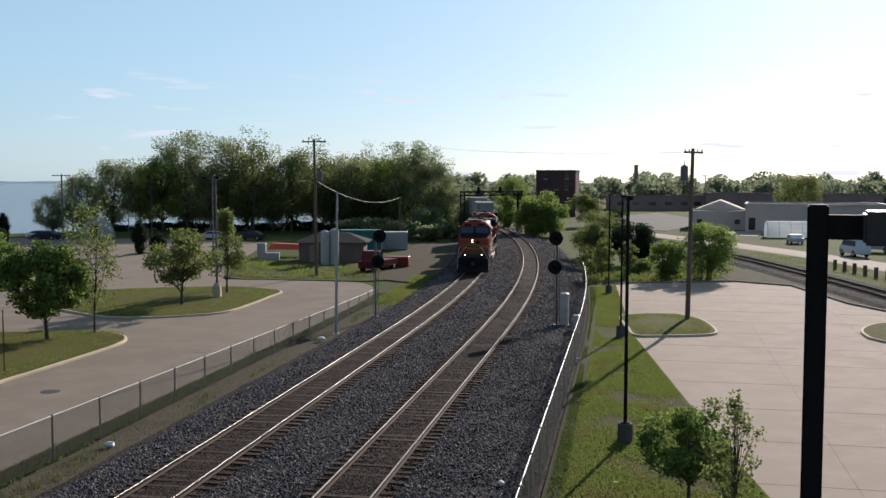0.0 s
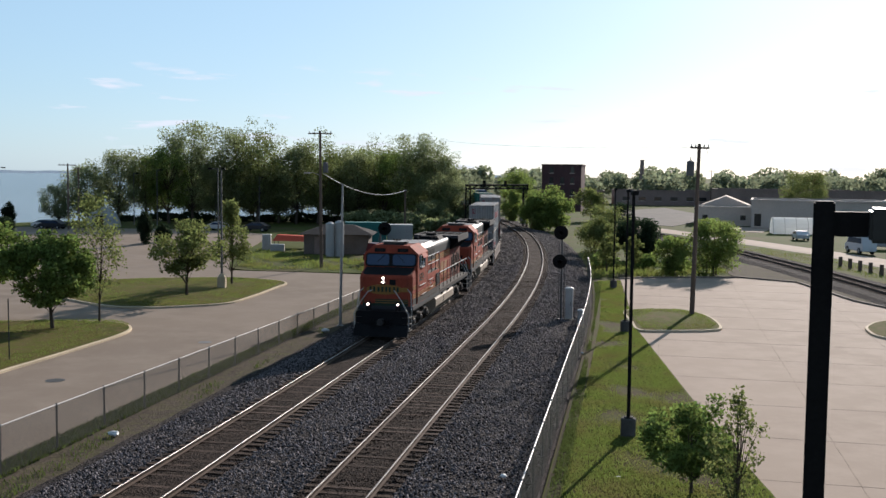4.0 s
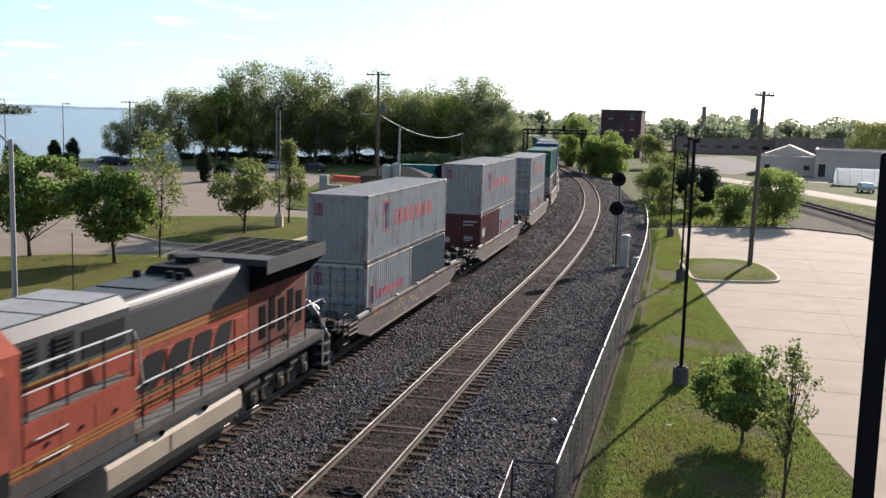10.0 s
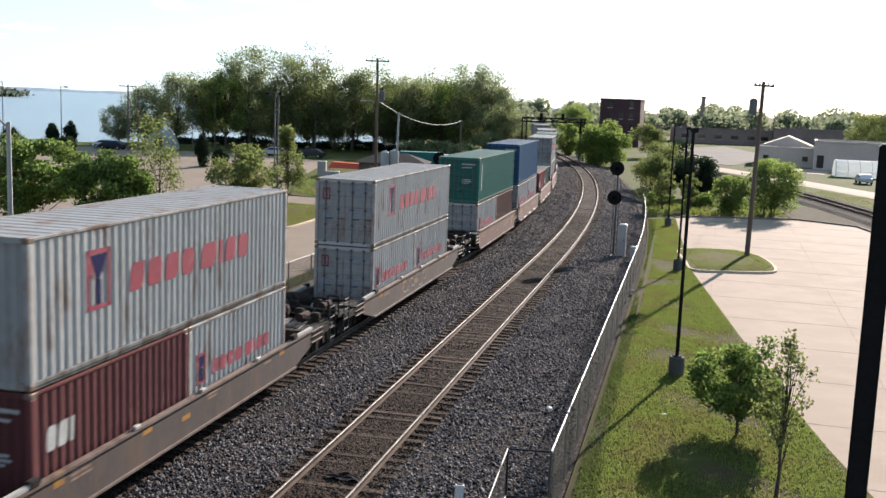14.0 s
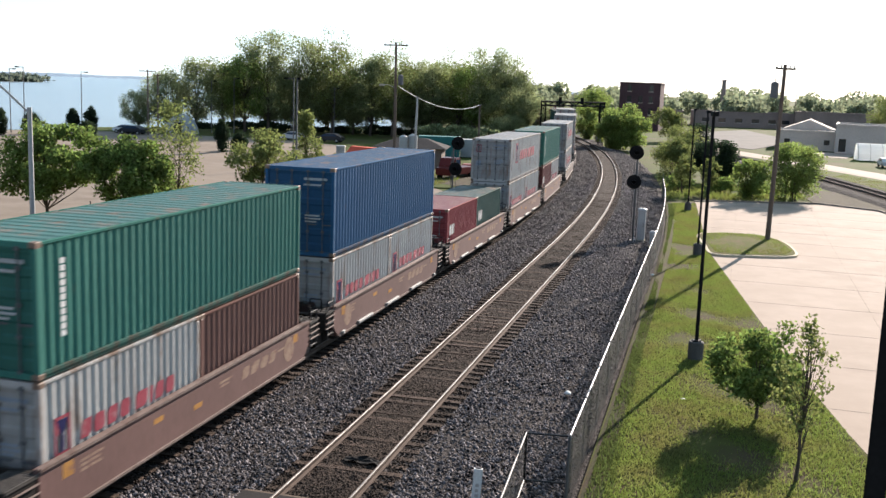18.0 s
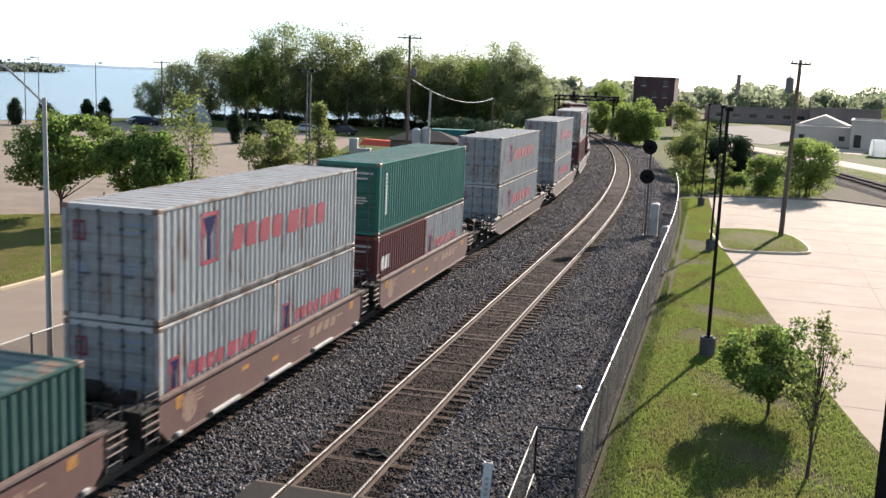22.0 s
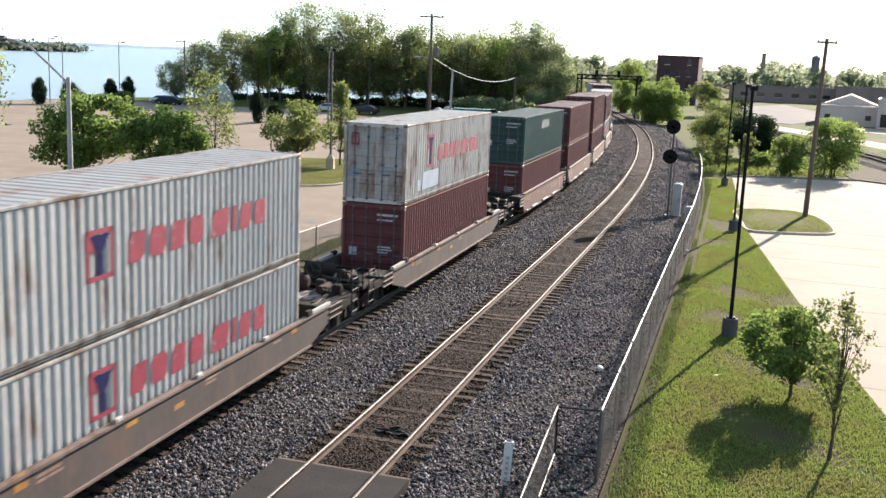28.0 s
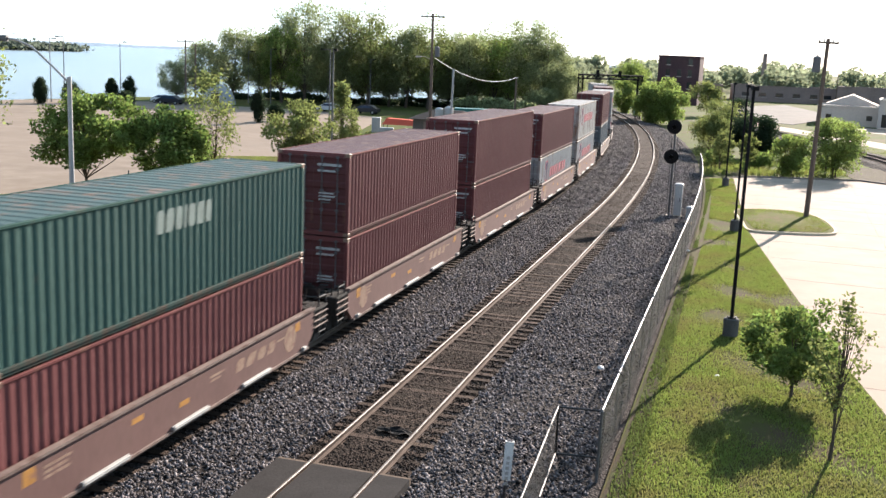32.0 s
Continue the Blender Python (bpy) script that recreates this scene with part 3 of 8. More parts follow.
paving("bare_ground", [(26.8, 93.2), (31.2, 89.4), (31.0, 75.9), (32, 71.4), (36, 66.5), (35, 78), (34.2, 92), (33.8, 106), (28, 108)], DIRT, "bare gravelly ground between the lot and the siding", "bare earth", -0.672)
LOT_KERB = material("dull lot kerb", (0.20, 0.165, 0.135), 0.9, 0, 0.25, 1, 15, 0.2)
bm = bmesh.new()
edge = [(15.5, 90.1), (17.8, 91.4), (27, 92.7), (30.9, 88.8), (30.7, 75.7), (31.7, 70.9), (40, 60.1), (50, 45)]
for (ax, ay), (bx, by) in zip(edge, edge[1:]):
    d = Vector((bx - ax, by - ay)).normalized() * 0.005
    n = Vector((-d.y, d.x)).normalized() * 0.16
    prism(bm, [(ax + d.x, ay + d.y), (bx - d.x, by - d.y), (bx - d.x + n.x, by - d.y + n.y), (ax + d.x + n.x, ay + d.y + n.y)], -0.9, -0.53)
setting("lot_kerb", bm, LOT_KERB, "low dull concrete kerb along the back of the lot", "kerb")
joints("lot_joints_long", LOT, 78, 6.1, -0.655, 0.02, "thin dark joints in the concrete car park")
joints("lot_joints_cross", LOT, -12, 5.3, -0.6545, 0.02, "thin dark cross joints in the concrete car park")
kerbed_island("island_pole", [(11.5, 59.8), (13.4, 59.6), (16.1, 60.1), (17.0, 61.9), (17.3, 66.5), (16.2, 69.2), (13.5, 69.3), (12.0, 68.0), (11.6, 63)], "kerbed grass tongue round a utility pole")
kerbed_island("island_side", [(25.3, 58), (25.3, 60), (26.2, 62.5), (28.5, 65), (33, 66), (36, 60), (32, 54), (27, 55)], "kerbed grass island in the car park")
# ---------------------------------------------------------------- tracks
GAUGE = 1.55
TIE = bmesh.new()
box(TIE, -1.3, 1.3, -0.115, 0.115, -0.32, -0.165)
bmesh.ops.bevel(TIE, geom=TIE.edges[:], offset=0.012, segments=1, affect="EDGES")
TIE = mesh_of("tie", TIE, TIE_WOOD)


def rail_track(name, offset, label, first, last):
    track = tagged(new(name), label, "railway track", kind="structure")
    for side in (-1, 1):
        c = offset + side * GAUGE / 2
        bm = bmesh.new()
        prof = [(-0.07, -0.15), (0.07, -0.15), (0.07, -0.135), (0.012, -0.11), (0.012, -0.05), (0.036, -0.035), (0.036, -0.006), (-0.036, -0.006), (-0.036, -0.035), (-0.012, -0.05), (-0.012, -0.11), (-0.07, -0.135)]
        sweep(bm, stations(-40, 320, 2.0), [(c + o, z) for o, z in prof])
        rail = part("rail", bm, RAIL_SIDE, track)
        bm = bmesh.new()
        sweep(bm, stations(-40, 320, 2.0), [(c - 0.021, -0.0055), (c + 0.021, -0.0055), (c + 0.016, 0.0), (c - 0.016, 0.0)])
        part("running_surface", bm, RAIL_TOP, rail, "bright worn rail head")
    rnd = random.Random(name)
    for k in range(int((last - first) / 0.52)):
        s = first + 0.52 * k
        x, y, h = along(s, offset)
        tie = share("tie", TIE, track, pose(x, y, rnd.uniform(-0.014, 0.012), 0, 0, -math.degrees(h) + rnd.uniform(-1.2, 1.2)) @ pose(rnd.uniform(-0.06, 0.06), 0, 0))
    bm = bmesh.new()
    s = first + 0.52 * int((last - first) / 0.52)
    while s < 200:
        x, y, h = along(s, offset)
        c, d = math.cos(h), math.sin(h)
        vs = []
        for a, b in ((-1.3, -0.115), (1.3, -0.115), (1.3, 0.115), (-1.3, 0.115)):
            vs.append(bm.verts.new((x + a * c + b * d, y - a * d + b * c, -0.166)))
        lo = [bm.verts.new(v.co - Vector((0, 0, 0.12))) for v in vs]
        bm.faces.new(vs)
        for k in range(4):
            bm.faces.new((lo[k], lo[(k + 1) % 4], vs[(k + 1) % 4], vs[k]))
        s += 0.52
    tagged(part("far_ties", bm, TIE_WOOD, track), kind="stuff")
    return track


track_right = rail_track("track_right", 0.0, "main line track with bright rails and dark wooden ties", -18, 62)
track_left = rail_track("track_left", -SPACING, "main line track with wooden ties, carrying the train", -18, 62)
# ---------------------------------------------------------------- fences
def chain_fence(name, offset, s0, s1, spacing, top, foot, label, fall=0.0):
    """Posts, top rail and woven mesh along the track; fall: how much the top drops for each metre past the datum."""
    fence = tagged(new(name), label, "fence", kind="structure")
    post = bmesh.new()
    bar(post, (0, 0, foot - 0.3), (0, 0, top + 0.02), 0.034, 0.034, 8)
    bar(post, (0, 0, top + 0.02), (0, 0, top + 0.07), 0.042, 0.015, 8)
    post = mesh_of("post", post, GALV_POST)
    line = stations(s0, s1, spacing)
    for s in line:
        x, y, h = along(s, offset)
        share("post", post, fence, pose(x, y, -fall * s, random.uniform(-0.8, 0.8), random.uniform(-0.8, 0.8), 0))
    bm = bmesh.new()
    tube(bm, [(*along(s, offset)[:2], top - fall * s) for s in line], 0.024, 8)
    part("top_rail", bm, GALV, fence)
    bm = bmesh.new()
    uv = bm.loops.layers.uv.new("UVMap")
    for a, b in zip(line, line[1:]):
        pa, pb = along(a, offset + 0.04), along(b, offset + 0.04)
        f = bm.faces.new([bm.verts.new(p) for p in ((pa[0], pa[1], foot), (pb[0], pb[1], foot), (pb[0], pb[1], top - fall * b), (pa[0], pa[1], top - fall * a))])
        for lp, c in zip(f.loops, ((a, foot), (b, foot), (b, top), (a, top))):
            lp[uv].uv = c
    part("wire_mesh", bm, LINK, fence, "woven galvanised wire mesh")
    return fence


chain_fence("fence_left", -10.98, -34.22, 45.08, 3.05, 0.86, -0.66, "chain-link fence with galvanised top rail along the road", 0.012)
fence_right = chain_fence("fence_right", 5.0, -9.0, 64.0, 3.05, 0.98, -0.70, "chain-link fence between ballast and mown grass")
# end panels of the right-hand fence, by the crossing
for pts in (((-0.25, 17.3), (0.44, 22.67)), ((0.44, 22.67), (1.5, 22.6))):
    bm = bmesh.new()
    (ax, ay), (bx, by) = pts
    for x, y in pts:
        bar(bm, (x, y, -0.9), (x, y, 0.72), 0.034, sides=8)
    tube(bm, [(ax, ay, 0.7), (bx, by, 0.7)], 0.026, 8)
    tube(bm, [(ax, ay, -0.45), (bx, by, -0.45)], 0.026, 8)
    part("gate_frame", bm, STEEL_DARK, fence_right)
    if ax > 0:
        break
    bm = bmesh.new()
    uv = bm.loops.layers.uv.new("UVMap")
    f = bm.faces.new([bm.verts.new(p) for p in ((ax, ay, -0.6), (bx, by, -0.6), (bx, by, 0.7), (ax, ay, 0.7))])
    d = math.hypot(bx - ax, by - ay)
    for lp, c in zip(f.loops, ((0, 0), (d, 0), (d, 1.3), (0, 1.3))):
        lp[uv].uv = c
    part("wire_mesh", bm, LINK, fence_right)
# ---------------------------------------------------------------- train
PAINT = {}


def paint(name, base, rust=(0.17, 0.095, 0.06), at=0.66, vary=0.14, rough=0.55):
    if name not in PAINT:
        PAINT[name] = material(name, base, rough, 0, vary, 0.9, 14, 0.05, stain=rust, stain_at=at, spread=0.06, stretch=(1, 1, 0.3))
    return PAINT[name]


COLOURS = {
    "white": ("dirty white paint", (0.33, 0.322, 0.308), 0.60), "cream": ("weathered cream-white paint", (0.42, 0.395, 0.36), 0.60), "maroon": ("maroon paint", (0.112, 0.037, 0.036), 0.68), "green": ("sea green paint", (0.028, 0.125, 0.10), 0.72),
    "dark green": ("dark green paint", (0.03, 0.068, 0.058), 0.72), "blue": ("blue paint", (0.018, 0.074, 0.155), 0.72), "red": ("faded red paint", (0.20, 0.04, 0.045), 0.72),
    "grey": ("dark grey paint", (0.085, 0.10, 0.11), 0.74), "brown": ("brown paint", (0.11, 0.055, 0.045), 0.74)}
MARK_RED = material("red lettering paint", (0.20, 0.032, 0.048), 0.6, 0, 0.3, 2, 20, 0, stain=(0.30, 0.24, 0.235), stain_at=0.63)
MARK_GREY = material("worn grey lettering paint", (0.20, 0.23, 0.27), 0.7, 0, 0.2, 2, 20, 0)
MARK_WHITE = material("white lettering paint", (0.496, 0.496, 0.48), 0.6, 0, 0.2, 2, 20, 0)
MARK_WORN = material("worn white lettering paint", (0.33, 0.33, 0.32), 0.7, 0, 0.3, 2, 20, 0)
MARK_DULL = material("faded grey-green lettering paint", (0.13, 0.165, 0.15), 0.7, 0, 0.3, 2, 20, 0)
MARK_YELLOW = material("yellow lettering paint", (0.48, 0.288, 0.032), 0.6, 0, 0.2, 2, 20, 0)
MARK_BLUE = material("dark blue marking paint", (0.016, 0.016, 0.055), 0.8, 0, 0.2, 2, 20, 0, gloss=0.03)
PATCH_BLUE = material("pale blue-grey touch-up paint", (0.24, 0.28, 0.33), 0.7, 0, 0.2, 2, 20, 0)
LOCK_STEEL = material("locking bar steel", (0.085, 0.085, 0.088), 0.6, 0.1, 0.2, 3, 30, 0.05)
MESHES = {}


def cached(key, make):
    if key not in MESHES:
        MESHES[key] = make()
    return MESHES[key]


def corrugated_side(length, z0, z1):
    """One long wall seen from outside, with pressed corrugations; stands at x = 0, outward +x."""
    bm = bmesh.new()
    n = round(length / 0.278)
    p = length / n
    line = []
    for k in range(n):
        y = k * p
        line += [(0.0, y), (0.0, y + 0.25 * p), (-0.036, y + 0.5 * p), (-0.036, y + 0.75 * p)]
    line.append((0.0, length))
    lo = [bm.verts.new((x, y, z0)) for x, y in line]
    hi = [bm.verts.new((x, y, z1)) for x, y in line]
    for k in range(len(line) - 1):
        bm.faces.new((lo[k], lo[k + 1], hi[k + 1], hi[k]))
    return bm


BLOCKS = ([(0.15, 0), (0.85, 0), (1, 0.2), (1, 0.8), (0.85, 1), (0.15, 1), (0, 0.8), (0, 0.2)], [(0, 0), (0.8, 0), (1, 0.25), (1, 1), (0.2, 1), (0, 0.75)], [(0, 0), (1, 0), (1, 1), (0, 1)])


def letters(bm, widths, x, y, z, height, gap=0.12, lean=0.0, shapes=(0, 1, 0, 1)):
    """A row of plain cut blocks in place of brand lettering on the side wall, running back along +y."""
    for k, w in enumerate(widths):
        shape = BLOCKS[2] if w < 0.2 else BLOCKS[shapes[k % len(shapes)]]
        side_prism(bm, [(y + a * w + b * lean, z + b * height) for a, b in shape], x, x + 0.004)
        y += w + gap
    return y


def container(length, colour, tall=False, doors_first=True, brand="", group="stacked containers", old=0.0, patch=False, mark=(-0.55, 1.25)):
    """An ISO box: origin at its front lower centre, running back along +y."""
    w, h = 2.438, 2.896 if tall else 2.591
    names = {"white": "grey-white", "cream": "cream-white", "maroon": "maroon", "green": "sea green", "dark green": "dark green", "blue": "blue", "red": "faded red", "grey": "dark grey", "brown": "brown"}
    size = "twenty foot" if length < 7 else "forty foot"
    extra = " with red side lettering" if brand == "red" else " with white side lettering" if brand else ""
    ob = thing("shipping_container", f"{names[colour]} {size} corrugated steel container{extra}", "container", group)
    pname, base, at = COLOURS[colour]
    body = paint(pname, base, at=at - old)
    roof_paint = paint(pname + ", grimy roof", tuple(c * 0.62 + 0.012 for c in base), at=0.56)
    # shade on end walls and doors is mixed into this darker paint
    shaded_end_paint = paint(pname + ", shaded rusty end", tuple(c * 0.72 for c in base), at=at - old - 0.03)
    # bottom rail: grime, with the shadow line between boxes painted dark too
    shaded_grimy_rail = paint(pname + ", shaded grimy bottom rail", tuple(c * 0.45 + 0.01 for c in base), (0.05, 0.034, 0.026), 0.5, 0.2, 0.9)
    worn_rail = paint(pname + ", worn top rail", tuple(c * 0.8 for c in base), (0.12, 0.075, 0.052), at - old - 0.10, 0.2, 0.85)
    hw = w / 2
    key = (length, h, pname, old)

    def wall_mesh():
        return mesh_of("side_wall", corrugated_side(length - 0.24, 0.15, h - 0.07), body)
    me = cached(("wall", key), wall_mesh)
    share("side_wall", me, ob, pose(hw - 0.022, 0.12, 0))
    share("side_wall", me, ob, pose(-hw + 0.022, length - 0.12, 0, 0, 0, 180))

    def roof_mesh():
        bm = bmesh.new()
        n = round(length / 0.42)
        p = (length - 0.2) / n
        line = []
        for k in range(n):
            y = 0.1 + k * p
            line += [(y, 0.0), (y + 0.3 * p, 0.0), (y + 0.45 * p, -0.016), (y + 0.85 * p, -0.016)]
        line.append((length - 0.1, 0.0))
        a = [bm.verts.new((-hw + 0.06, y, h - 0.008 + z)) for y, z in line]
        b = [bm.verts.new((hw - 0.06, y, h - 0.008 + z)) for y, z in line]
        for k in range(len(line) - 1):
            bm.faces.new((a[k], a[k + 1], b[k + 1], b[k]))
        return mesh_of("roof", bm, roof_paint)
    share("roof", cached(("roof", key), roof_mesh), ob)

    def floor_mesh():
        bm = bmesh.new()
        box(bm, -hw + 0.06, hw - 0.06, 0.1, length - 0.1, 0.10, 0.16)
        return mesh_of("base", bm, body)
    share("base", cached(("base", key), floor_mesh), ob)

    def rail_mesh(z0, z1, wide):
        bm = bmesh.new()
        if z0 < 1:
            end_prism(bm, [(-wide, z0), (-0.03, z0), (-0.03, z0 + 0.05), (-0.002, z0 + 0.07), (-0.002, z1 - 0.02), (-0.02, z1), (-wide, z1)], 0.10, length - 0.10)
        else:
            end_prism(bm, [(-wide, z0), (-0.012, z0), (0, z0 + 0.015), (0, z1 - 0.012), (-0.012, z1), (-wide, z1)], 0.10, length - 0.10)
        return mesh_of("side_rail", bm, shaded_grimy_rail if z0 < 1 else worn_rail)
    for z0, z1, wide in ((0.0, 0.155, 0.06), (h - 0.075, h - 0.003, 0.06)):
        me = cached(("rail", key, z0), lambda: rail_mesh(z0, z1, wide))
        share("side_rail", me, ob, pose(hw, 0, 0))
        share("side_rail", me, ob, pose(-hw, length, 0, 0, 0, 180))

    def post_mesh():
        bm = bmesh.new()
        box(bm, -0.12, 0, 0, 0.12, 0.118, h - 0.118)
        bmesh.ops.bevel(bm, geom=bm.edges[:], offset=0.012, segments=1, affect="EDGES")
        return mesh_of("corner_post", bm, paint(pname + ", worn corner", base, at=at - old - 0.11))

    def casting_mesh():
        bm = bmesh.new()
        box(bm, -0.165, 0.004, -0.004, 0.178, 0, 0.118)
        bmesh.ops.bevel(bm, geom=bm.edges[:], offset=0.014, segments=1, affect="EDGES")
        return mesh_of("corner_casting", bm, paint("rusty casting", (0.17, 0.115, 0.085), at=0.55))
    pm, cm = cached(("post", key), post_mesh), cached("casting", casting_mesh)
    for rz, x, y in ((0, hw, 0), (90, hw, length), (180, -hw, length), (270, -hw, 0)):
        share("corner_post", pm, ob, pose(x, y, 0, 0, 0, rz))
        for z in (0, h - 0.118):
            share("corner_casting", cm, ob, pose(x, y, z, 0, 0, rz))

    def plain_end():
        bm = bmesh.new()
        line = []
        n = 9
        p = (w - 0.24) / n
        for k in range(n):
            x = -hw + 0.12 + k * p
            line += [(x, 0.0), (x + 0.3 * p, 0.0), (x + 0.5 * p, 0.04), (x + 0.8 * p, 0.04)]
        line.append((hw - 0.12, 0.0))
        a = [bm.verts.new((x, 0.02 + y, 0.12)) for x, y in line]
        b = [bm.verts.new((x, 0.02 + y, h - 0.1)) for x, y in line]
        for k in range(len(line) - 1):
            bm.faces.new((a[k], a[k + 1], b[k + 1], b[k]))
        box(bm, -hw + 0.16, hw - 0.16, 0.0, 0.08, 0.0, 0.14)
        box(bm, -hw + 0.16, hw - 0.16, 0.0, 0.06, h - 0.12, h - 0.003)
        return mesh_of("end_wall", bm, shaded_end_paint)

    def door_mesh():
        bm = bmesh.new()
        dw = hw - 0.13
        outline = [(0.075, 0.16), (0.03, 0.16)]
        step = (h - 0.42) / 5
        for k in range(5):
            z = 0.22 + k * step
            outline += [(0.03, z), (0.03, z + 0.30 * step), (0.052, z + 0.42 * step), (0.052, z + 0.88 * step)]
        outline += [(0.03, h - 0.18), (0.03, h - 0.14), (0.075, h - 0.14)]
        side_prism(bm, outline, 0.008, dw)
        return mesh_of("door", bm, shaded_end_paint)

    def rod_mesh():
        bm = bmesh.new()
        bar(bm, (0, 0, 0.10), (0, 0, h - 0.09), 0.018, sides=6)
        for z in (0.14, 0.8, 1.4, h - 0.5, h - 0.13):
            box(bm, -0.05, 0.05, -0.02, 0.02, z - 0.035, z + 0.035)
        box(bm, -0.02, 0.30, -0.028, -0.014, 1.02, 1.06)
        return mesh_of("locking_bar", bm, LOCK_STEEL)

    def sill_mesh():
        bm = bmesh.new()
        box(bm, -hw + 0.16, hw - 0.16, 0.0, 0.12, 0.0, 0.14)
        return mesh_of("door_sill", bm, body)

    def header_mesh():
        bm = bmesh.new()
        box(bm, -hw + 0.16, hw - 0.16, 0.0, 0.12, h - 0.13, h - 0.003)
        return mesh_of("door_header", bm, body)
    for k, base_pose in enumerate((pose(0, 0, 0), pose(0, length, 0, 0, 0, 180))):
        if (k == 0) == doors_first:
            share("door_sill", cached(("sill", key), sill_mesh), ob, base_pose)
            share("door_header", cached(("header", key), header_mesh), ob, base_pose)
            dm, rm = cached(("door", key), door_mesh), cached(("rod", h), rod_mesh)
            for sx in (0, 1):
                door = share("door", dm, ob, base_pose @ pose(0 if not sx else -hw + 0.13, 0, 0))
                for x in (0.3, 0.82):
                    share("locking_bar", rm, door, pose(x, 0.006, 0))
        else:
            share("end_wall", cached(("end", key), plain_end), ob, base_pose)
    # markings
    if brand == "red":
        def red_letters():
            bm = bmesh.new()
            s = 1.0 if length > 7 else 0.6
            y, zc = (3.85 + 0.7 * mark[0], h * 0.45) if length > 7 else (1.25, 1.10)
            for word, shapes in (((0.56, 0.60, 0.58, 0.58), (1, 0, 1, 0)), ((0.78, 0.18, 0.58, 0.58), (1, 2, 1, 0))):
                y = letters(bm, [a * s for a in word], 0.0, y, zc, 0.62 * s, 0.19 * s, 0.06 * s, shapes) + 0.22 * s
            return mesh_of("side_lettering", bm, MARK_RED)

        def emblem():
            bm = bmesh.new()
            s = 1.0 if length > 7 else 0.62
            y, z, wd, ht = (2.4 + mark[0], h * 0.40, 0.86, mark[1]) if length > 7 else (0.42, 1.0, 0.5, 0.78)
            for y0, y1, z0, z1 in ((y, y + wd, z, z + 0.1 * s), (y, y + wd, z + ht - 0.1 * s, z + ht), (y, y + 0.09 * s, z, z + ht), (y + wd - 0.09 * s, y + wd, z, z + ht)):
                side_prism(bm, [(y0, z0), (y1, z0), (y1, z1), (y0, z1)], 0.0, 0.004)
            side_prism(bm, [(y + 0.09 * s, z + ht - 0.1 * s), (y + 0.09 * s, z + 0.62 * ht), (y + 0.3 * wd, z + 0.5 * ht), (y + 0.2 * wd, z + ht - 0.1 * s)], 0.0, 0.004)
            return mesh_of("side_emblem", bm, MARK_RED)

        def emblem_y():
            bm = bmesh.new()
            s = 1.0 if length > 7 else 0.62
            y, z, wd, ht = (2.4 + mark[0], h * 0.40, 0.86, mark[1]) if length > 7 else (0.42, 1.0, 0.5, 0.78)
            c = y + wd / 2
            side_prism(bm, [(y + 0.12 * s, z + ht - 0.12 * s), (c, z + 0.42 * ht), (y + wd - 0.12 * s, z + ht - 0.12 * s)], 0.004, 0.007)
            side_prism(bm, [(c - 0.09 * s, z + 0.1 * s), (c + 0.09 * s, z + 0.1 * s), (c + 0.09 * s, z + 0.5 * ht), (c - 0.09 * s, z + 0.5 * ht)], 0.004, 0.007)
            return mesh_of("emblem_core", bm, MARK_BLUE)
        for m in (pose(hw - 0.018, 0, 0),):
            share("side_lettering", cached(("red", length, h, mark), red_letters), ob, m)
            share("side_emblem", cached(("emb", length, h, mark), emblem), ob, m)
            share("emblem_core", cached(("emy", length, h, mark), emblem_y), ob, m)

        def small_emblem():
            bm = bmesh.new()
            x, z = -0.92, h - 0.82
            for x0, x1, z0, z1 in ((x, x + 0.3, z, z + 0.05), (x, x + 0.3, z + 0.4, z + 0.45), (x, x + 0.04, z, z + 0.45), (x + 0.26, x + 0.3, z, z + 0.45), (x + 0.12, x + 0.18, z + 0.05, z + 0.4)):
                box(bm, x0, x1, 0.008, 0.016, z0, z1)
            return mesh_of("end_emblem", bm, MARK_RED)
        share("end_emblem", cached(("endem", h), small_emblem), ob)
    if patch:
        for y0, y1, z0, z1 in ((2.0, 4.0, 0.35, 1.0), (1.4, 1.7, 0.35, 0.75)):
            bm = bmesh.new()
            box(bm, 0, 0.003, y0, y1, z0, z1)
            ob2 = part("repainted_patch", bm, PATCH_BLUE, ob, "pale blue-grey repainted patch")
            ob2.matrix_basis = pose(hw - 0.02, 0, 0)
    if brand == "white":
        def white_letters():
            bm = bmesh.new()
            y = 4.9 if length > 7 else 0.45
            letters(bm, [0.28, 0.30, 0.26, 0.1, 0.28, 0.30, 0.24] if length > 7 else [0.3, 0.3, 0.12], 0, y, 1.72 if length > 7 else 1.3, 0.5, 0.08, 0.04)
            return mesh_of("side_lettering", bm, MARK_DULL if length > 7 else MARK_WORN)
        share("side_lettering", cached(("wh", length, h), white_letters), ob, pose(hw - 0.018, 0, 0))
    if brand == "plate":
        def plate():
            bm = bmesh.new()
            for k in range(11):
                box(bm, 0, 0.004, 0.72, 0.86, h - 0.5 - 0.14 * k, h - 0.39 - 0.14 * k)
            return mesh_of("upright_lettering", bm, MARK_WHITE)
        share("upright_lettering", cached(("plate", length, h), plate), ob, pose(hw - 0.018, 0, 0))

    def end_marks():
        bm = bmesh.new()
        dark = colour in ("white", "cream")
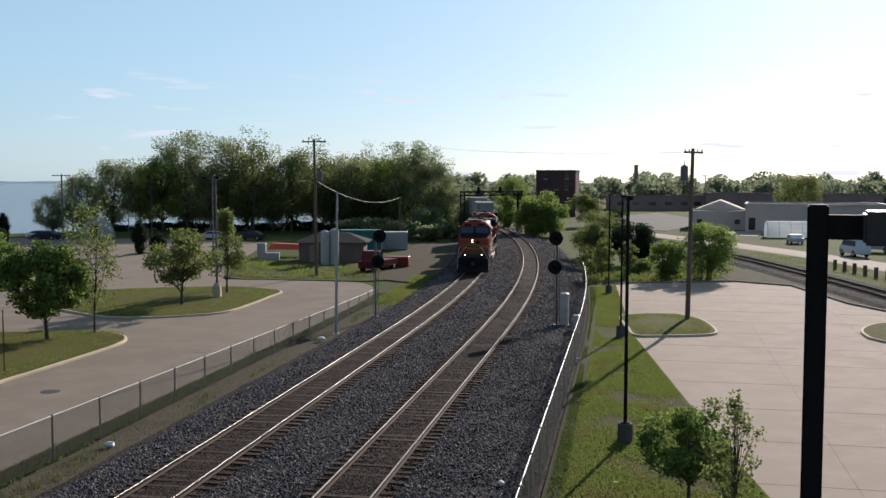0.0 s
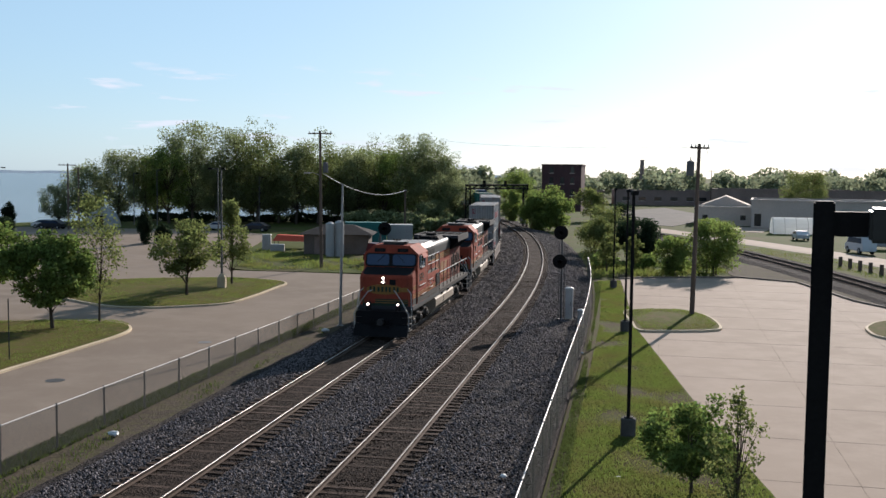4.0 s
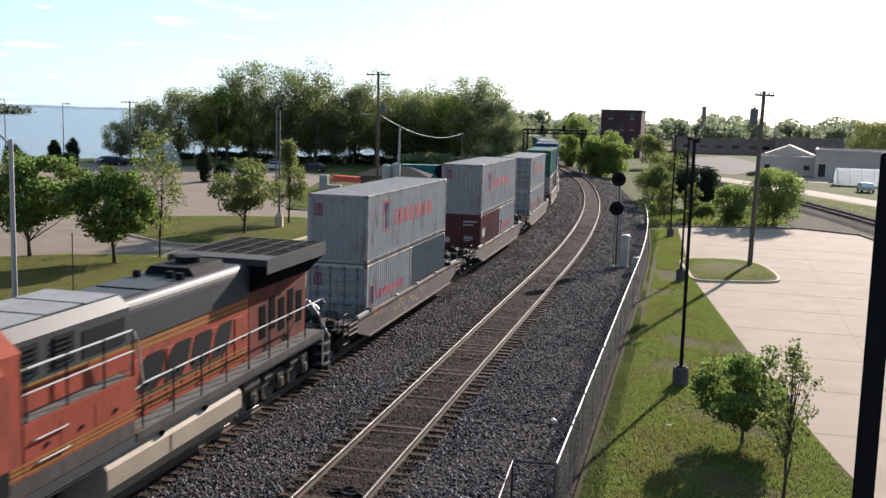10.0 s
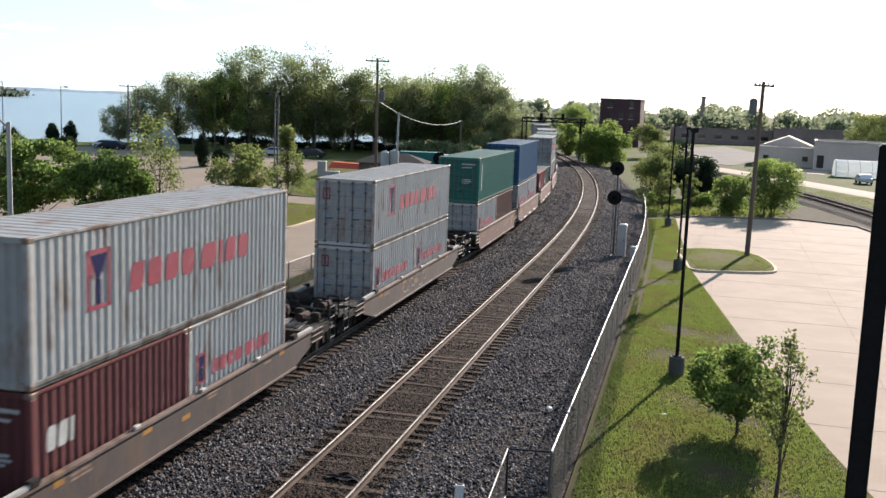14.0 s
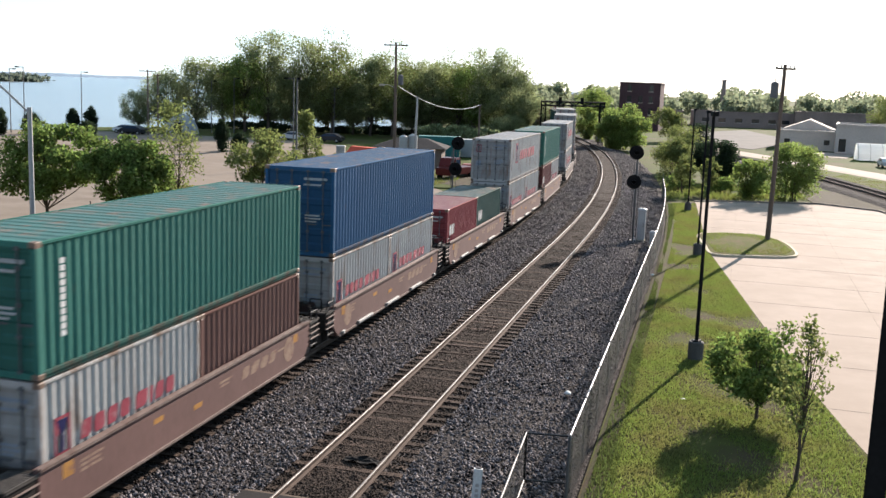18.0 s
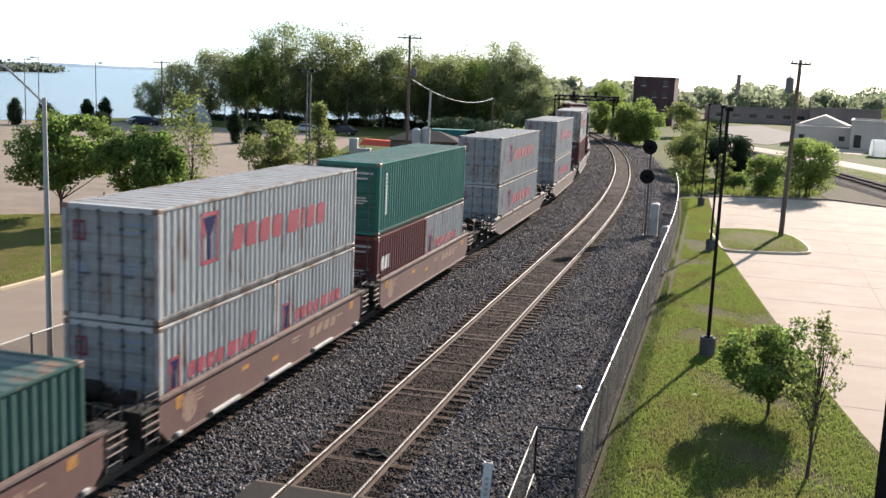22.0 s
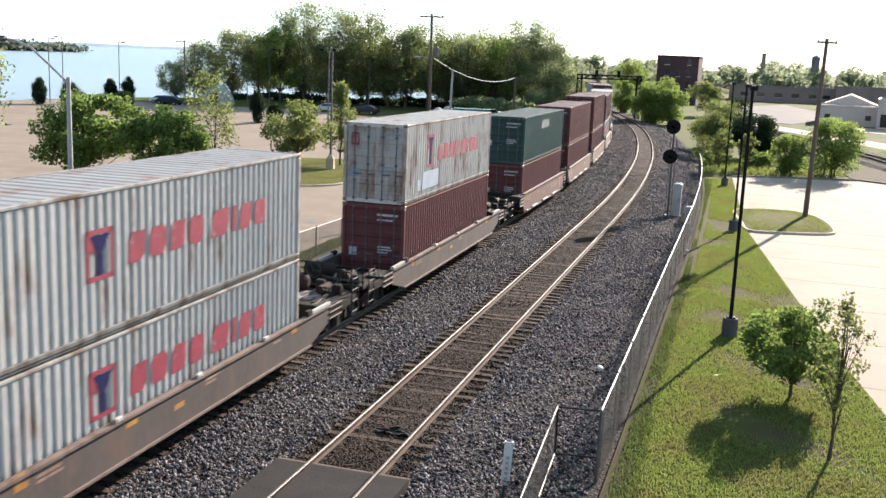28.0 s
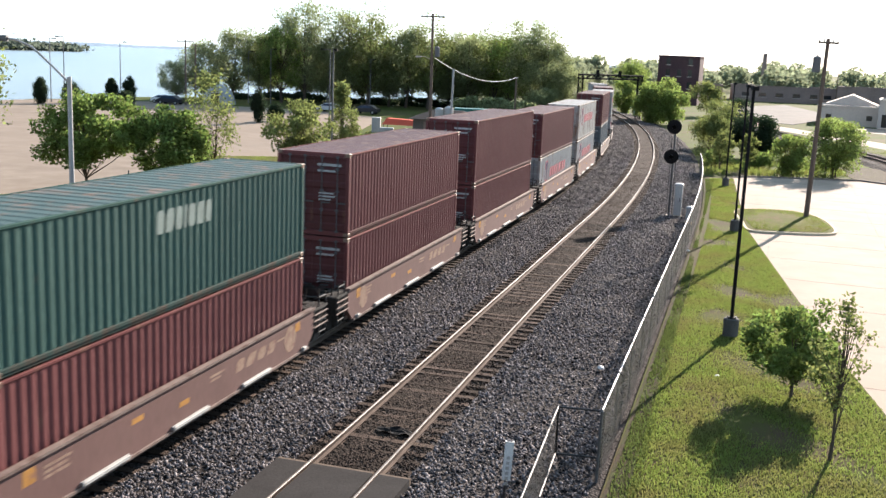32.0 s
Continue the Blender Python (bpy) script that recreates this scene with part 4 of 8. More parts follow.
        for x0, x1, z0, z1 in ((0.15, 0.95, h - 0.42, h - 0.34), (0.15, 0.75, h - 0.60, h - 0.54), (0.2, 0.7, 1.30, 1.35), (0.2, 0.75, 1.20, 1.25), (0.2, 0.6, 1.10, 1.15), (-0.92, -0.62, 0.95, 1.25)) if doors_first or not dark else ():
            box(bm, x0, x1, 0.012, 0.018, z0, z1)
        return mesh_of("end_lettering", bm, MARK_WORN if colour not in ("white", "cream") else MARK_GREY)
    tagged(share("end_lettering", cached(("endmarks", key, doors_first), end_marks), ob), kind="stuff")
    return ob


WELL_GREY = paint("dusty tan well paint", (0.072, 0.057, 0.051), (0.10, 0.065, 0.05), 0.56, 0.25, 0.7)
WELL_BROWN = paint("red-brown well paint", (0.108, 0.06, 0.052), (0.09, 0.055, 0.045), 0.66, 0.2, 0.7)
WHEEL_STEEL = material("wheel steel", (0.08, 0.068, 0.06), 0.6, 0.4, 0.3, 3, 30, 0.1)
GRIME = material("grimy steel", (0.023, 0.0195, 0.017), 0.85, 0, 0.35, 2, 25, 0.2)


STENCIL = material("faded orange panel paint", (0.30, 0.15, 0.045), 0.8, 0, 0.3, 3, 30, 0, stain=(0.17, 0.09, 0.07), stain_at=0.56)
STENCIL_PALE = material("faded tan stencil paint", (0.225, 0.155, 0.115), 0.8, 0, 0.3, 3, 30, 0, stain=(0.15, 0.085, 0.07), stain_at=0.52)
WELL_EDGE = material("worn well edge", (0.15, 0.112, 0.097), 0.55, 0.15, 0.35, 1.5, 20, 0.1, stain=(0.09, 0.055, 0.045), stain_at=0.55)
CAP_PAINT = material("greyed white cap paint", (0.30, 0.29, 0.27), 0.7, 0, 0.3, 3, 25, 0.05)
GRATING = material("dusty step grating", (0.07, 0.063, 0.057), 0.75, 0.1, 0.3, 3, 25, 0.1)
PIPE_STEEL = material("dusty brake pipe", (0.075, 0.064, 0.056), 0.55, 0.3, 0.3, 3, 20, 0.05)
PLATE_DUSTY = material("dusty bearing plate", (0.22, 0.19, 0.17), 0.8, 0, 0.35, 2, 18, 0.1, stain=(0.08, 0.065, 0.055), stain_at=0.55)
SCRAWL = material("pale spray paint", (0.24, 0.21, 0.20), 0.8, 0, 0.3, 2, 20, 0, stain=(0.12, 0.09, 0.08), stain_at=0.55)


def wheelset_mesh(r=0.45):
    bm = bmesh.new()
    for sx in (-1, 1):
        for (x0, ra), (x1, rb) in (((0.70, r + 0.03), (0.735, r + 0.025)), ((0.735, r), (0.86, r - 0.01))):
            bar(bm, (sx * x0, 0, 0), (sx * x1, 0, 0), ra, rb, 20)
    bar(bm, (-1.05, 0, 0), (1.05, 0, 0), 0.08, sides=10)
    return mesh_of("wheelset", bm, WHEEL_STEEL)


def truck_frame_mesh(base=1.78):
    bm = bmesh.new()
    for sx in (-1, 1):
        x0, x1 = sx * 0.93, sx * 1.08
        b = base / 2
        side_prism(bm, [(-b - 0.25, 0.38), (-b - 0.25, 0.62), (-0.35, 0.86), (0.35, 0.86), (b + 0.25, 0.62), (b + 0.25, 0.38), (b - 0.2, 0.40), (0.45, 0.22), (-0.45, 0.22), (-b + 0.2, 0.40)], min(x0, x1), max(x0, x1))
        for y in (-b, b):
            bar(bm, (sx * 1.06, y, 0.48), (sx * 1.15, y, 0.48), 0.15, 0.13, 12)
        for y in (-0.14, 0.0, 0.14):
            bar(bm, (sx * 1.1, y, 0.28), (sx * 1.1, y, 0.62), 0.055, sides=8)
    box(bm, -0.95, 0.95, -0.2, 0.2, 0.4, 0.78)
    return mesh_of("truck_frame", bm, GRIME)


def ladder_mesh():
    bm = bmesh.new()
    for y in (-0.25, 0.25):
        tube(bm, [(0, y, 0), (0, y, 1.3)], 0.022, 6)
    for z in (0.15, 0.5, 0.85, 1.2):
        tube(bm, [(0, -0.25, z), (0, 0.25, z)], 0.02, 6)
    return mesh_of("end_ladder", bm, STEEL_DARK)


RUSTY = material("rusty cylinder paint", (0.032, 0.02, 0.018), 0.8, 0, 0.3, 2, 20, 0.1)


def cap_mesh(length):
    bm = bmesh.new()
    box(bm, -0.05, 0.05, 0, length, 0.0, 0.09)
    bmesh.ops.bevel(bm, geom=bm.edges[:], offset=0.015, segments=1, affect="EDGES")
    return mesh_of("guide_cap", bm, CAP_PAINT)


def well_side_mesh(sx, grey, a, b, sill, mat):
    bm = bmesh.new()
    xi, xo = sorted((sx * 1.29, sx * 1.42))
    e = 1.3 if grey else 0.4
    side_prism(bm, [(a, 0.72), (a + e, 0.36), (b - e, 0.36), (b, 0.72), (b, sill), (a, sill)], xi, xo)
    return mesh_of("side_sill", bm, mat)


def flange_mesh(a, b, x0, x1, z0, z1):
    bm = bmesh.new()
    box(bm, x0, x1, a, b, z0, z1)
    return mesh_of("sill_flange", bm, WELL_EDGE)


def scrawl_mesh(seed):
    """Loops of pale spray paint: flat wavy strokes on the side."""
    bm = bmesh.new()
    rnd = random.Random(seed)
    for k in range(7):
        y, z = 3.4 + 0.62 * k + rnd.uniform(-0.1, 0.1), rnd.uniform(0.66, 0.9)
        w, h, turn = rnd.uniform(0.25, 0.5), rnd.uniform(0.12, 0.24), rnd.uniform(0, 6)
        pts = [(y + w * math.cos(turn + q) + 0.07 * q, z + h * math.sin(turn + 1.3 * q)) for q in np.linspace(0, rnd.uniform(3.2, 5.2), 12)]
        low = [bm.verts.new((1.4215, p, q)) for p, q in pts]
        top = [bm.verts.new((1.4215, p + 0.02, q + 0.055)) for p, q in pts]
        for i in range(11):
            bm.faces.new((low[i], low[i + 1], top[i + 1], top[i]))
    return mesh_of("spray_scrawl", bm, SCRAWL)


def grating_mesh(w, d):
    bm = bmesh.new()
    n = max(4, round(d / 0.09))
    for k in range(n):
        box(bm, 0, w, d * k / n, d * k / n + 0.05, 0, 0.03)
    box(bm, 0, 0.03, 0, d, -0.03, 0.035)
    box(bm, w - 0.03, w, 0, d, -0.03, 0.035)
    return mesh_of("step_grating", bm, GRATING)


def well_car(grey, front, rear, group, scrawl=0, capped=True):
    """A well unit: local y = 0 at the front container end; the well runs to about 12.4 m; front, rear: metres of end platform beyond the boxes."""
    mat = WELL_GREY if grey else WELL_BROWN
    ob = thing("well_car", f"{'weathered tan-grey' if grey else 'red-brown'} steel double-stack well car on the track", "well car", group)
    sill = 1.24 if grey else 1.42
    L = 12.19
    y0, y1 = -front, L + rear
    a, b = (-1.7, L + 1.7) if grey else (-0.35, L + 0.35)
    for sx in (-1, 1):
        side = share("side_sill", cached(("well side", grey, sx), lambda: well_side_mesh(sx, grey, a, b, sill, mat)), ob)
        x0, x1 = sorted((sx * 1.33, sx * 1.475))
        share("sill_flange", cached(("top flange", grey, sx), lambda: flange_mesh(a, b, x0, x1, sill - 0.045, sill + 0.012)), side)
        share("sill_flange", cached(("low flange", grey, sx), lambda: flange_mesh(a + (1.3 if grey else 0.4), b - (1.3 if grey else 0.4), x0, x1, 0.33, 0.38)), side)
        if grey:
            xa, xb = sorted((sx * 1.35, sx * 1.46))
            for g0, g1, k0, k1 in ((-1.72, -0.42, -0.42, -0.1), (L + 0.42, L + 1.72, L + 0.1, L + 0.42)):
                guide = slab("corner_guide", CAP_PAINT, side, (xa, xb), (g0, g1), (sill + 0.013, sill + 0.11), "scuffed pale guide bar", 0.015)
                slab("guide_bracket", GRIME, guide, (xa - 0.02, xb + 0.02), (k0, k1), (sill + 0.013, sill + 0.17), "", 0.02)
            for y in (3.2, 6.3, 9.6):
                share("guide_cap", cached("small cap", lambda: cap_mesh(0.25)), side, pose(sx * 1.43, y, sill + 0.012))
        elif capped:
            for k in range(3):
                share("guide_cap", cached("long cap", lambda: cap_mesh(1.5)), side, pose(sx * 1.47, 1.9 + 3.15 * k, 0.38))
            for y in (0.3, 11.7):
                share("guide_cap", cached("end cap", lambda: cap_mesh(0.22)), side, pose(sx * 1.47, y, 0.38))
        if sx < 0:
            continue
        for y, z, w, h in ((0.35, 0.98, 0.34, 0.3), (3.6, 1.0, 0.4, 0.12), (5.4, 0.78, 0.4, 0.12), (11.3, 1.0, 0.34, 0.24)):
            bm = bmesh.new()
            box(bm, 1.42, 1.424, y, y + w, z, z + h)
            part("reflector_panel", bm, STENCIL, side, "faded orange panel")
        bm = bmesh.new()
        for y, z, w in ((0.9, 1.12, 0.8), (0.9, 1.02, 0.7), (0.9, 0.92, 0.75), (6.7, 1.05, 0.7), (6.7, 0.95, 0.5), (10.2, 1.0, 0.5)):
            box(bm, 1.42, 1.423, y, y + w, z, z + 0.055)
        tagged(part("side_stencil", bm, STENCIL_PALE, side, "rows of small faded markings"), kind="stuff")
        if not grey:
            bm = bmesh.new()
            bar(bm, (1.42, 11.0 if front > 2 else 0.95, 0.90), (1.424, 11.0 if front > 2 else 0.95, 0.90), 0.36, 0.36, 24)
            part("round_emblem", bm, STENCIL_PALE, side, "faded tan round emblem")
            bm = bmesh.new()
            letters(bm, [0.42, 0.45, 0.42, 0.4], 1.42, 7.9, 0.82, 0.30, 0.14, 0.12)
            part("side_lettering", bm, STENCIL_PALE, side, "faded tan side lettering")
        if scrawl:
            part_ob = share("spray_scrawl", cached(("scrawl", scrawl), lambda: scrawl_mesh(scrawl)), side)
            tagged(part_ob, "pale spray-painted scrawl")
    for y in (0.4, 3.4, 6.1, 8.8, 11.8):
        slab("cross_member", GRIME, ob, (-1.3, 1.3), (y - 0.25, y + 0.25), (0.24, 0.32))
    for x in (-1.2, 1.2):
        slab("floor_ledge", GRIME, ob, (x - 0.1, x + 0.1), (0, L), (0.25, 0.34))
    for sgn, ya, ye in ((-1, a, y0), (1, b, y1)):
        ym = (ya + ye) / 2
        platform = slab("end_platform", GRIME, ob, (-1.24, 1.24), (ya + sgn * 0.1, ye - sgn * 0.12), (1.0, 1.10), bevel=0.01)
        slab("centre_sill", GRIME, platform, (-0.35, 0.35), (ya, ye), (0.66, 1.0))
        slab("well_bulkhead", GRIME, ob, (-1.29, 1.29), (ya - 0.06, ya + 0.06), (0.5, sill - 0.05))
        for sx in (-1, 1):
            d = abs(ye - ya)
            # corner steps: a grated top plate over a barred frame
            lo, hi = sorted((ya + sgn * 0.02, ya + sgn * min(0.95, d)))
            slab("corner_frame", GRIME, platform, (sx * 1.0, sx * 1.4), (lo, hi), (0.78, sill - 0.10), bevel=0.015)
            gm = cached(("grating", round(hi - lo, 2)), lambda: grating_mesh(0.62, hi - lo))
            share("step_grating", gm, platform, pose(0.82 if sx > 0 else -1.44, lo, sill - 0.09))
            for z in (0.82, 1.0, 1.18):
                rod("side_bar", WELL_EDGE, platform, [(sx * 1.44, lo, z), (sx * 1.44, hi, z)], 0.022)
            if grey:
                slab("side_beam", GRIME, platform, (sx * 1.3, sx * 1.42), (ya + sgn * 0.95, ye - sgn * 0.3), (0.88, 1.12), bevel=0.015)
            share("end_ladder", cached("ladder", ladder_mesh), platform, pose(sx * 1.42, ye - sgn * 0.42, 0.45))
            rod("grab_post", GRIME, platform, [(sx * 1.2, ye - sgn * 0.2, 1.1), (sx * 1.2, ye - sgn * 0.2, 1.75), (sx * 0.8, ye - sgn * 0.2, 1.75), (sx * 0.8, ye - sgn * 0.2, 1.1)], 0.025)
        slab("coupler", GRIME, platform, (-0.14, 0.14), (ye, ye + sgn * 0.55), (0.68, 0.95), bevel=0.03)
        bm = bmesh.new()
        bar(bm, (-1.05, ye - sgn * 0.75, 1.42), (-0.1, ye - sgn * 0.75, 1.42), 0.25, 0.25, 16)
        bar(bm, (-0.1, ye - sgn * 0.75, 1.42), (-0.02, ye - sgn * 0.75, 1.42), 0.25, 0.12, 16)
        part("brake_reservoir", bm, RUSTY if sgn > 0 else GRIME, platform)
        if grey:
            bm = bmesh.new()
            bar(bm, (0.1, ym, 1.10), (0.1, ym, 1.17), 0.5, 0.46, 24)
            part("bearing_plate", bm, PLATE_DUSTY, platform, "dusty pale round bearing plate")
            for x in (-0.75, 0.75):
                slab("deck_rib", GRIME, platform, (x - 0.05, x + 0.05), (ya + sgn * 0.3, ye - sgn * 0.5), (1.10, 1.2))
        for x, y, h in ((0.3, 0.55, 0.42), (-0.45, 0.3, 0.34), (0.85, 0.5, 0.3), (0.55, 0.9, 0.22)):
            slab("valve_box", GRIME, platform, (x - 0.15, x + 0.15), (ye - sgn * y - 0.12, ye - sgn * y + 0.12), (1.10, 1.10 + h), bevel=0.03)
        rod("brake_pipe", PIPE_STEEL, platform, [(-1.15, ye - sgn * 0.2, 1.2), (-0.4, ye - sgn * 0.35, 1.3), (0.4, ye - sgn * 0.25, 1.24), (1.2, ye - sgn * 0.4, 1.2)], 0.03)
        rod("brake_pipe", PIPE_STEEL, platform, [(0.2, ya, 1.2), (0.25, ye - sgn * 0.5, 1.22), (0.2, ye + sgn * 0.2, 0.9)], 0.028)
        rod("brake_rigging", PIPE_STEEL, platform, [(0.9, ya + sgn * 0.2, 1.16), (0.6, ye - sgn * 0.3, 1.18)], 0.026)
        bm = bmesh.new()
        for q in range(14):
            p0, p1 = (2 * math.pi * (q + i) / 14 for i in (0, 1))
            bar(bm, (-0.55 + 0.27 * math.cos(p0), ye - sgn * 0.15, 1.5 + 0.27 * math.sin(p0)), (-0.55 + 0.27 * math.cos(p1), ye - sgn * 0.15, 1.5 + 0.27 * math.sin(p1)), 0.022, sides=5)
        for q in range(3):
            p0 = 2 * math.pi * q / 3
            bar(bm, (-0.55, ye - sgn * 0.15, 1.5), (-0.55 + 0.27 * math.cos(p0), ye - sgn * 0.15, 1.5 + 0.27 * math.sin(p0)), 0.016, sides=5)
        part("brake_wheel", bm, STEEL_DARK, platform)
        bm = bmesh.new()
        bar(bm, (0.5, ye - sgn * 1.1, 1.30), (0.5, ye - sgn * 0.4, 1.30), 0.14, 0.14, 10)
        part("brake_cylinder", bm, RUSTY, platform)
        truck = share("truck_frame", cached("truck", truck_frame_mesh), ob, pose(0, ye - sgn * (1.35 if grey else 0.75), 0))
        for dy in (-0.89, 0.89):
            share("wheelset", cached("wheel", wheelset_mesh), truck, pose(0, dy, 0.45))
    return ob


# front of each stack, metres behind the datum; long well or short; lower boxes; upper box
W, M = "white", "maroon"
CONSIST = [
    (109.65, True, [(W, "red"), ("grey", "")], (W, "red", False, False)),
    (130.9, True, [(M, "white"), (W, "red")], (W, "red", True, False)),
    (151.85, True, [(W, "red"), (W, "red")], (W, "red", False, True)),
    (171.6, False, [(W, "red"), ("brown", "")], ("green", "plate", False, True)),
    (186.6, False, [(W, "red"), (W, "red")], ("blue", "", True, True)),
    (201.5, False, [("red", "white"), ("dark green", "white")], None),
    (216.4, False, [(W, "red"), (W, "red")], (W, "red", False, True)),
    (231.0, False, [(M, "white"), (W, "red")], ("green", "plate", False, True)),
    (251.15, True, (W, "red"), (W, "red", False, True)),
    (272.0, True, (W, "red"), (W, "red", True, True)),
    (293.2, True, (M, "", True), ("cream", "red", True, True)),
    (313.3, False, (M, ""), ("dark green", "white", False, True)),
    (328.8, False, (M, ""), (M, "", False, True)),
    (343.9, False, (M, ""), (M, "", True, True)),
    (358.9, False, (W, "red"), (M, "", False, True)),
    (373.9, False, (W, "red"), ("cream", "red", False, True)),
    (393.5, True, ("grey", ""), (M, "", True, True)),
    (414.0, True, (W, "red"), (W, "red", False, True)),
    (434.5, True, ("green", ""), (M, "", False, True)),
    (455.0, True, (M, ""), (W, "red", False, True)),
]
# where the emblem stands along the wall, and its height, on the newer boxes
MARKS = {251.15: (0.0, 1.15), 272.0: (0.35, 1.0), 293.2: (0.1, 1.25)}
MOVERS = []
WELL_FLOOR = 0.34
for k, (u, grey, lower, upper) in enumerate(CONSIST):
    lower_tall = False
    prev_end = CONSIST[k - 1][0] + 12.19 if k else 105.5
    next_end = CONSIST[k + 1][0] if k + 1 < len(CONSIST) else u + 12.19 + 8
    front, rear = (u - prev_end) / 2 - 0.3, (next_end - u - 12.19) / 2 - 0.3
    if k == 0:
        front = 3.4
    car = well_car(grey, front, rear, "double-stack train", {0: 1, 2: 2}.get(k, 0), u not in (171.6, 231.0))
    ends = (-front + 1.2, 12.19 + rear - 1.2)
    MOVERS.append((car, u, ends, Matrix()))
    if isinstance(lower, list):
        for j, (colour, brand) in enumerate(lower):
            c = container(6.058, colour, False, j == 0 and u != 130.9, brand)
            MOVERS.append((c, u, ends, pose(0, 0.0 if j == 0 else 6.13, WELL_FLOOR)))
    else:
        lower_tall = len(lower) > 2
        MOVERS.append((container(12.192, lower[0], lower_tall, True, lower[1], mark=MARKS.get(u, (-0.55, 1.25))), u, ends, pose(0, 0, WELL_FLOOR)))
    if upper:
        colour, brand, tall, doors = upper
        MOVERS.append((container(12.192, colour, tall, doors, brand, old=0.05 if colour == W and not doors else 0.05 if lower_tall else 0.0, patch=lower_tall, mark=MARKS.get(u, (-0.55, 1.25))), u, ends, pose(0, 0, WELL_FLOOR + (2.896 if lower_tall else 2.591) + 0.045)))
# ---------------------------------------------------------------- locomotives
ORANGE = paint("locomotive orange", (0.235, 0.052, 0.031), (0.12, 0.045, 0.032), 0.58, 0.22, 0.78)
LOCO_BLACK = material("locomotive black", (0.012, 0.012, 0.013), 0.8, 0, 0.3, 1, 20, 0.05)
LOCO_GREY = material("weathered grey paint", (0.055, 0.054, 0.053), 0.75, 0, 0.3, 1, 20, 0.1, stain=(0.03, 0.026, 0.024))
HOOD_GREY = material("sooty hood roof", (0.03, 0.03, 0.031), 0.55, 0, 0.35, 1, 20, 0.08, stain=(0.02, 0.018, 0.017), gloss=0.2)
SILVER = material("dusty silver roof panel", (0.215, 0.215, 0.215), 0.8, 0, 0.3, 1.2, 20, 0.1, stain=(0.12, 0.10, 0.09))
TANK = material("dusty fuel tank", (0.27, 0.215, 0.16), 0.7, 0, 0.25, 0.8, 12, 0.05)
GLASS = material("cab glass", (0.03, 0.052, 0.092), 0.12, 0.1, 0.1, 1, 10, 0, gloss=0.3)
WING_GREY = material("grey radiator edge", (0.042, 0.042, 0.044), 0.75, 0, 0.25, 1, 20, 0.08, gloss=0.12)
RADIATOR_CORE = material("black radiator core", (0.006, 0.006, 0.006), 0.95, 0, 0.3, 1, 30, 0.1, gloss=0.02)
TREAD = material("worn walkway tread", (0.095, 0.088, 0.08), 0.85, 0, 0.35, 2, 25, 0.2)
HEADLIGHT = glow_material("headlight glow", (1.0, 0.74, 0.64), 4.5)
LENS = material("unlit lamp glass", (0.24, 0.24, 0.232), 0.15, 0, 0.1, 2, 20, 0)
STRIPE = material("stripe yellow", (0.22, 0.115, 0.03), 0.5, 0, 0.2, 2, 20, 0)
# soot on the rear hood, darkened further for the radiator wing's shadow
SHADED_SOOTY_ORANGE = paint("sooty orange with painted shade", (0.135, 0.038, 0.027), (0.05, 0.03, 0.025), 0.5, 0.3, 0.75)
STRIPE_WORN = material("worn yellow lettering paint", (0.25, 0.125, 0.04), 0.7, 0, 0.35, 2, 20, 0, stain=(0.22, 0.06, 0.04), stain_at=0.52)
LOCO_SKIRT = material("dusty grey sill paint", (0.068, 0.06, 0.054), 0.8, 0, 0.35, 1.2, 18, 0.1, stain=(0.05, 0.042, 0.036), stain_at=0.55, stretch=(1, 1, 0.4))
BRIGHT_RAIL = material("silver handrail paint", (0.36, 0.345, 0.33), 0.45, 0.3, 0.2, 3, 30, 0)
STEP_EDGE = material("scuffed step paint", (0.09, 0.084, 0.078), 0.7, 0, 0.35, 3, 25, 0.1)
TRUCK_STEEL = material("dusty truck casting", (0.052, 0.044, 0.038), 0.75, 0.15, 0.4, 2, 18, 0.2)
BEARING = material("greasy bearing cap", (0.10, 0.085, 0.075), 0.4, 0.4, 0.3, 3, 20, 0.05)
STRIPE_GREEN = material("stripe dark green", (0.016, 0.036, 0.024), 0.5, 0, 0.2, 2, 20, 0)


def round_top(w, z0, zs, zt):
    """Section of a hood: straight sides and a roof rounded at its shoulders."""
    arc = [(w - 0.2 + 0.2 * math.cos(a), zs + (zt - zs) * math.sin(a)) for a in (radians(d) for d in (0, 15, 30, 45, 60, 75, 90))]
    return [(-w, z0), (w, z0)] + arc + [(-x, z) for x, z in reversed(arc)]


def cut_corners(x0, x1, z0, z1, c):
    return [(x0 + c, z0), (x1 - c, z0), (x1, z0 + c), (x1, z1 - c), (x1 - c, z1), (x0 + c, z1), (x0, z1 - c), (x0, z0 + c)]


def louvre_mesh(w, h):
    bm = bmesh.new()
    box(bm, 0, 0.012, 0, w, 0, h)
    n = 6
    for k in range(n):
        z = h * (k + 0.2) / n
        side_prism(bm, [(0.04, z), (w - 0.04, z), (w - 0.04, z + 0.45 * h / n), (0.04, z + 0.45 * h / n)], 0.012, 0.05)
    return mesh_of("louvre_panel", bm, LOCO_BLACK)


def hood_door_mesh():
    bm = bmesh.new()
    box(bm, 0, 0.022, 0.03, 0.67, 0, 1.24)
    bmesh.ops.bevel(bm, geom=[e for e in bm.edges if min(v.co.x for v in e.verts) > 0.01], offset=0.012, segments=1, affect="EDGES")
    return mesh_of("hood_door", bm, ORANGE)


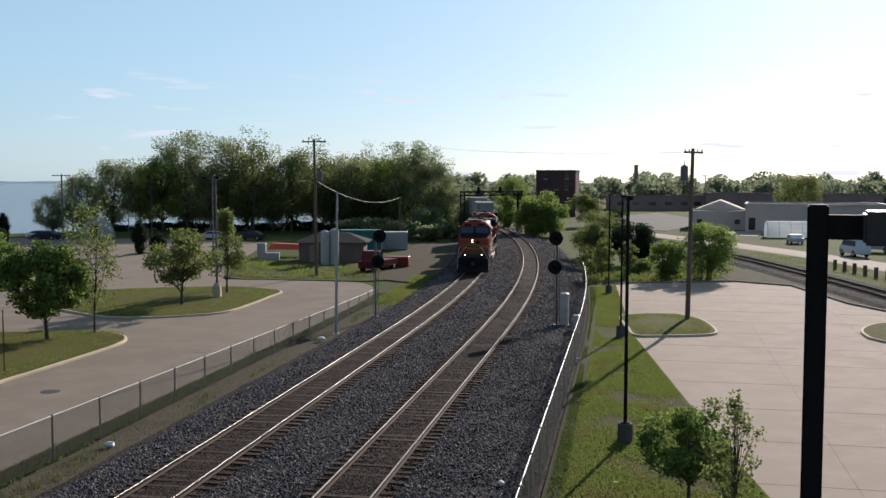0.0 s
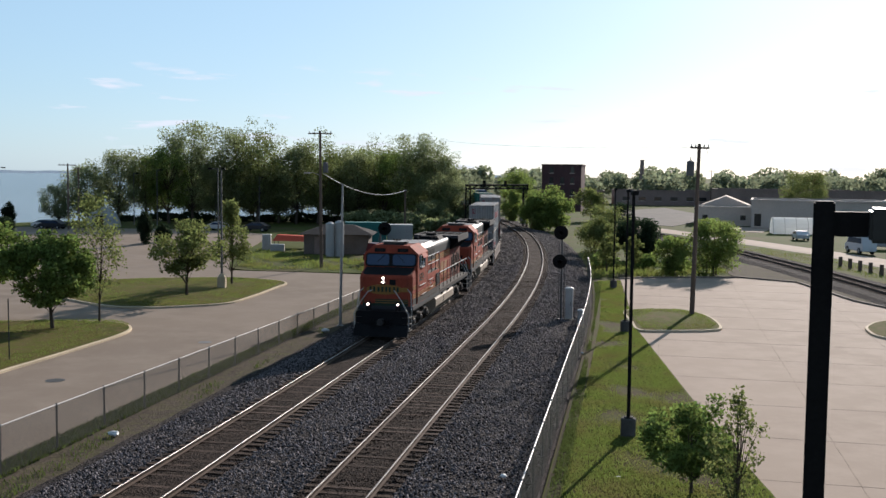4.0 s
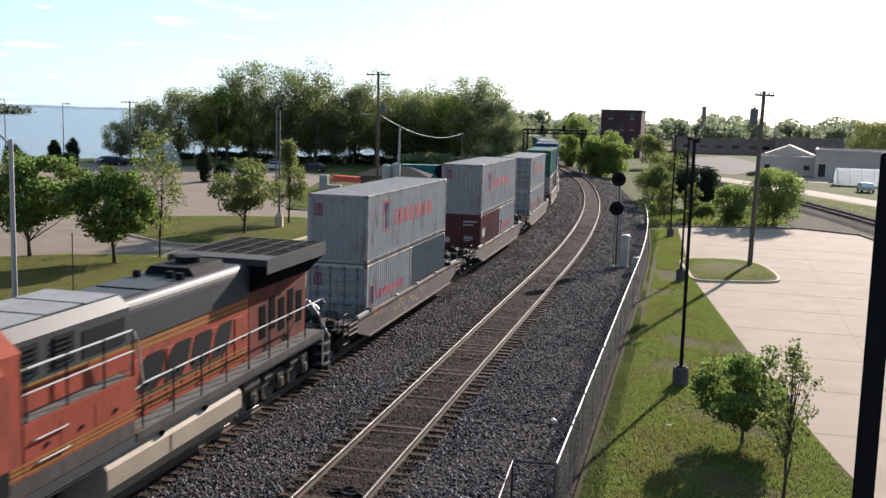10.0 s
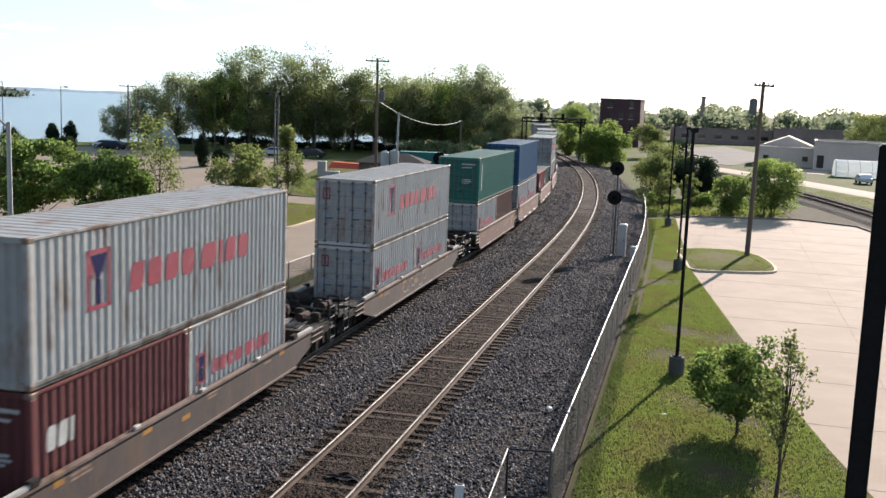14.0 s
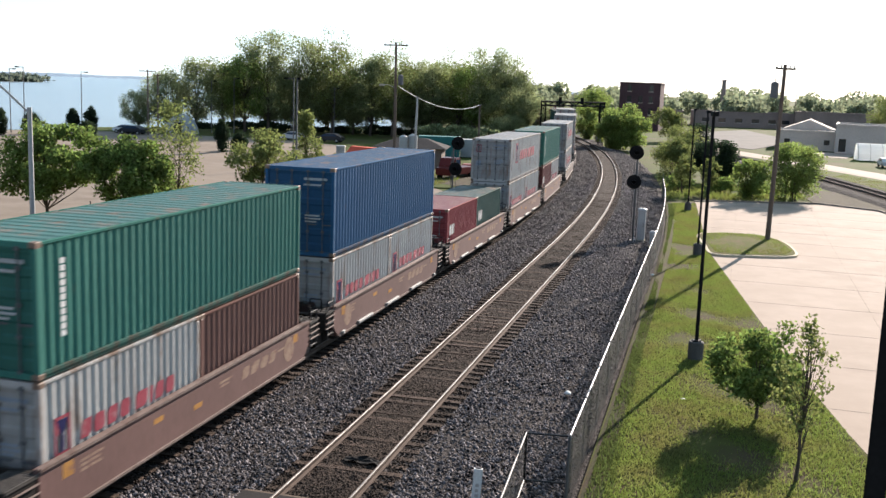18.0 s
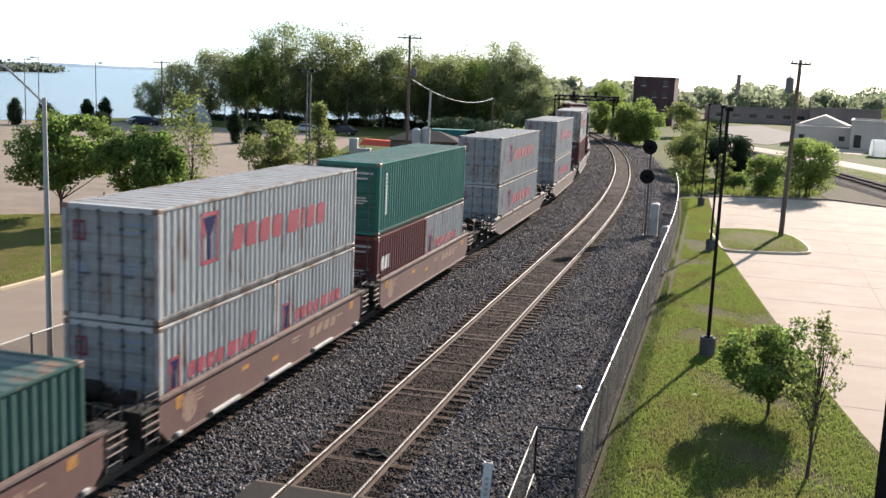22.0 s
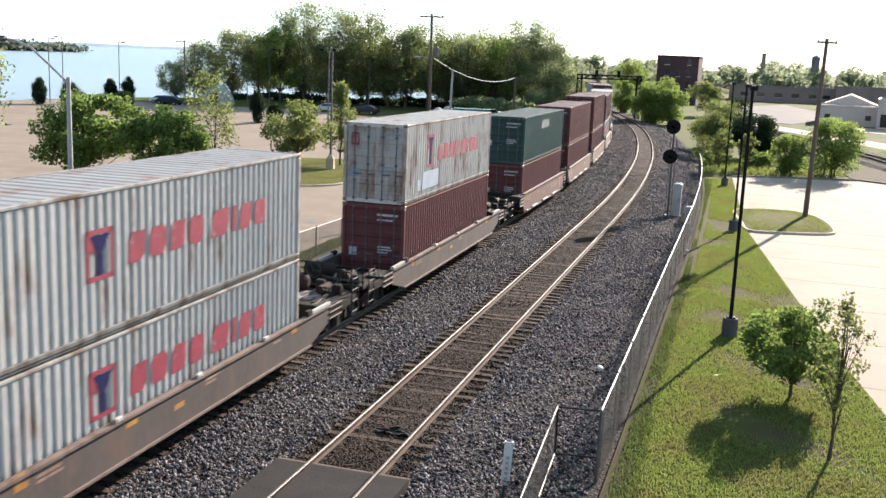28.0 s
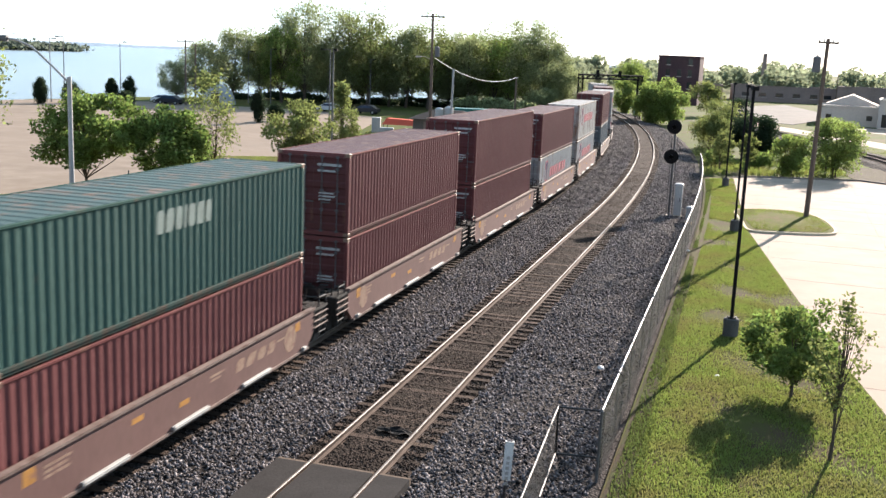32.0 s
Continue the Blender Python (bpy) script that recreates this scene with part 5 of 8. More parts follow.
def latch_mesh():
    bm = bmesh.new()
    box(bm, 0, 0.035, 0, 0.06, 0, 0.12)
    return mesh_of("door_latch", bm, LOCO_BLACK)


def hood_vent_mesh():
    bm = bmesh.new()
    box(bm, 0, 0.012, 0, 0.46, 0, 0.98)
    for k in range(7):
        box(bm, 0.012, 0.024, 0.03, 0.43, 0.06 + 0.13 * k, 0.10 + 0.13 * k)
    return mesh_of("hood_vent", bm, RADIATOR_CORE)


def stanchion_mesh(h):
    bm = bmesh.new()
    tube(bm, [(0, 0, 0), (0, 0, h)], 0.022, 6)
    bar(bm, (0, 0, h - 0.03), (0, 0, h + 0.03), 0.035, 0.035, 6)
    return mesh_of("stanchion", bm, LOCO_BLACK)


def step_mesh():
    bm = bmesh.new()
    box(bm, -0.22, 0.22, 0, 0.5, 0, 0.03)
    box(bm, 0.19, 0.22, 0, 0.5, 0.03, 0.06)
    return mesh_of("step_tread", bm, STEP_EDGE)


def loco_truck_mesh():
    """Cast side frames of a three-axle truck with its boxes, springs and hangers."""
    bm = bmesh.new()
    for sx in (-1, 1):
        a, b = sorted((sx * 1.0, sx * 1.14))
        side_prism(bm, [(-2.55, 0.62), (-2.45, 0.98), (-1.5, 0.98), (-1.2, 0.84), (-0.6, 0.84), (-0.4, 0.98), (0.4, 0.98), (0.6, 0.84), (1.2, 0.84), (1.5, 0.98), (2.45, 0.98), (2.55, 0.62), (2.2, 0.52), (1.6, 0.52), (1.3, 0.66), (0.5, 0.66), (0.3, 0.52), (-0.3, 0.52), (-0.5, 0.66), (-1.3, 0.66), (-1.6, 0.52), (-2.2, 0.52)], a, b)
        for dy in (-1.9, 0, 1.9):
            a, b = sorted((sx * 1.10, sx * 1.27))
            side_prism(bm, [(dy - 0.24, 0.42), (dy + 0.24, 0.42), (dy + 0.2, 0.86), (dy - 0.2, 0.86)], a, b)
            for d in (-0.34, 0.34):
                bar(bm, (sx * 1.12, dy + d, 0.56), (sx * 1.12, dy + d, 0.82), 0.09, 0.09, 8)
        for dy in (-0.95, 0.95):
            bar(bm, (sx * 1.2, dy - 0.3, 0.98), (sx * 1.2, dy + 0.25, 0.98), 0.12, 0.12, 10)
            box(bm, min(sx * 1.06, sx * 1.12), max(sx * 1.06, sx * 1.12), dy - 0.06, dy + 0.06, 0.3, 0.8)
    box(bm, -1.0, 1.0, -0.3, 0.3, 0.6, 0.9)
    return mesh_of("truck_frame", bm, TRUCK_STEEL)


def bearing_mesh():
    bm = bmesh.new()
    bar(bm, (0, 0, 0), (0.07, 0, 0), 0.15, 0.12, 14)
    return mesh_of("bearing_cap", bm, BEARING)


def locomotive(number, emblem_dark, lit):
    """A wide-nosed six-axle freight diesel; origin at the nose, running back along +y. Length about 21 m."""
    ob = thing("locomotive", "weathered orange wide-nose diesel locomotive, headlights lit" if lit else "weathered orange wide-nose diesel locomotive, lights off", "locomotive", "locomotives at the front of the train")
    slab("frame_deck", WING_GREY, ob, (-1.5, 1.5), (0.2, 19.65), (1.36, 1.58))
    # nose
    F, B = 0.22, 1.45

    def nose_ring(w, f, z_of):
        pts = [(-w, B), (-w, f + 0.2), (-w + 0.2, f), (w - 0.2, f), (w, f + 0.2), (w, B)]
        return [(x, y, z_of(y)) for x, y in pts]

    def slope(y):
        return 3.18 + 0.34 * (y - F) / (B - F)
    bm = bmesh.new()
    loft(bm, [nose_ring(1.44, F, lambda y: 1.45), nose_ring(1.44, F, lambda y: 3.08), nose_ring(1.40, F + 0.05, slope)])
    nose = part("nose", bm, ORANGE, ob)
    bm = bmesh.new()
    loft(bm, [nose_ring(1.33, F + 0.1, lambda y: slope(y) + 0.002), nose_ring(1.32, F + 0.11, lambda y: slope(y) + 0.012)])
    part("nose_top", bm, LOCO_BLACK, nose, "black anti-glare panel")
    slab("nose_door", ORANGE, nose, (-1.15, -0.55), (F - 0.012, F), (1.7, 2.95), bevel=0.005)
    # cab with a raked front
    def rake(z):
        return B + 0.20 * max(0.0, z - 3.5)
    section = [(-1.5, 1.58), (1.5, 1.58), (1.5, 3.5), (1.5, 4.24), (0.98, 4.70), (-0.98, 4.70), (-1.5, 4.24), (-1.5, 3.5)]
    bm = bmesh.new()
    loft(bm, [[(x, rake(z), z) for x, z in section], [(x, 4.35, z) for x, z in section]])
    cab = part("cab", bm, ORANGE, ob)

    def front_panel(name, outline, depth, mat, parent, label=""):
        bm = bmesh.new()
        loft(bm, [[(x, rake(z) + 0.01, z) for x, z in outline], [(x, rake(z) - depth, z) for x, z in outline]])
        return part(name, bm, mat, parent, label)
    front_panel("window_surround", cut_corners(-1.42, 1.42, 3.55, 4.27, 0.12), 0.006, LOCO_BLACK, cab)
    for sx in (-1, 1):
        front_panel("windscreen", cut_corners(*sorted((sx * 0.1, sx * 1.33)), 3.64, 4.21, 0.09), 0.014, GLASS, cab)
        board = front_panel("number_board", cut_corners(sx * 0.64 - 0.30, sx * 0.64 + 0.30, 4.34, 4.54, 0.03), 0.03, LOCO_BLACK, cab)
        txt = bpy.data.curves.new("board_number", "FONT")
        txt.body, txt.size, txt.extrude, txt.align_x = number, 0.17, 0.002, "CENTER"
        txt.materials.append(WING_GREY)
        tob = new("board_number", txt)
        tob.parent = board
        tob.matrix_basis = pose(sx * 0.64, rake(4.38) - 0.035, 4.38, 90, 0, 0)
        rod("wiper", LOCO_BLACK, cab, [(sx * 0.35, rake(4.2) - 0.03, 4.2), (sx * 0.75, rake(3.8) - 0.03, 3.8)], 0.012)
        # side windows under a tilted visor
        window = slab("side_window", LOCO_BLACK, cab, (sx * 1.5, sx * 1.508), (1.80, 3.62), (3.46, 4.18))
        for y0, y1 in ((1.86, 2.22), (2.38, 2.92), (3.02, 3.55)):
            slab("pane", GLASS, window, (sx * 1.508, sx * 1.514), (y0, y1), (3.54, 4.11))
        for y in (2.24, 2.92):
            slab("window_frame", GALV, window, (sx * 1.508, sx * 1.535), (y, y + 0.07), (3.52, 4.13))
        slab("window_sill", GALV, window, (sx * 1.508, sx * 1.57), (2.24, 3.0), (3.46, 3.52))
        bm = bmesh.new()
        loft(bm, [[(sx * 1.49, y, 4.24), (sx * 1.66, y, 4.0), (sx * 1.66, y, 3.98), (sx * 1.49, y, 4.21)] for y in (2.4, 3.7)])
        part("sun_visor", bm, ORANGE, cab)
        # stripes and the grey lower band
        slab("side_band", LOCO_SKIRT, cab, (sx * 1.5, sx * 1.506), (1.47, 8.05), (1.60, 1.92), "dusty grey lower side band")
        for k in range(3):
            slab("side_stripe", STRIPE, cab, (sx * 1.5, sx * 1.506), (1.47, 8.05), (1.965 + 0.09 * k, 2.005 + 0.09 * k))
            slab("nose_stripe", STRIPE, nose, (sx * 1.44, sx * 1.446), (F + 0.24, 1.44), (1.965 + 0.09 * k, 2.005 + 0.09 * k))
        slab("nose_band", LOCO_SKIRT, nose, (sx * 1.44, sx * 1.446), (F + 0.24, 1.44), (1.60, 1.92))
        for y, z, w in ((1.75, 2.52, 1.75), (4.6, 2.56, 1.05), (2.3, 1.98, 1.3), (4.7, 2.12, 1.0)):
            rod("grab_rail", BRIGHT_RAIL, cab, [(sx * 1.5, y, z), (sx * 1.55, y + 0.04, z), (sx * 1.55, y + w - 0.04, z), (sx * 1.5, y + w, z)], 0.018)
    slab("cab_door_seam", LOCO_BLACK, cab, (1.5, 1.505), (4.32, 4.35), (1.62, 4.2))
    slab("roof_unit", LOCO_GREY, cab, (-0.62, 0.62), (2.0, 3.3), (4.70, 4.86), bevel=0.07)
    for x in (-0.42, 0.42):
        slab("roof_unit_lid", SILVER, cab, (x - 0.3, x + 0.3), (2.15, 3.15), (4.86, 4.88), bevel=0.008)
    slab("cab_roof_panel", SILVER, cab, (-0.92, 0.92), (3.4, 4.32), (4.704, 4.72), "dusty grey roof panel")
    bm = bmesh.new()
    for k in range(3):
        bar(bm, (-0.3 + 0.2 * k, 3.95 - 0.1 * k, 4.80), (-0.3 + 0.2 * k, 3.5 - 0.1 * k, 4.86), 0.04, 0.08, 10)
    box(bm, -0.4, 0.25, 3.85, 4.0, 4.70, 4.82)
    part("horn", bm, LOCO_GREY, cab)
    rod("roof_aerial", LOCO_BLACK, cab, [(0.75, 2.1, 4.68), (0.75, 2.1, 5.0)], 0.012)
    # low side cabinets behind the cab, with a walkway on top
    low = slab("side_cabinet", ORANGE, ob, (-1.5, 1.5), (4.35, 8.1), (1.58, 2.9), bevel=0.02)
    for sx in (-1, 1):
        slab("cabinet_tread", TREAD, low, (sx * 1.12, sx * 1.46), (4.4, 8.05), (2.904, 2.92))
        for y in (5.45, 6.6):
            slab("panel_seam", LOCO_BLACK, low, (sx * 1.5, sx * 1.504), (y, y + 0.02), (1.95, 2.7))
        for y in (5.0, 6.1, 7.3):
            slab("cabinet_latch", LOCO_BLACK, low, (sx * 1.5, sx * 1.53), (y, y + 0.09), (2.33, 2.40))
    if emblem_dark:
        slab("battery_box", LOCO_BLACK, low, (1.5, 1.512), (3.45, 3.95), (1.75, 2.2))
    else:
        share("louvre_panel", cached("big louvre", lambda: louvre_mesh(1.15, 0.72)), low, pose(1.5, 6.85, 1.98))
        slab("warning_plate", MARK_WHITE, low, (1.5, 1.506), (5.2, 5.32), (2.24, 2.4))
    upper = None
    bm = bmesh.new()
    end_prism(bm, [(-1.14, 2.9), (1.14, 2.9), (1.14, 4.30), (0.9, 4.54), (-0.9, 4.54), (-1.14, 4.30)], 4.35, 8.5)
    upper = part("electrical_cabinet", bm, HOOD_GREY, ob)
    for sx in (-1, 1):
        slab("cabinet_panel", ORANGE, upper, (sx * 1.14, sx * 1.146), (4.4, 8.45), (2.94, 3.4))
        slab("cabinet_stripe", STRIPE, upper, (sx * 1.146, sx * 1.15), (4.4, 8.45), (3.40, 3.47))
    for y0, y1, w in ((4.45, 5.9, 0.86), (6.0, 7.2, 0.82), (7.3, 8.45, 0.86)):
        slab("roof_panel", SILVER, upper, (-w, w), (y0, y1), (4.544, 4.575), "dusty silver roof panel", 0.01)
    for y in (4.6, 5.75):
        share("louvre_panel", cached("louvre", lambda: louvre_mesh(0.72, 0.62)), upper, pose(1.14, y, 3.58))
        share("louvre_panel", cached("louvre", lambda: louvre_mesh(0.72, 0.62)), upper, pose(-1.14, y + 0.72, 3.58, 0, 0, 180))
    for y in (4.5, 5.75, 7.0, 8.1):
        share("stanchion", cached("short stanchion", lambda: stanchion_mesh(1.0)), ob, pose(1.46, y, 2.9))
    rod("upper_handrail", BRIGHT_RAIL, ob, [(1.46, 4.4, 3.9), (1.46, 8.1, 3.9), (1.46, 8.3, 3.6), (1.46, 8.5, 2.62)], 0.024)
    rod("middle_handrail", BRIGHT_RAIL, ob, [(1.46, 4.4, 3.44), (1.46, 8.1, 3.44)], 0.02)
    # long hood
    bm = bmesh.new()
    end_prism(bm, round_top(0.95, 1.58, 4.05, 4.34), 8.1, 15.0)
    hood = part("hood", bm, ORANGE, ob)
    bm = bmesh.new()
    end_prism(bm, round_top(0.96, 1.58, 3.85, 4.12), 15.0, 19.3)
    part("radiator_compartment", bm, SHADED_SOOTY_ORANGE, ob, "sooty orange rear hood, radiator shade in its colour")
    bm = bmesh.new()
    end_prism(bm, round_top(0.985, 3.42 if emblem_dark else 3.66, 4.07, 4.37), 8.5, 15.0)
    part("hood_roof", bm, HOOD_GREY, hood)
    slab("air_intake", LOCO_BLACK, upper, (1.14, 1.155), (6.75, 8.3), (3.56, 4.12), "black air intake screen")
    for y0, y1 in ((8.8, 9.9), (10.1, 11.2)):
        slab("roof_hatch", HOOD_GREY, hood, (-0.7, 0.7), (y0, y1), (4.372, 4.40), "", 0.008)
    door, latch, vent = cached("hood door", hood_door_mesh), cached("latch", latch_mesh), cached("vent", hood_vent_mesh)
    for k in range(8):
        share("hood_door", door, hood, pose(0.95, 8.9 + 0.74 * k, 1.72))
        share("door_latch", latch, hood, pose(0.972, 9.46 + 0.74 * k, 2.3))
    for k in range(5):
        share("hood_vent", vent, hood, pose(0.96, 15.7 + 0.7 * k, 2.18 if k % 2 else 2.02))
    for z in (1.76, 1.88, 2.0):
        slab("hood_stripe", STRIPE, hood, (0.974, 0.979), (8.9, 14.9), (z, z + 0.035))
    for z in ((3.16, 3.29) if emblem_dark else (3.24, 3.36, 3.48)):
        slab("hood_stripe", STRIPE, hood, (0.95, 0.957), (8.5, 14.95), (z, z + 0.08))
    bm = bmesh.new()
    letters(bm, (1.05, 1.05, 1.0, 0.9), 0.976, 9.0, 2.14, 0.84, 0.2, 0.34 if emblem_dark else 0.05)
    part("hood_lettering", bm, LOCO_BLACK if emblem_dark else STRIPE_WORN, hood)
    if emblem_dark:
        bm = bmesh.new()
        side_prism(bm, [(8.9, 2.04), (13.1, 2.06), (13.4, 2.11), (9.1, 2.10)], 0.976, 0.98)
        part("hood_underline", bm, STRIPE_GREEN, hood, "dark underline stripe")
    bm = bmesh.new()
    end_prism(bm, [(-0.72, 4.34), (0.72, 4.34), (0.56, 4.58), (-0.56, 4.58)], 12.3, 14.1)
    part("exhaust_housing", bm, LOCO_BLACK, hood)
    bm = bmesh.new()
    bar(bm, (0, 13.3, 4.58), (0, 13.3, 4.74), 0.34, 0.34, 16)
    part("exhaust_pipe", bm, LOCO_BLACK, hood)
    for x, y in ((0.6, 11.75), (-0.6, 11.75), (0.25, 11.9)):
        bm = bmesh.new()
        bar(bm, (x, y, 4.3), (x, y, 4.54), 0.12, 0.10, 10)
        part("roof_vent", bm, LOCO_BLACK, hood)
    # radiator with its overhanging wings
    bm = bmesh.new()
    loft(bm, [[(-0.94, y, 3.5), (0.94, y, 3.5), (1.5, y + d, 4.08), (1.5, y + d, 4.46), (-1.5, y + d, 4.46), (-1.5, y + d, 4.08)] for y, d in ((15.05, -0.05), (19.5, 0.05))])
    radiator = part("radiator", bm, RADIATOR_CORE, ob)
    for sx in (-1, 1):
        slab("radiator_wing", WING_GREY, radiator, (sx * 1.5, sx * 1.53), (14.97, 19.58), (4.08, 4.49), "dark grey radiator edge")
    slab("radiator_wing", WING_GREY, radiator, (-1.5, 1.5), (14.95, 14.99), (4.30, 4.49), "dark grey radiator edge")
    slab("radiator_lid", WING_GREY, radiator, (-1.46, 1.46), (15.02, 15.9), (4.462, 4.485), "dusty grey plate ahead of the radiator", 0.01)
    for k in range(6):
        slab("radiator_bar", WING_GREY, radiator, (-1.47 + 0.583 * k, -1.445 + 0.583 * k), (15.9, 19.5), (4.462, 4.488))
    for y in (17.1, 18.3, 19.5):
        slab("radiator_rib", WING_GREY, radiator, (-1.44, 1.44), (y, y + 0.03), (4.462, 4.484))
    # markings on the nose
    if emblem_dark:
        shift = 0.09
    else:
        shift = 0.0
        bm = bmesh.new()
        loft(bm, [[(-0.05 + 1.0 * math.cos(q), y, 2.45 + 0.27 * math.sin(q)) for q in np.linspace(0, 2 * math.pi, 24, endpoint=False)] for y in (F - 0.020, F - 0.004)])
        part("nose_oval", bm, STRIPE, nose, "worn yellow oval")
        for sx in (-1, 1):
            slab("nose_bar", STRIPE, nose, (sx * 0.9, sx * 1.24), (F - 0.010, F), (2.33, 2.57))
            for k in range(3):
                slab("nose_side_stripe", STRIPE, nose, (sx * 1.44, sx * 1.449), (F + 0.24, 1.3), (2.42 + 0.07 * k, 2.46 + 0.07 * k))
    bm = bmesh.new()
    for k, w in enumerate((0.32, 0.34, 0.30, 0.30)):
        x = -0.86 + 0.43 * k
        for c in (0.0, 0.62):
            xs = [x + c * w, x + (c + 0.36) * w]
            loft(bm, [[(xs[0], y, 2.32), (xs[1], y, 2.32), (xs[1] + shift, y, 2.59), (xs[0] + shift, y, 2.59)] for y in (F - 0.030, F - 0.010)])
    part("nose_lettering", bm, LOCO_BLACK if emblem_dark else STRIPE_GREEN, nose)
    if emblem_dark:
        bm = bmesh.new()
        loft(bm, [[(-1.0, y, 2.19), (0.75, y, 2.21), (0.95, y, 2.26), (-0.75, y, 2.25)] for y in (F - 0.026, F - 0.010)])
        part("nose_swoosh", bm, LOCO_BLACK, nose, "black underline stripe")
    for z in (1.84, 1.72):
        slab("nose_front_stripe", STRIPE, nose, (-1.22, 1.22), (F - 0.008, F), (z, z + 0.04))
    slab("nose_skirt", STRIPE_GREEN, nose, (-1.24, 1.24), (F - 0.006, F), (1.46, 1.94), "dark green lower nose band")
    slab("nose_hem", STRIPE, nose, (-1.24, 1.24), (F - 0.014, F), (1.47, 1.54))
    slab("class_lamp_panel", LOCO_BLACK, nose, (0.22, 0.56), (F - 0.03, F), (2.68, 2.98), bevel=0.01)
    txt = bpy.data.curves.new("cab_number", "FONT")
    txt.body, txt.size, txt.extrude, txt.space_character = number, 0.62, 0.004, 1.02
    tob = new("cab_number", txt)
    tob.parent = cab
    tob.matrix_basis = Matrix(((0, 0, 1, 1.503), (1, 0, 0, 1.85), (0, 1, 0, 2.74), (0, 0, 0, 1)))
    txt.materials.append(STRIPE_GREEN)
    # lights
    slab("headlight_case", LOCO_BLACK, nose, (-0.24, 0.0), (F - 0.02, F), (2.68, 3.12), bevel=0.008)
    for x, z in ((-0.12, 3.05), (-0.12, 2.85)):
        bm = bmesh.new()
        bar(bm, (x, F - 0.05, z), (x, F, z), 0.062, 0.062, 14)
        part("headlight", bm, HEADLIGHT if lit else LENS, nose, "glowing headlight" if lit else "unlit headlight")
    for x in (-0.8, 0.8):
        bm = bmesh.new()
        bar(bm, (x, -0.42, 1.72), (x, -0.32, 1.72), 0.06, 0.06, 14)
        part("ditch_light", bm, HEADLIGHT if lit else LENS, ob, "glowing ditch light" if lit else "unlit ditch light")
        slab("lamp_bracket", LOCO_BLACK, ob, (x - 0.12, x + 0.12), (-0.34, -0.1), (1.40, 1.84), bevel=0.02)
    # both ends: porch, pilot, steps, plow, hoses, rails
    step = cached("loco step", step_mesh)
    for ya, sg, yb in ((-0.62, -1, 0.25), (20.15, 1, 19.35)):
        slab("end_porch", LOCO_BLACK, ob, (-1.35, 1.35), (ya, yb), (1.30, 1.40), "grimy black end porch")
        slab("pilot", LOCO_BLACK, ob, (-1.4, 1.4), (ya, ya - sg * 0.12), (0.3, 1.32))
        slab("coupler", STEEL_DARK, ob, (-0.15, 0.15), (ya, ya + sg * 0.5), (0.7, 1.0), bevel=0.04)
        bm = bmesh.new()
        loft(bm, [[(-1.45 * w, ya + sg * d, z), (1.45 * w, ya + sg * d, z), (1.45 * w, ya, z), (-1.45 * w, ya, z)] for w, d, z in ((1.0, 0.36, 0.10), (0.98, 0.12, 0.62), (0.98, 0.05, 0.66))])
        part("plow", bm, LOCO_BLACK, ob)
        for x in (-0.55, -0.4, 0.35, 0.5):
            rod("air_hose", LOCO_BLACK, ob, [(x, ya, 1.0), (x, ya + sg * 0.22, 0.92), (x + 0.03, ya + sg * 0.2, 0.45), (x + 0.04, ya + sg * 0.1, 0.36)], 0.025)
        for sx in (-1, 1):
            slab("step_well", LOCO_BLACK, ob, (sx * 1.1, sx * 1.14), (ya, ya - sg * 0.62), (0.35, 1.32))
            for z in (0.38, 0.72, 1.06):
                share("step_tread", step, ob, pose(sx * 1.3, ya if sg < 0 else ya - 0.5, z, 0, 0, 0))
            slab("step_side", STEP_EDGE, ob, (sx * 1.46, sx * 1.49), (ya - sg * 0.52, ya - sg * 0.62), (0.36, 1.4))
            rod("corner_handrail", BRIGHT_RAIL, ob, [(sx * 1.46, ya, 0.4), (sx * 1.46, ya + sg * 0.06, 1.25), (sx * 1.08, ya + sg * 0.06, 1.95), (sx * 0.74, ya, 2.42), (sx * 0.60, ya - sg * 0.3, 2.46)], 0.028)
            rod("step_handrail", BRIGHT_RAIL, ob, [(sx * 1.48, ya - sg * 0.62, 0.45), (sx * 1.48, ya - sg * 0.62, 1.45), (sx * 1.40, ya - sg * 0.75, 2.3), (sx * 1.2, ya - sg * 0.82, 2.5)], 0.026)
    slab("rear_bulkhead", LOCO_BLACK, hood, (-0.8, 0.8), (19.3, 19.33), (1.6, 3.3))
    post = cached("stanchion", lambda: stanchion_mesh(1.04))
    for sx in (-1, 1):
        rod("handrail", BRIGHT_RAIL, ob, [(sx * 1.44, 8.2, 2.55), (sx * 1.44, 8.5, 2.62), (sx * 1.44, 19.55, 2.62), (sx * 1.44, 19.85, 2.45)], 0.022)
        for k in range(9):
            share("stanchion", post, ob, pose(sx * 1.44, 8.5 + 1.37 * k, 1.58))
        slab("walkway", TREAD, ob, (sx * 0.98, sx * 1.5), (8.15, 19.45), (1.58, 1.61))
        slab("walkway_edge", LOCO_SKIRT, ob, (sx * 1.5, sx * 1.515), (8.15, 19.45), (1.42, 1.60))
    # fuel tank, pipes and trucks
    bm = bmesh.new()
    end_prism(bm, [(-1.5, 0.72), (-1.22, 0.33), (1.22, 0.33), (1.5, 0.72), (1.5, 1.14), (1.36, 1.28), (-1.36, 1.28), (-1.5, 1.14)], 7.0, 13.4)
    tank = part("fuel_tank", bm, TANK, ob)
    slab("tank_seam", LOCO_SKIRT, tank, (1.5, 1.512), (9.6, 9.64), (0.74, 1.12))
    for y in (9.3, 11.4):
        bm = bmesh.new()
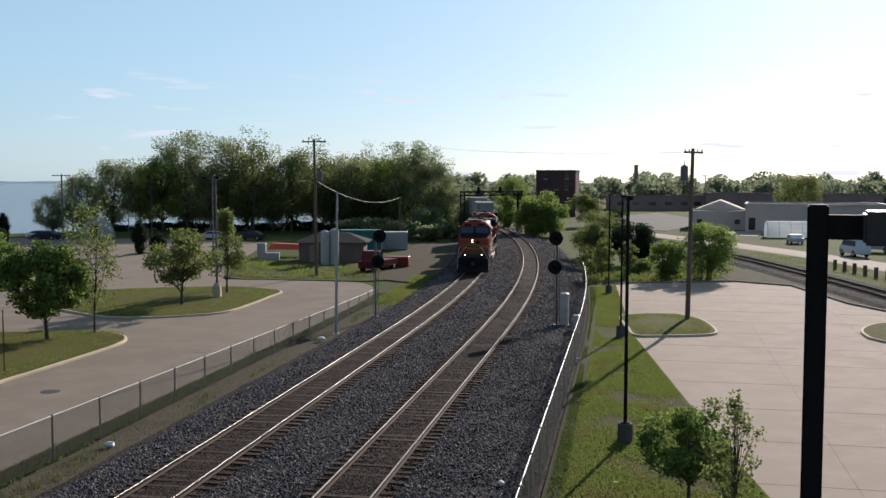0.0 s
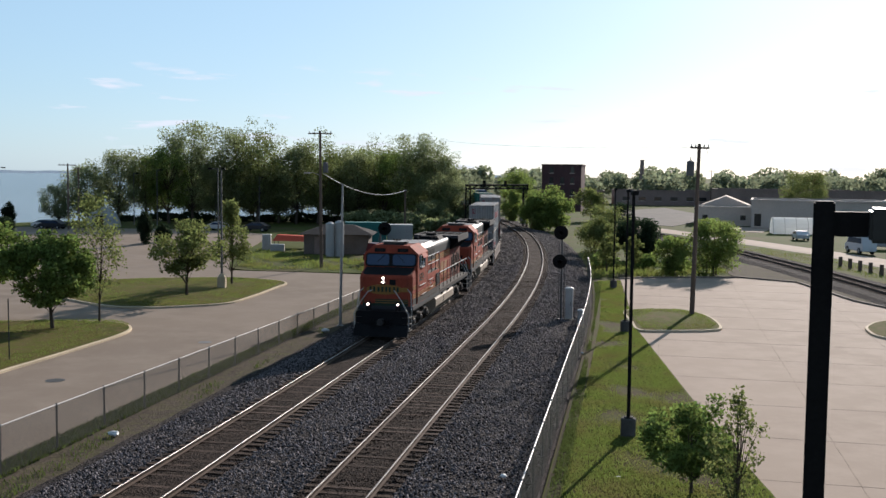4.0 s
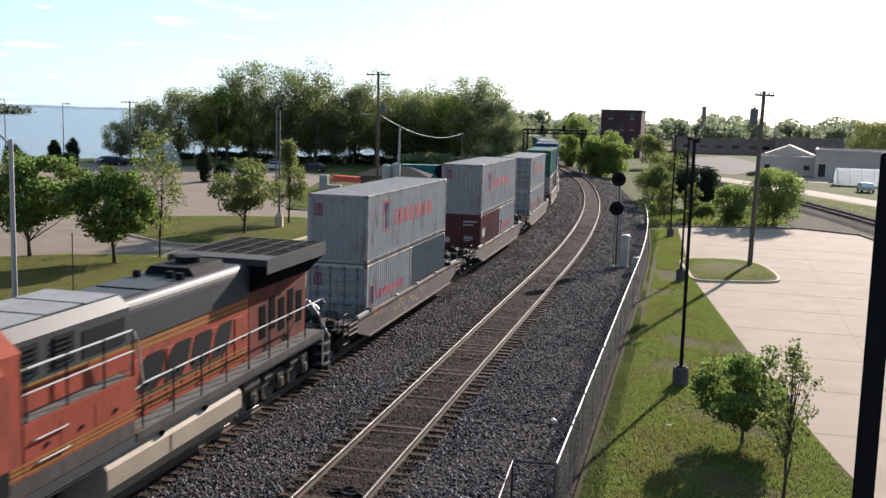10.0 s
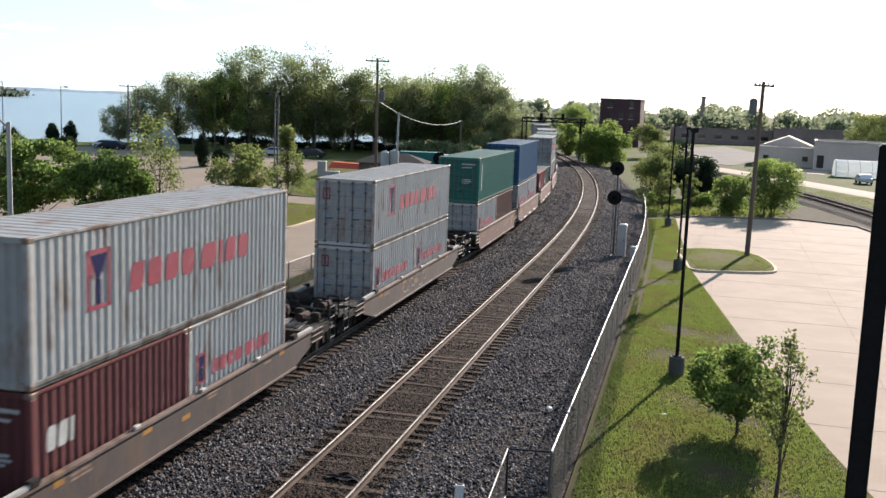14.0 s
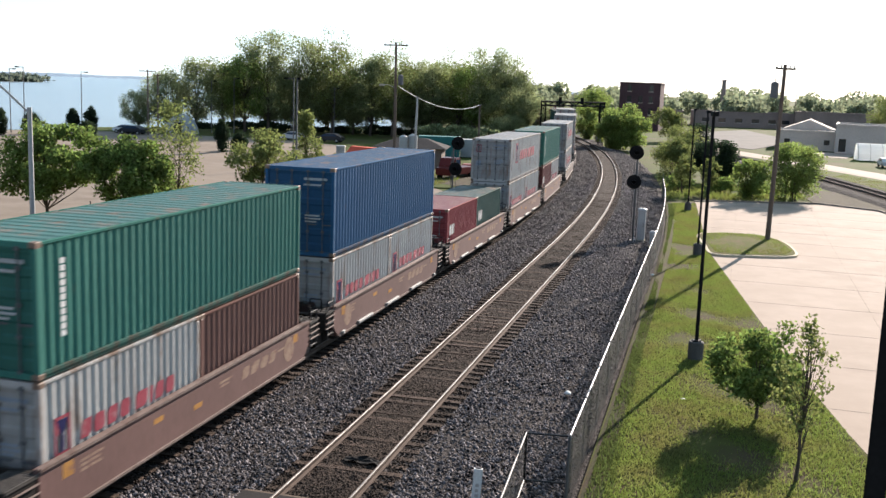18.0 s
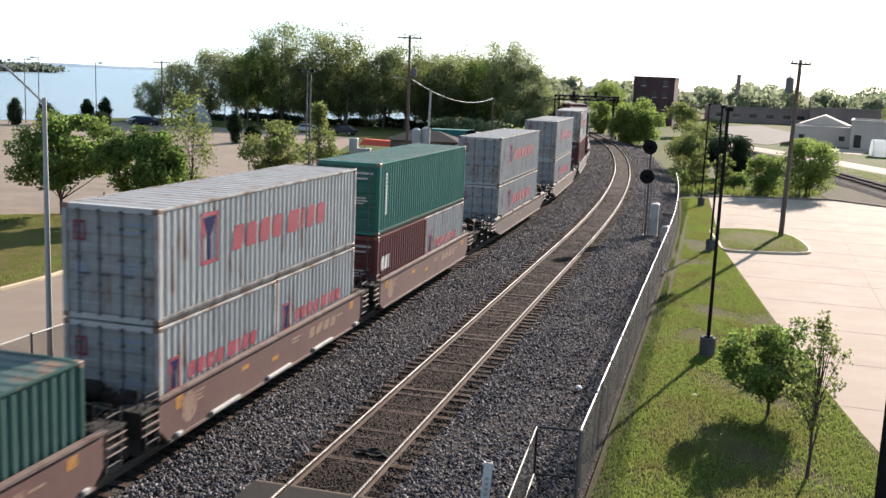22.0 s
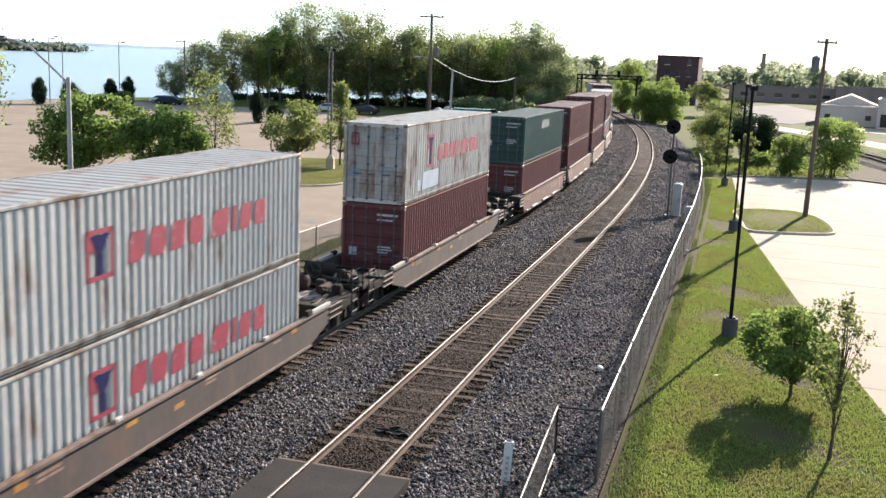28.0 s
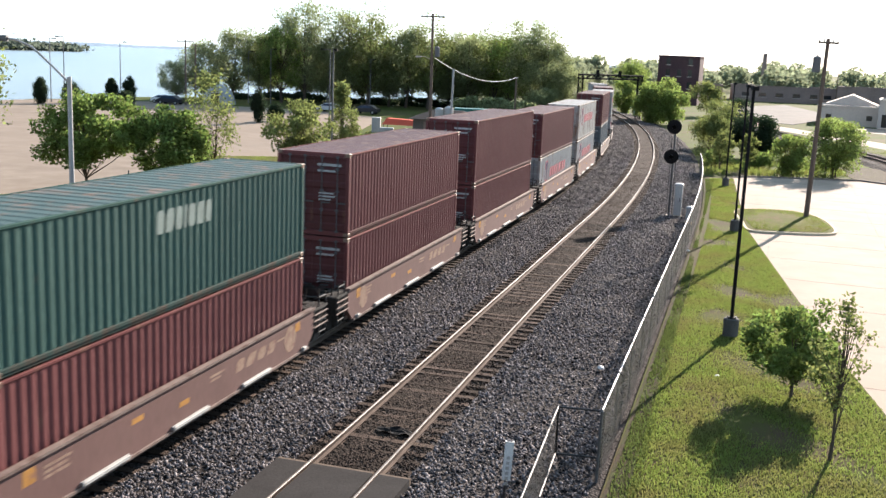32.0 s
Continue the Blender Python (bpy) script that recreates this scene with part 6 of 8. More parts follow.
        bar(bm, (1.4, y, 1.2), (1.52, y, 1.36), 0.06, 0.06, 10)
        part("filler_cap", bm, LOCO_BLACK, tank)
    bm = bmesh.new()
    bar(bm, (1.15, 13.9, 1.05), (1.15, 14.9, 1.05), 0.22, 0.22, 14)
    part("air_reservoir", bm, TRUCK_STEEL, ob)
    rod("brake_pipe", TRUCK_STEEL, ob, [(1.44, 0.8, 1.30), (1.44, 6.9, 1.30)], 0.03)
    rod("brake_pipe", TRUCK_STEEL, ob, [(1.40, 13.6, 1.28), (1.40, 19.6, 1.28)], 0.03)
    for yc in (3.55, 16.6):
        truck = share("truck_frame", cached("loco truck", loco_truck_mesh), ob, pose(0, yc, 0))
        for dy in (-1.9, 0, 1.9):
            share("wheelset", cached("big wheel", lambda: wheelset_mesh(0.53)), truck, pose(0, dy, 0.53))
            share("bearing_cap", cached("bearing", bearing_mesh), truck, pose(1.27, dy, 0.6))
    return ob


for u, number, dark in ((63.0, "5024", False), (84.7, "7609", True)):
    MOVERS.append((locomotive(number, dark, not dark), u, (3.4, 17.3), Matrix()))


# distance run by the train, metres at each second
def run(t):
    if t <= 6:
        return 10.5 * t
    if t <= 9:
        return 63.0 + 10.4 * (t - 6)
    return 94.2 + 10.28 * (t - 9)


def motions():
    for ob, u, (ya, yb), place in MOVERS:
        rows = []
        for k in range(33):
            d = u - run(k)
            ax, ay, _ = left_track(d + ya)
            bx, by, _ = left_track(d + yb)
            rz = math.degrees(math.atan2(-(bx - ax), by - ay))
            f = ya / math.hypot(bx - ax, by - ay)
            rows.append((float(k), pose(ax - (bx - ax) * f, ay - (by - ay) * f, 0, 0, 0, rz) @ place))
        walk(ob, rows)
# ---------------------------------------------------------------- trees and plants
def make_tree(name, label, height, radius, base, leaf, count, mat, seed, trunk_r=0.12, shape="round", clumps=60, group="", limbs=9, stems=1, tight=0.22, uneven=0.42):
    """A tree at the origin: a tapered trunk with limbs, and a crown of many small leaves in clumps."""
    rng = np.random.default_rng(seed)
    rnd = random.Random(seed)
    ob = thing(name, label, "tree" if "tree" in name or "conifer" in name else "shrub", group)
    bm = bmesh.new()
    tops = []
    if limbs == 0:
        bar(bm, (0, 0, -0.25), (0, 0, height * 0.9), trunk_r, trunk_r * 0.3, 8)
        tops.append([(0, 0, height * 0.15 * k) for k in range(7)])
    for stem in range(stems if limbs else 0):
        x = y = 0.0
        if stems > 1:
            x, y = rnd.uniform(-0.3, 0.3) * radius, rnd.uniform(-0.3, 0.3) * radius
        pts = [(x, y, -0.25)]
        for k in range(1, 7):
            f = k / 6
            x += rnd.uniform(-0.03, 0.03) * height * 0.5
            y += rnd.uniform(-0.03, 0.03) * height * 0.5
            pts.append((x, y, height * 0.86 * f))
        for k in range(6):
            bar(bm, pts[k], pts[k + 1], trunk_r * (1 - 0.14 * k) * (1.35 if k == 0 else 1), trunk_r * (1 - 0.14 * (k + 1)), 8, False)
        tops.append(pts)
    cz, rz = (base + height) / 2, (height - base) / 2
    centres = []
    for k in range(clumps):
        v = rng.normal(size=3)
        v /= np.linalg.norm(v)
        rr = rng.uniform(0.25, 1.0) ** 0.45
        zf = v[2] * rr
        wide = 1.0
        if shape == "cone":
            wide = max(0.12, 1.0 - 0.5 * (zf + 1)) * 1.25
        elif shape == "spread":
            wide = 1.0 if zf > -0.3 else 0.75
        elif shape == "column":
            wide = 1.0 if zf < 0.4 else max(0.2, 1.4 - zf)
        lump = 1 + min(0.16, uneven * noise.noise(Vector(v) * 1.7 + Vector((seed, 0, 0))))
        centres.append((v[0] * rr * radius * wide * lump, v[1] * rr * radius * wide * lump, cz + zf * rz * (0.6 + 0.4 * lump)))
    centres = np.array(centres)
    for k in range(min(limbs * 3, len(centres))):
        pts = tops[k % stems]
        c = centres[k]
        j = max(1, min(5, int(6 * (c[2] - 0.25 * abs(c[2] - base)) / (height * 0.86) * (0.55 + 0.35 * rnd.random()))))
        start = Vector(pts[j])
        if start.z > c[2]:
            start = Vector(pts[max(1, j - 1)])
        mid = start.lerp(Vector(c), 0.5) + Vector((0, 0, 0.06 * height * rnd.uniform(-0.4, 1)))
        r = trunk_r * (0.42 if k < limbs else 0.2)
        bar(bm, start, mid, r, r * 0.6, 6, False)
        bar(bm, mid, c, r * 0.6, r * 0.15, 5, False)
    part("trunk", bm, BARK, ob, smooth=True)
    size = np.array([radius, radius, min(rz, radius)]) * tight
    which = rng.integers(0, len(centres), count)
    at = centres[which] + np.clip(rng.normal(size=(count, 3)), -1.6, 1.6) * size
    u = rng.normal(size=(count, 3))
    u /= np.linalg.norm(u, axis=1)[:, None]
    w = np.cross(u, rng.normal(size=(count, 3)))
    w /= np.linalg.norm(w, axis=1)[:, None]
    s = leaf * rng.uniform(0.6, 1.25, (count, 1))
    crown = new("crown", quads_mesh("crown", at, u * s, w * s * 0.6, mat))
    crown.parent = ob
    return ob


def plant(ob, places):
    """Copies of a tree at (x, y, z, size, turn); the first place moves the tree itself."""
    for k, (x, y, z, size, turn) in enumerate(places):
        m = pose(x, y, z, 0, 0, turn) @ Matrix.Scale(size, 4)
        if k == 0:
            ob.matrix_basis = m
        else:
            c = ob.copy()
            scene.collection.objects.link(c)
            for child in ob.children:
                d = child.copy()
                scene.collection.objects.link(d)
                d.parent = c
            c.matrix_basis = m


# wood by the water: six kinds of tree, each repeated
wood = []
rw = random.Random(11)
for k in range(6):
    h = (17.0, 18.5, 15.5, 16.5, 14.5, 13.0)[k]
    wood.append(make_tree("wood_tree", "tall green spring tree in the wood by the river", h, (5.2, 5.6, 5.0, 4.8, 5.4, 5.0)[k], (3.4, 3.8, 3.0, 3.2, 2.2, 1.6)[k], 0.125, (14500, 15500, 13500, 7000, 14500, 13500)[k], (LEAF_WOOD, LEAF_WOOD, LEAF_NEAR, LEAF_PALE, LEAF_WOOD, LEAF_WOOD)[k], 20 + k, 0.26, "round", 105, "wood by the river", 12, tight=0.14, uneven=0.7))
places = [[] for _ in wood]
FRONT = [(-66, 171, 5, 0.55), (-62, 174, 5, 0.80), (-57.5, 176, 4, 0.90), (-53, 178, 3, 0.80), (-49.5, 179, 2, 0.92), (-45.5, 180, 1, 1.02), (-41.5, 183, 5, 0.84), (-38, 182, 1, 0.93), (-34.5, 182, 3, 1.06), (-31, 185, 5, 0.84), (-27.5, 183, 0, 0.95), (-23.5, 183, 3, 1.0),
         (-20, 186, 5, 0.84), (-16, 184, 0, 0.90), (-12, 184, 3, 0.95), (-8.5, 181, 2, 0.90), (-5, 178, 1, 0.90), (-1.8, 174, 0, 0.84), (1.2, 171, 5, 0.62)]
for x, y, k, s in FRONT:
    places[k].append((x, y, GROUND - 0.1, s * rw.uniform(0.97, 1.03), rw.uniform(0, 360)))
for k in range(17):
    x = -60 + 62 * (k + rw.random()) / 17
    y = 190 + rw.uniform(-2, 10) + (x + 60) * 0.08
    y = min(y, 213)
    if x > -10:
        x -= 5
    places[rw.choice((0, 2, 4, 5))].append((x, y, GROUND - 0.3, rw.uniform(0.75, 0.92), rw.uniform(0, 360)))
for x, y, k, s in ((-7, 200, 2, 0.85), (-9, 214, 0, 0.85), (-15, 232, 4, 0.95), (-20, 245, 2, 1.0), (-27, 262, 0, 0.9), (-1.5, 166, 5, 0.42), (-0.5, 172, 5, 0.5), (-3.5, 163, 5, 0.40), (-4, 188, 5, 0.7), (-31, 276, 4, 1.0), (-13, 222, 5, 0.8)):
    places[k].append((x, y, GROUND - 0.1, s, rw.uniform(0, 360)))
for ob, pl in zip(wood, places):
    plant(ob, pl)

# undergrowth along the wood's edge
for seed, (x, y, s) in enumerate(((-6, 158, 1.0), (-2, 156, 0.8), (-10, 163, 1.1), (0.3, 163, 0.9), (-15, 166, 1.0))):
    ob = make_tree("edge_shrub", "low leafy shrub at the edge of the wood", 3.0 * s, 2.3 * s, 0.2, 0.2, 1500, LEAF_WOOD, 60 + seed, 0.05, "round", 24, "undergrowth", 4, 2)
    ob.matrix_basis = pose(x, y, GROUND)

for seed in range(9):
    x = -60 + 6.6 * seed
    ob = make_tree("edge_shrub", "dark low shrub under the trees of the wood", 1.0 + 0.35 * (seed % 3), 3.4, 0.0, 0.2, 1300, LEAF_DARK, 160 + seed, 0.05, "round", 24, "undergrowth", 4, 2)
    ob.matrix_basis = pose(x, 190 + 0.05 * x + 2 * (seed % 2), GROUND)

# young trees on the islands
a = make_tree("street_tree", "young round-crowned street tree in full leaf on grass", 5.4, 2.4, 1.5, 0.085, 12500, LEAF_NEAR, 31, 0.11, "round", 58, "trees on the near island", 12, tight=0.125, uneven=0.65)
a.matrix_basis = pose(-22.6, 57.4, -0.47)
a = make_tree("street_tree", "broad young street tree in full leaf on grass", 5.9, 3.3, 1.4, 0.085, 16500, LEAF_NEAR, 32, 0.11, "round", 64, "trees on the near island", 12, tight=0.12, uneven=0.65)
a.matrix_basis = pose(-28.5, 59.0, -0.47, 0, 0, 40)
a = make_tree("airy_tree", "tall thin tree with sparse pale leaves", 8.0, 1.5, 1.6, 0.07, 2300, LEAF_PALE, 33, 0.06, "column", 46, "trees on the near island", 9)
a.matrix_basis = pose(-20.9, 60.2, -0.47)
a = make_tree("island_tree", "low spreading tree with thin olive leaves", 5.6, 2.6, 1.5, 0.085, 6000, LEAF_PALE, 34, 0.10, "spread", 54, "trees on the far island", 14, tight=0.12, uneven=0.7)
a.matrix_basis = pose(-19.1, 73.6, -0.5)
a = make_tree("island_tree", "upright young tree with thin yellow-green leaves", 6.8, 1.8, 1.5, 0.075, 4600, LEAF_PALE, 35, 0.08, "cone", 42, "trees on the far island", 11, tight=0.16)
a.matrix_basis = pose(-17.5, 81.6, -0.5)
a = make_tree("street_tree", "tall pale green tree beyond the road", 10.5, 3.4, 2.6, 0.10, 6500, LEAF_PALE, 36, 0.16, "round", 56, "", 10, tight=0.16)
a.matrix_basis = pose(-34.4, 52.5, -0.5)
# dark clipped evergreens on the car park
for k, (x, y, h, r) in enumerate(((-38.0, 126.5, 4.1, 0.85), (-37.0, 131, 2.2, 0.95), (-76.3, 143.5, 3.8, 1.0), (-73.2, 147, 3.1, 1.4), (-72.3, 159, 3.6, 0.95), (-70.3, 161.3, 3.9, 1.0), (-66, 150, 1.9, 1.2))):
    ob = make_tree("clipped_conifer", "dark clipped evergreen on the car park edge", h, r * 0.9, 0.0, 0.075, 6500, LEAF_DARK, 70 + k, 0.07, "column" if h > 3.3 else "round", 150, "evergreens", 0, tight=0.26, uneven=0.08)
    ob.matrix_basis = pose(x, y, -0.66)
# right-hand strip
a = make_tree("strip_tree", "small dense round tree on the grass strip", 2.85, 1.25, 0.5, 0.05, 8200, LEAF_NEAR, 41, 0.05, "round", 60, "", 12, tight=0.135, uneven=0.6)
a.matrix_basis = pose(7.17, 28.75, -0.61)
a = make_tree("sapling_tree", "sparse upright sapling with few pale leaves", 4.1, 0.68, 1.1, 0.042, 1250, LEAF_PALE, 42, 0.045, "column", 44, "", 14, tight=0.16)
a.matrix_basis = pose(7.07, 24.1, -0.61)
# scrub behind the lot
SCRUB = [("lot_shrub", "leafy green shrub at the edge of the lot", 4.0, 1.7, 0.2, LEAF_BRIGHT, 21.0, 94.0, 3200), ("lot_shrub", "tall leafy green shrub behind the lot", 5.6, 2.9, 0.2, LEAF_BRIGHT, 25.2, 95.2, 5200),
         ("dark_tree", "dark round tree behind the signal", 4.8, 3.1, 0.3, LEAF_DARK, 20.9, 111.5, 9000), ("yellow_shrub", "yellowish budding shrub by the fence", 4.6, 2.6, 0.2, LEAF_PALE, 16.6, 112.0, 3200),
         ("yellow_shrub", "wide olive shrub by the fence", 5.4, 3.0, 0.2, LEAF_PALE, 19.5, 124.0, 3600), ("pale_sapling_tree", "thin young tree with pale leaves", 4.0, 1.1, 0.9, LEAF_PALE, 15.2, 95.5, 800),
         ("pale_sapling_tree", "thin young tree with fresh leaves", 3.6, 1.0, 0.8, LEAF_PALE, 18.0, 97.5, 800), ("bright_tree", "bright green leafy tree beside the signal bridge", 7.2, 5.0, 0.0, LEAF_BRIGHT, 16.6, 170.0, 8500),
         ("bright_tree", "bright green shrub under the signal bridge", 6.4, 2.6, 0.2, LEAF_BRIGHT, 12.5, 196.0, 2600), ("roadside_tree", "rounded tree beyond the track", 10.0, 5.0, 2.0, LEAF_BRIGHT, 17.0, 246.0, 4200),
         ("low_shrub", "low weedy shrub by the fence", 1.6, 1.5, 0.0, LEAF_NEAR, 15.8, 101.0, 900), ("low_shrub", "low green scrub by the fence", 1.5, 1.7, 0.0, LEAF_NEAR, 19.5, 100.5, 1000), ("low_shrub", "low green scrub behind the lot", 1.4, 1.6, 0.0, LEAF_NEAR, 22.8, 99.0, 900),
         ("roadside_tree", "olive tree by the brick building", 6.5, 3.6, 1.2, LEAF_PALE, 29.0, 205.0, 2600), ("roadside_tree", "broad olive tree behind the metal shed", 10.6, 5.4, 1.5, LEAF_PALE, 76.0, 214.0, 4200), ("roadside_tree", "low dark tree by the brick building", 4.4, 3.0, 0.6, LEAF_DARK, 30.5, 178.0, 2200)]
for k, (n, lab, h, r, b, mat, x, y, c) in enumerate(SCRUB):
    ob = make_tree(n, lab, h, r * 0.84, b, 0.075 if h < 6 else 0.12, round(c * 2.3), mat, 80 + k, 0.07, "round", 52, "scrub", 8, 4 if "shrub" in n or "bright" in n else 1, tight=0.16, uneven=0.85)
    ob.matrix_basis = pose(x, y, GROUND)

# far woods all round the horizon on the land side: loose clumps
rng = np.random.default_rng(5)
cs, us, ws = [], [], []
for k in range(380):
    a = radians(rng.uniform(-4, 62))
    d = rng.uniform(330, 640)
    if a < radians(3):
        d = rng.uniform(420, 640)
    h = rng.uniform(7.0, 14.0) * (d / 480) ** 0.55
    r = h * rng.uniform(0.38, 0.6)
    n = 430
    v = rng.normal(size=(n, 3))
    v /= np.linalg.norm(v, axis=1)[:, None]
    p = v * rng.uniform(0.4, 1.0, (n, 1)) * np.array([r, r, h * 0.48]) + np.array([d * math.sin(a), d * math.cos(a), GROUND + h * 0.5])
    u = rng.normal(size=(n, 3))
    u /= np.linalg.norm(u, axis=1)[:, None]
    w = np.cross(u, rng.normal(size=(n, 3)))
    w /= np.linalg.norm(w, axis=1)[:, None]
    s = rng.uniform(0.28, 0.6, (n, 1)) * h / 11
    cs.append(p), us.append(u * s), ws.append(w * s)
tagged(new("far_woods", quads_mesh("far_woods", np.concatenate(cs), np.concatenate(us), np.concatenate(ws), LEAF_FAR)), "green line of distant trees, haze in the leaf colour", "distant trees", kind="stuff")
# wooded point across the bay
cs, us, ws = [], [], []
for k in range(90):
    f = k / 89
    a, d = radians(-36 + 9.5 * f), 900 + 250 * f
    h = rng.uniform(9, 16) * (1 - 0.55 * f)
    n = 160
    v = rng.normal(size=(n, 3))
    p = v * np.array([8, 8, h * 0.28]) + np.array([d * math.sin(a), d * math.cos(a), h * 0.45 - 1])
    u = rng.normal(size=(n, 3))
    u /= np.linalg.norm(u, axis=1)[:, None]
    w = np.cross(u, rng.normal(size=(n, 3)))
    w /= np.linalg.norm(w, axis=1)[:, None]
    cs.append(p), us.append(u * 1.4), ws.append(w * 1.2)
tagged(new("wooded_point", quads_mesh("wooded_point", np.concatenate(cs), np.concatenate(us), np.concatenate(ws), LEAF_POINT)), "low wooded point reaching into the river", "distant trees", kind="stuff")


# grass blades and weeds
def blades(name, outline, count, height, mat, z, label, seed, bare=None):
    rng = np.random.default_rng(seed)
    xs, ys = [p[0] for p in outline], [p[1] for p in outline]
    pts = []
    while len(pts) < count:
        px, py = rng.uniform(min(xs), max(xs), count), rng.uniform(min(ys), max(ys), count)
        inside = np.zeros(count, bool)
        j = len(outline) - 1
        for i in range(len(outline)):
            (xi, yi), (xj, yj) = outline[i], outline[j]
            hit = ((yi > py) != (yj > py)) & (px < (xj - xi) * (py - yi) / (yj - yi + 1e-9) + xi)
            inside ^= hit
            j = i
        pts += list(zip(px[inside], py[inside]))
    p = np.array([(x, y, z) for x, y in pts[:count] if bare is None or noise.noise(Vector((x * 0.45, y * 0.3, seed))) + rng.normal(0, 0.16) > bare])
    n = len(p)
    hgt = height * rng.uniform(0.5, 1.3, n)
    turn = rng.uniform(0, 2 * math.pi, n)
    u = np.stack([np.cos(turn), np.sin(turn), np.zeros(n)], 1) * 0.0092 * (height / 0.07) ** 0.5
    tip = np.stack([rng.normal(0, 0.35, n), rng.normal(0, 0.35, n), np.ones(n)], 1) * hgt[:, None] * 0.5
    ob = new(name, quads_mesh(name, p + tip, u, tip, mat))
    return tagged(ob, label, "grass", kind="stuff")


strip_near = [along(s, 5.75)[:2] for s in stations(-20, 58, 5)] + [(15.28, 88.5), (13.3, 74), (11.5, 61), (10.78, 50), (10.22, 41.7), (9.63, 32), (9.46, 26), (9.35, 10)]
BLADE = leaf_material("grass blades", (0.135, 0.172, 0.040), 0.24, patch=(0.14, 0.138, 0.046))
WEED = leaf_material("weed leaves", (0.0666, 0.087, 0.0255), 0.4)
near_loop = [(-22.0, 37), (-20.4, 45.7), (-19.2, 52.5), (-18.7, 56.5), (-18.8, 59.3), (-19.7, 60.7), (-21.5, 61.3), (-27, 60.2), (-33.6, 55), (-35.6, 42), (-31.6, 35)]
far_loop = [(-13.8, 84), (-13.9, 79.6), (-14.6, 73.5), (-15.4, 70.3), (-17.7, 68.5), (-20.5, 67.6), (-24, 68.8), (-29.6, 75), (-30.6, 82), (-25.5, 85.2), (-18, 86.6)]
pole_loop = [(11.8, 60.1), (13.4, 59.9), (16.0, 60.4), (16.7, 61.9), (17.0, 66.4), (16.1, 68.9), (13.5, 69), (12.3, 67.8), (11.9, 63)]
blades("island_grass", near_loop, 60000, 0.07, BLADE, -0.52, "mown grass blades on the near island", 6, bare=-0.3)
blades("island_grass_far", far_loop, 36000, 0.08, BLADE, -0.52, "mown grass blades on the far island", 7, bare=-0.3)
blades("island_grass_pole", pole_loop, 8000, 0.08, BLADE, -0.52, "mown grass blades round the pole", 8, bare=-0.3)
blades("mown_grass", strip_near, 260000, 0.062, BLADE, -0.61, "bright mown grass blades with thin patches", 3, bare=-0.25)
verge = [along(s, -11.9)[:2] for s in stations(-14, 50, 5)] + [along(s, -10.75)[:2] for s in stations(50, -14, 5)]
blades("fence_grass", verge, 22000, 0.11, WEED, -0.66, "uncut grass along the foot of the fence", 4)
weeds = [along(s, -10.6)[:2] for s in stations(-14, 50, 5)] + [along(s, -9.4)[:2] for s in stations(50, -14, 5)]
blades("weeds", weeds, 5000, 0.13, WEED, -0.68, "patchy weeds on the cinder verge", 5, bare=0.30)
bare_edge = [along(s, 5.35)[:2] for s in stations(-20, 57, 4)] + [along(s, 6.1)[:2] for s in stations(57, -20, 4)]
blades("thin_grass", bare_edge, 24000, 0.07, WEED, -0.603, "thin weedy tufts on bare earth by the fence", 21, bare=-0.12)
lot_back = [(13.2, 90.6), (17, 92), (26.5, 93.4), (27.5, 101), (25, 107), (15, 106)]
blades("lot_grass", lot_back, 6500, 0.42, BLADE, -0.69, "long grass and weeds behind the lot", 12, bare=-0.1)
side_grass = [(38.6, 84), (41.5, 84), (44.5, 104), (44.8, 118), (41.5, 132), (37, 150), (33.5, 150), (36, 128), (38.3, 108)]
blades("siding_grass", side_grass, 12000, 0.12, BLADE, -0.69, "uncut grass beside the side track", 13, bare=-0.05)
hut_grass = [(-8.0, 94), (-18.5, 95.5), (-20.5, 98), (-21, 105), (-22.5, 119), (-17.5, 119), (-17.5, 111), (-8.5, 110), (-6, 101)]
blades("hut_grass", hut_grass, 12000, 0.22, BLADE, -0.60, "uncut grass in front of the hut", 14, bare=-0.02)
track_grass = [along(s, -11.2)[:2] for s in stations(42, 66, 4)] + [along(s, -8.9)[:2] for s in stations(66, 42, 4)]
blades("track_grass", track_grass, 9000, 0.2, BLADE, -0.66, "green grass beside the track at the fence end", 15, bare=-0.2)
# ---------------------------------------------------------------- loose ballast stones
rng = np.random.default_rng(9)


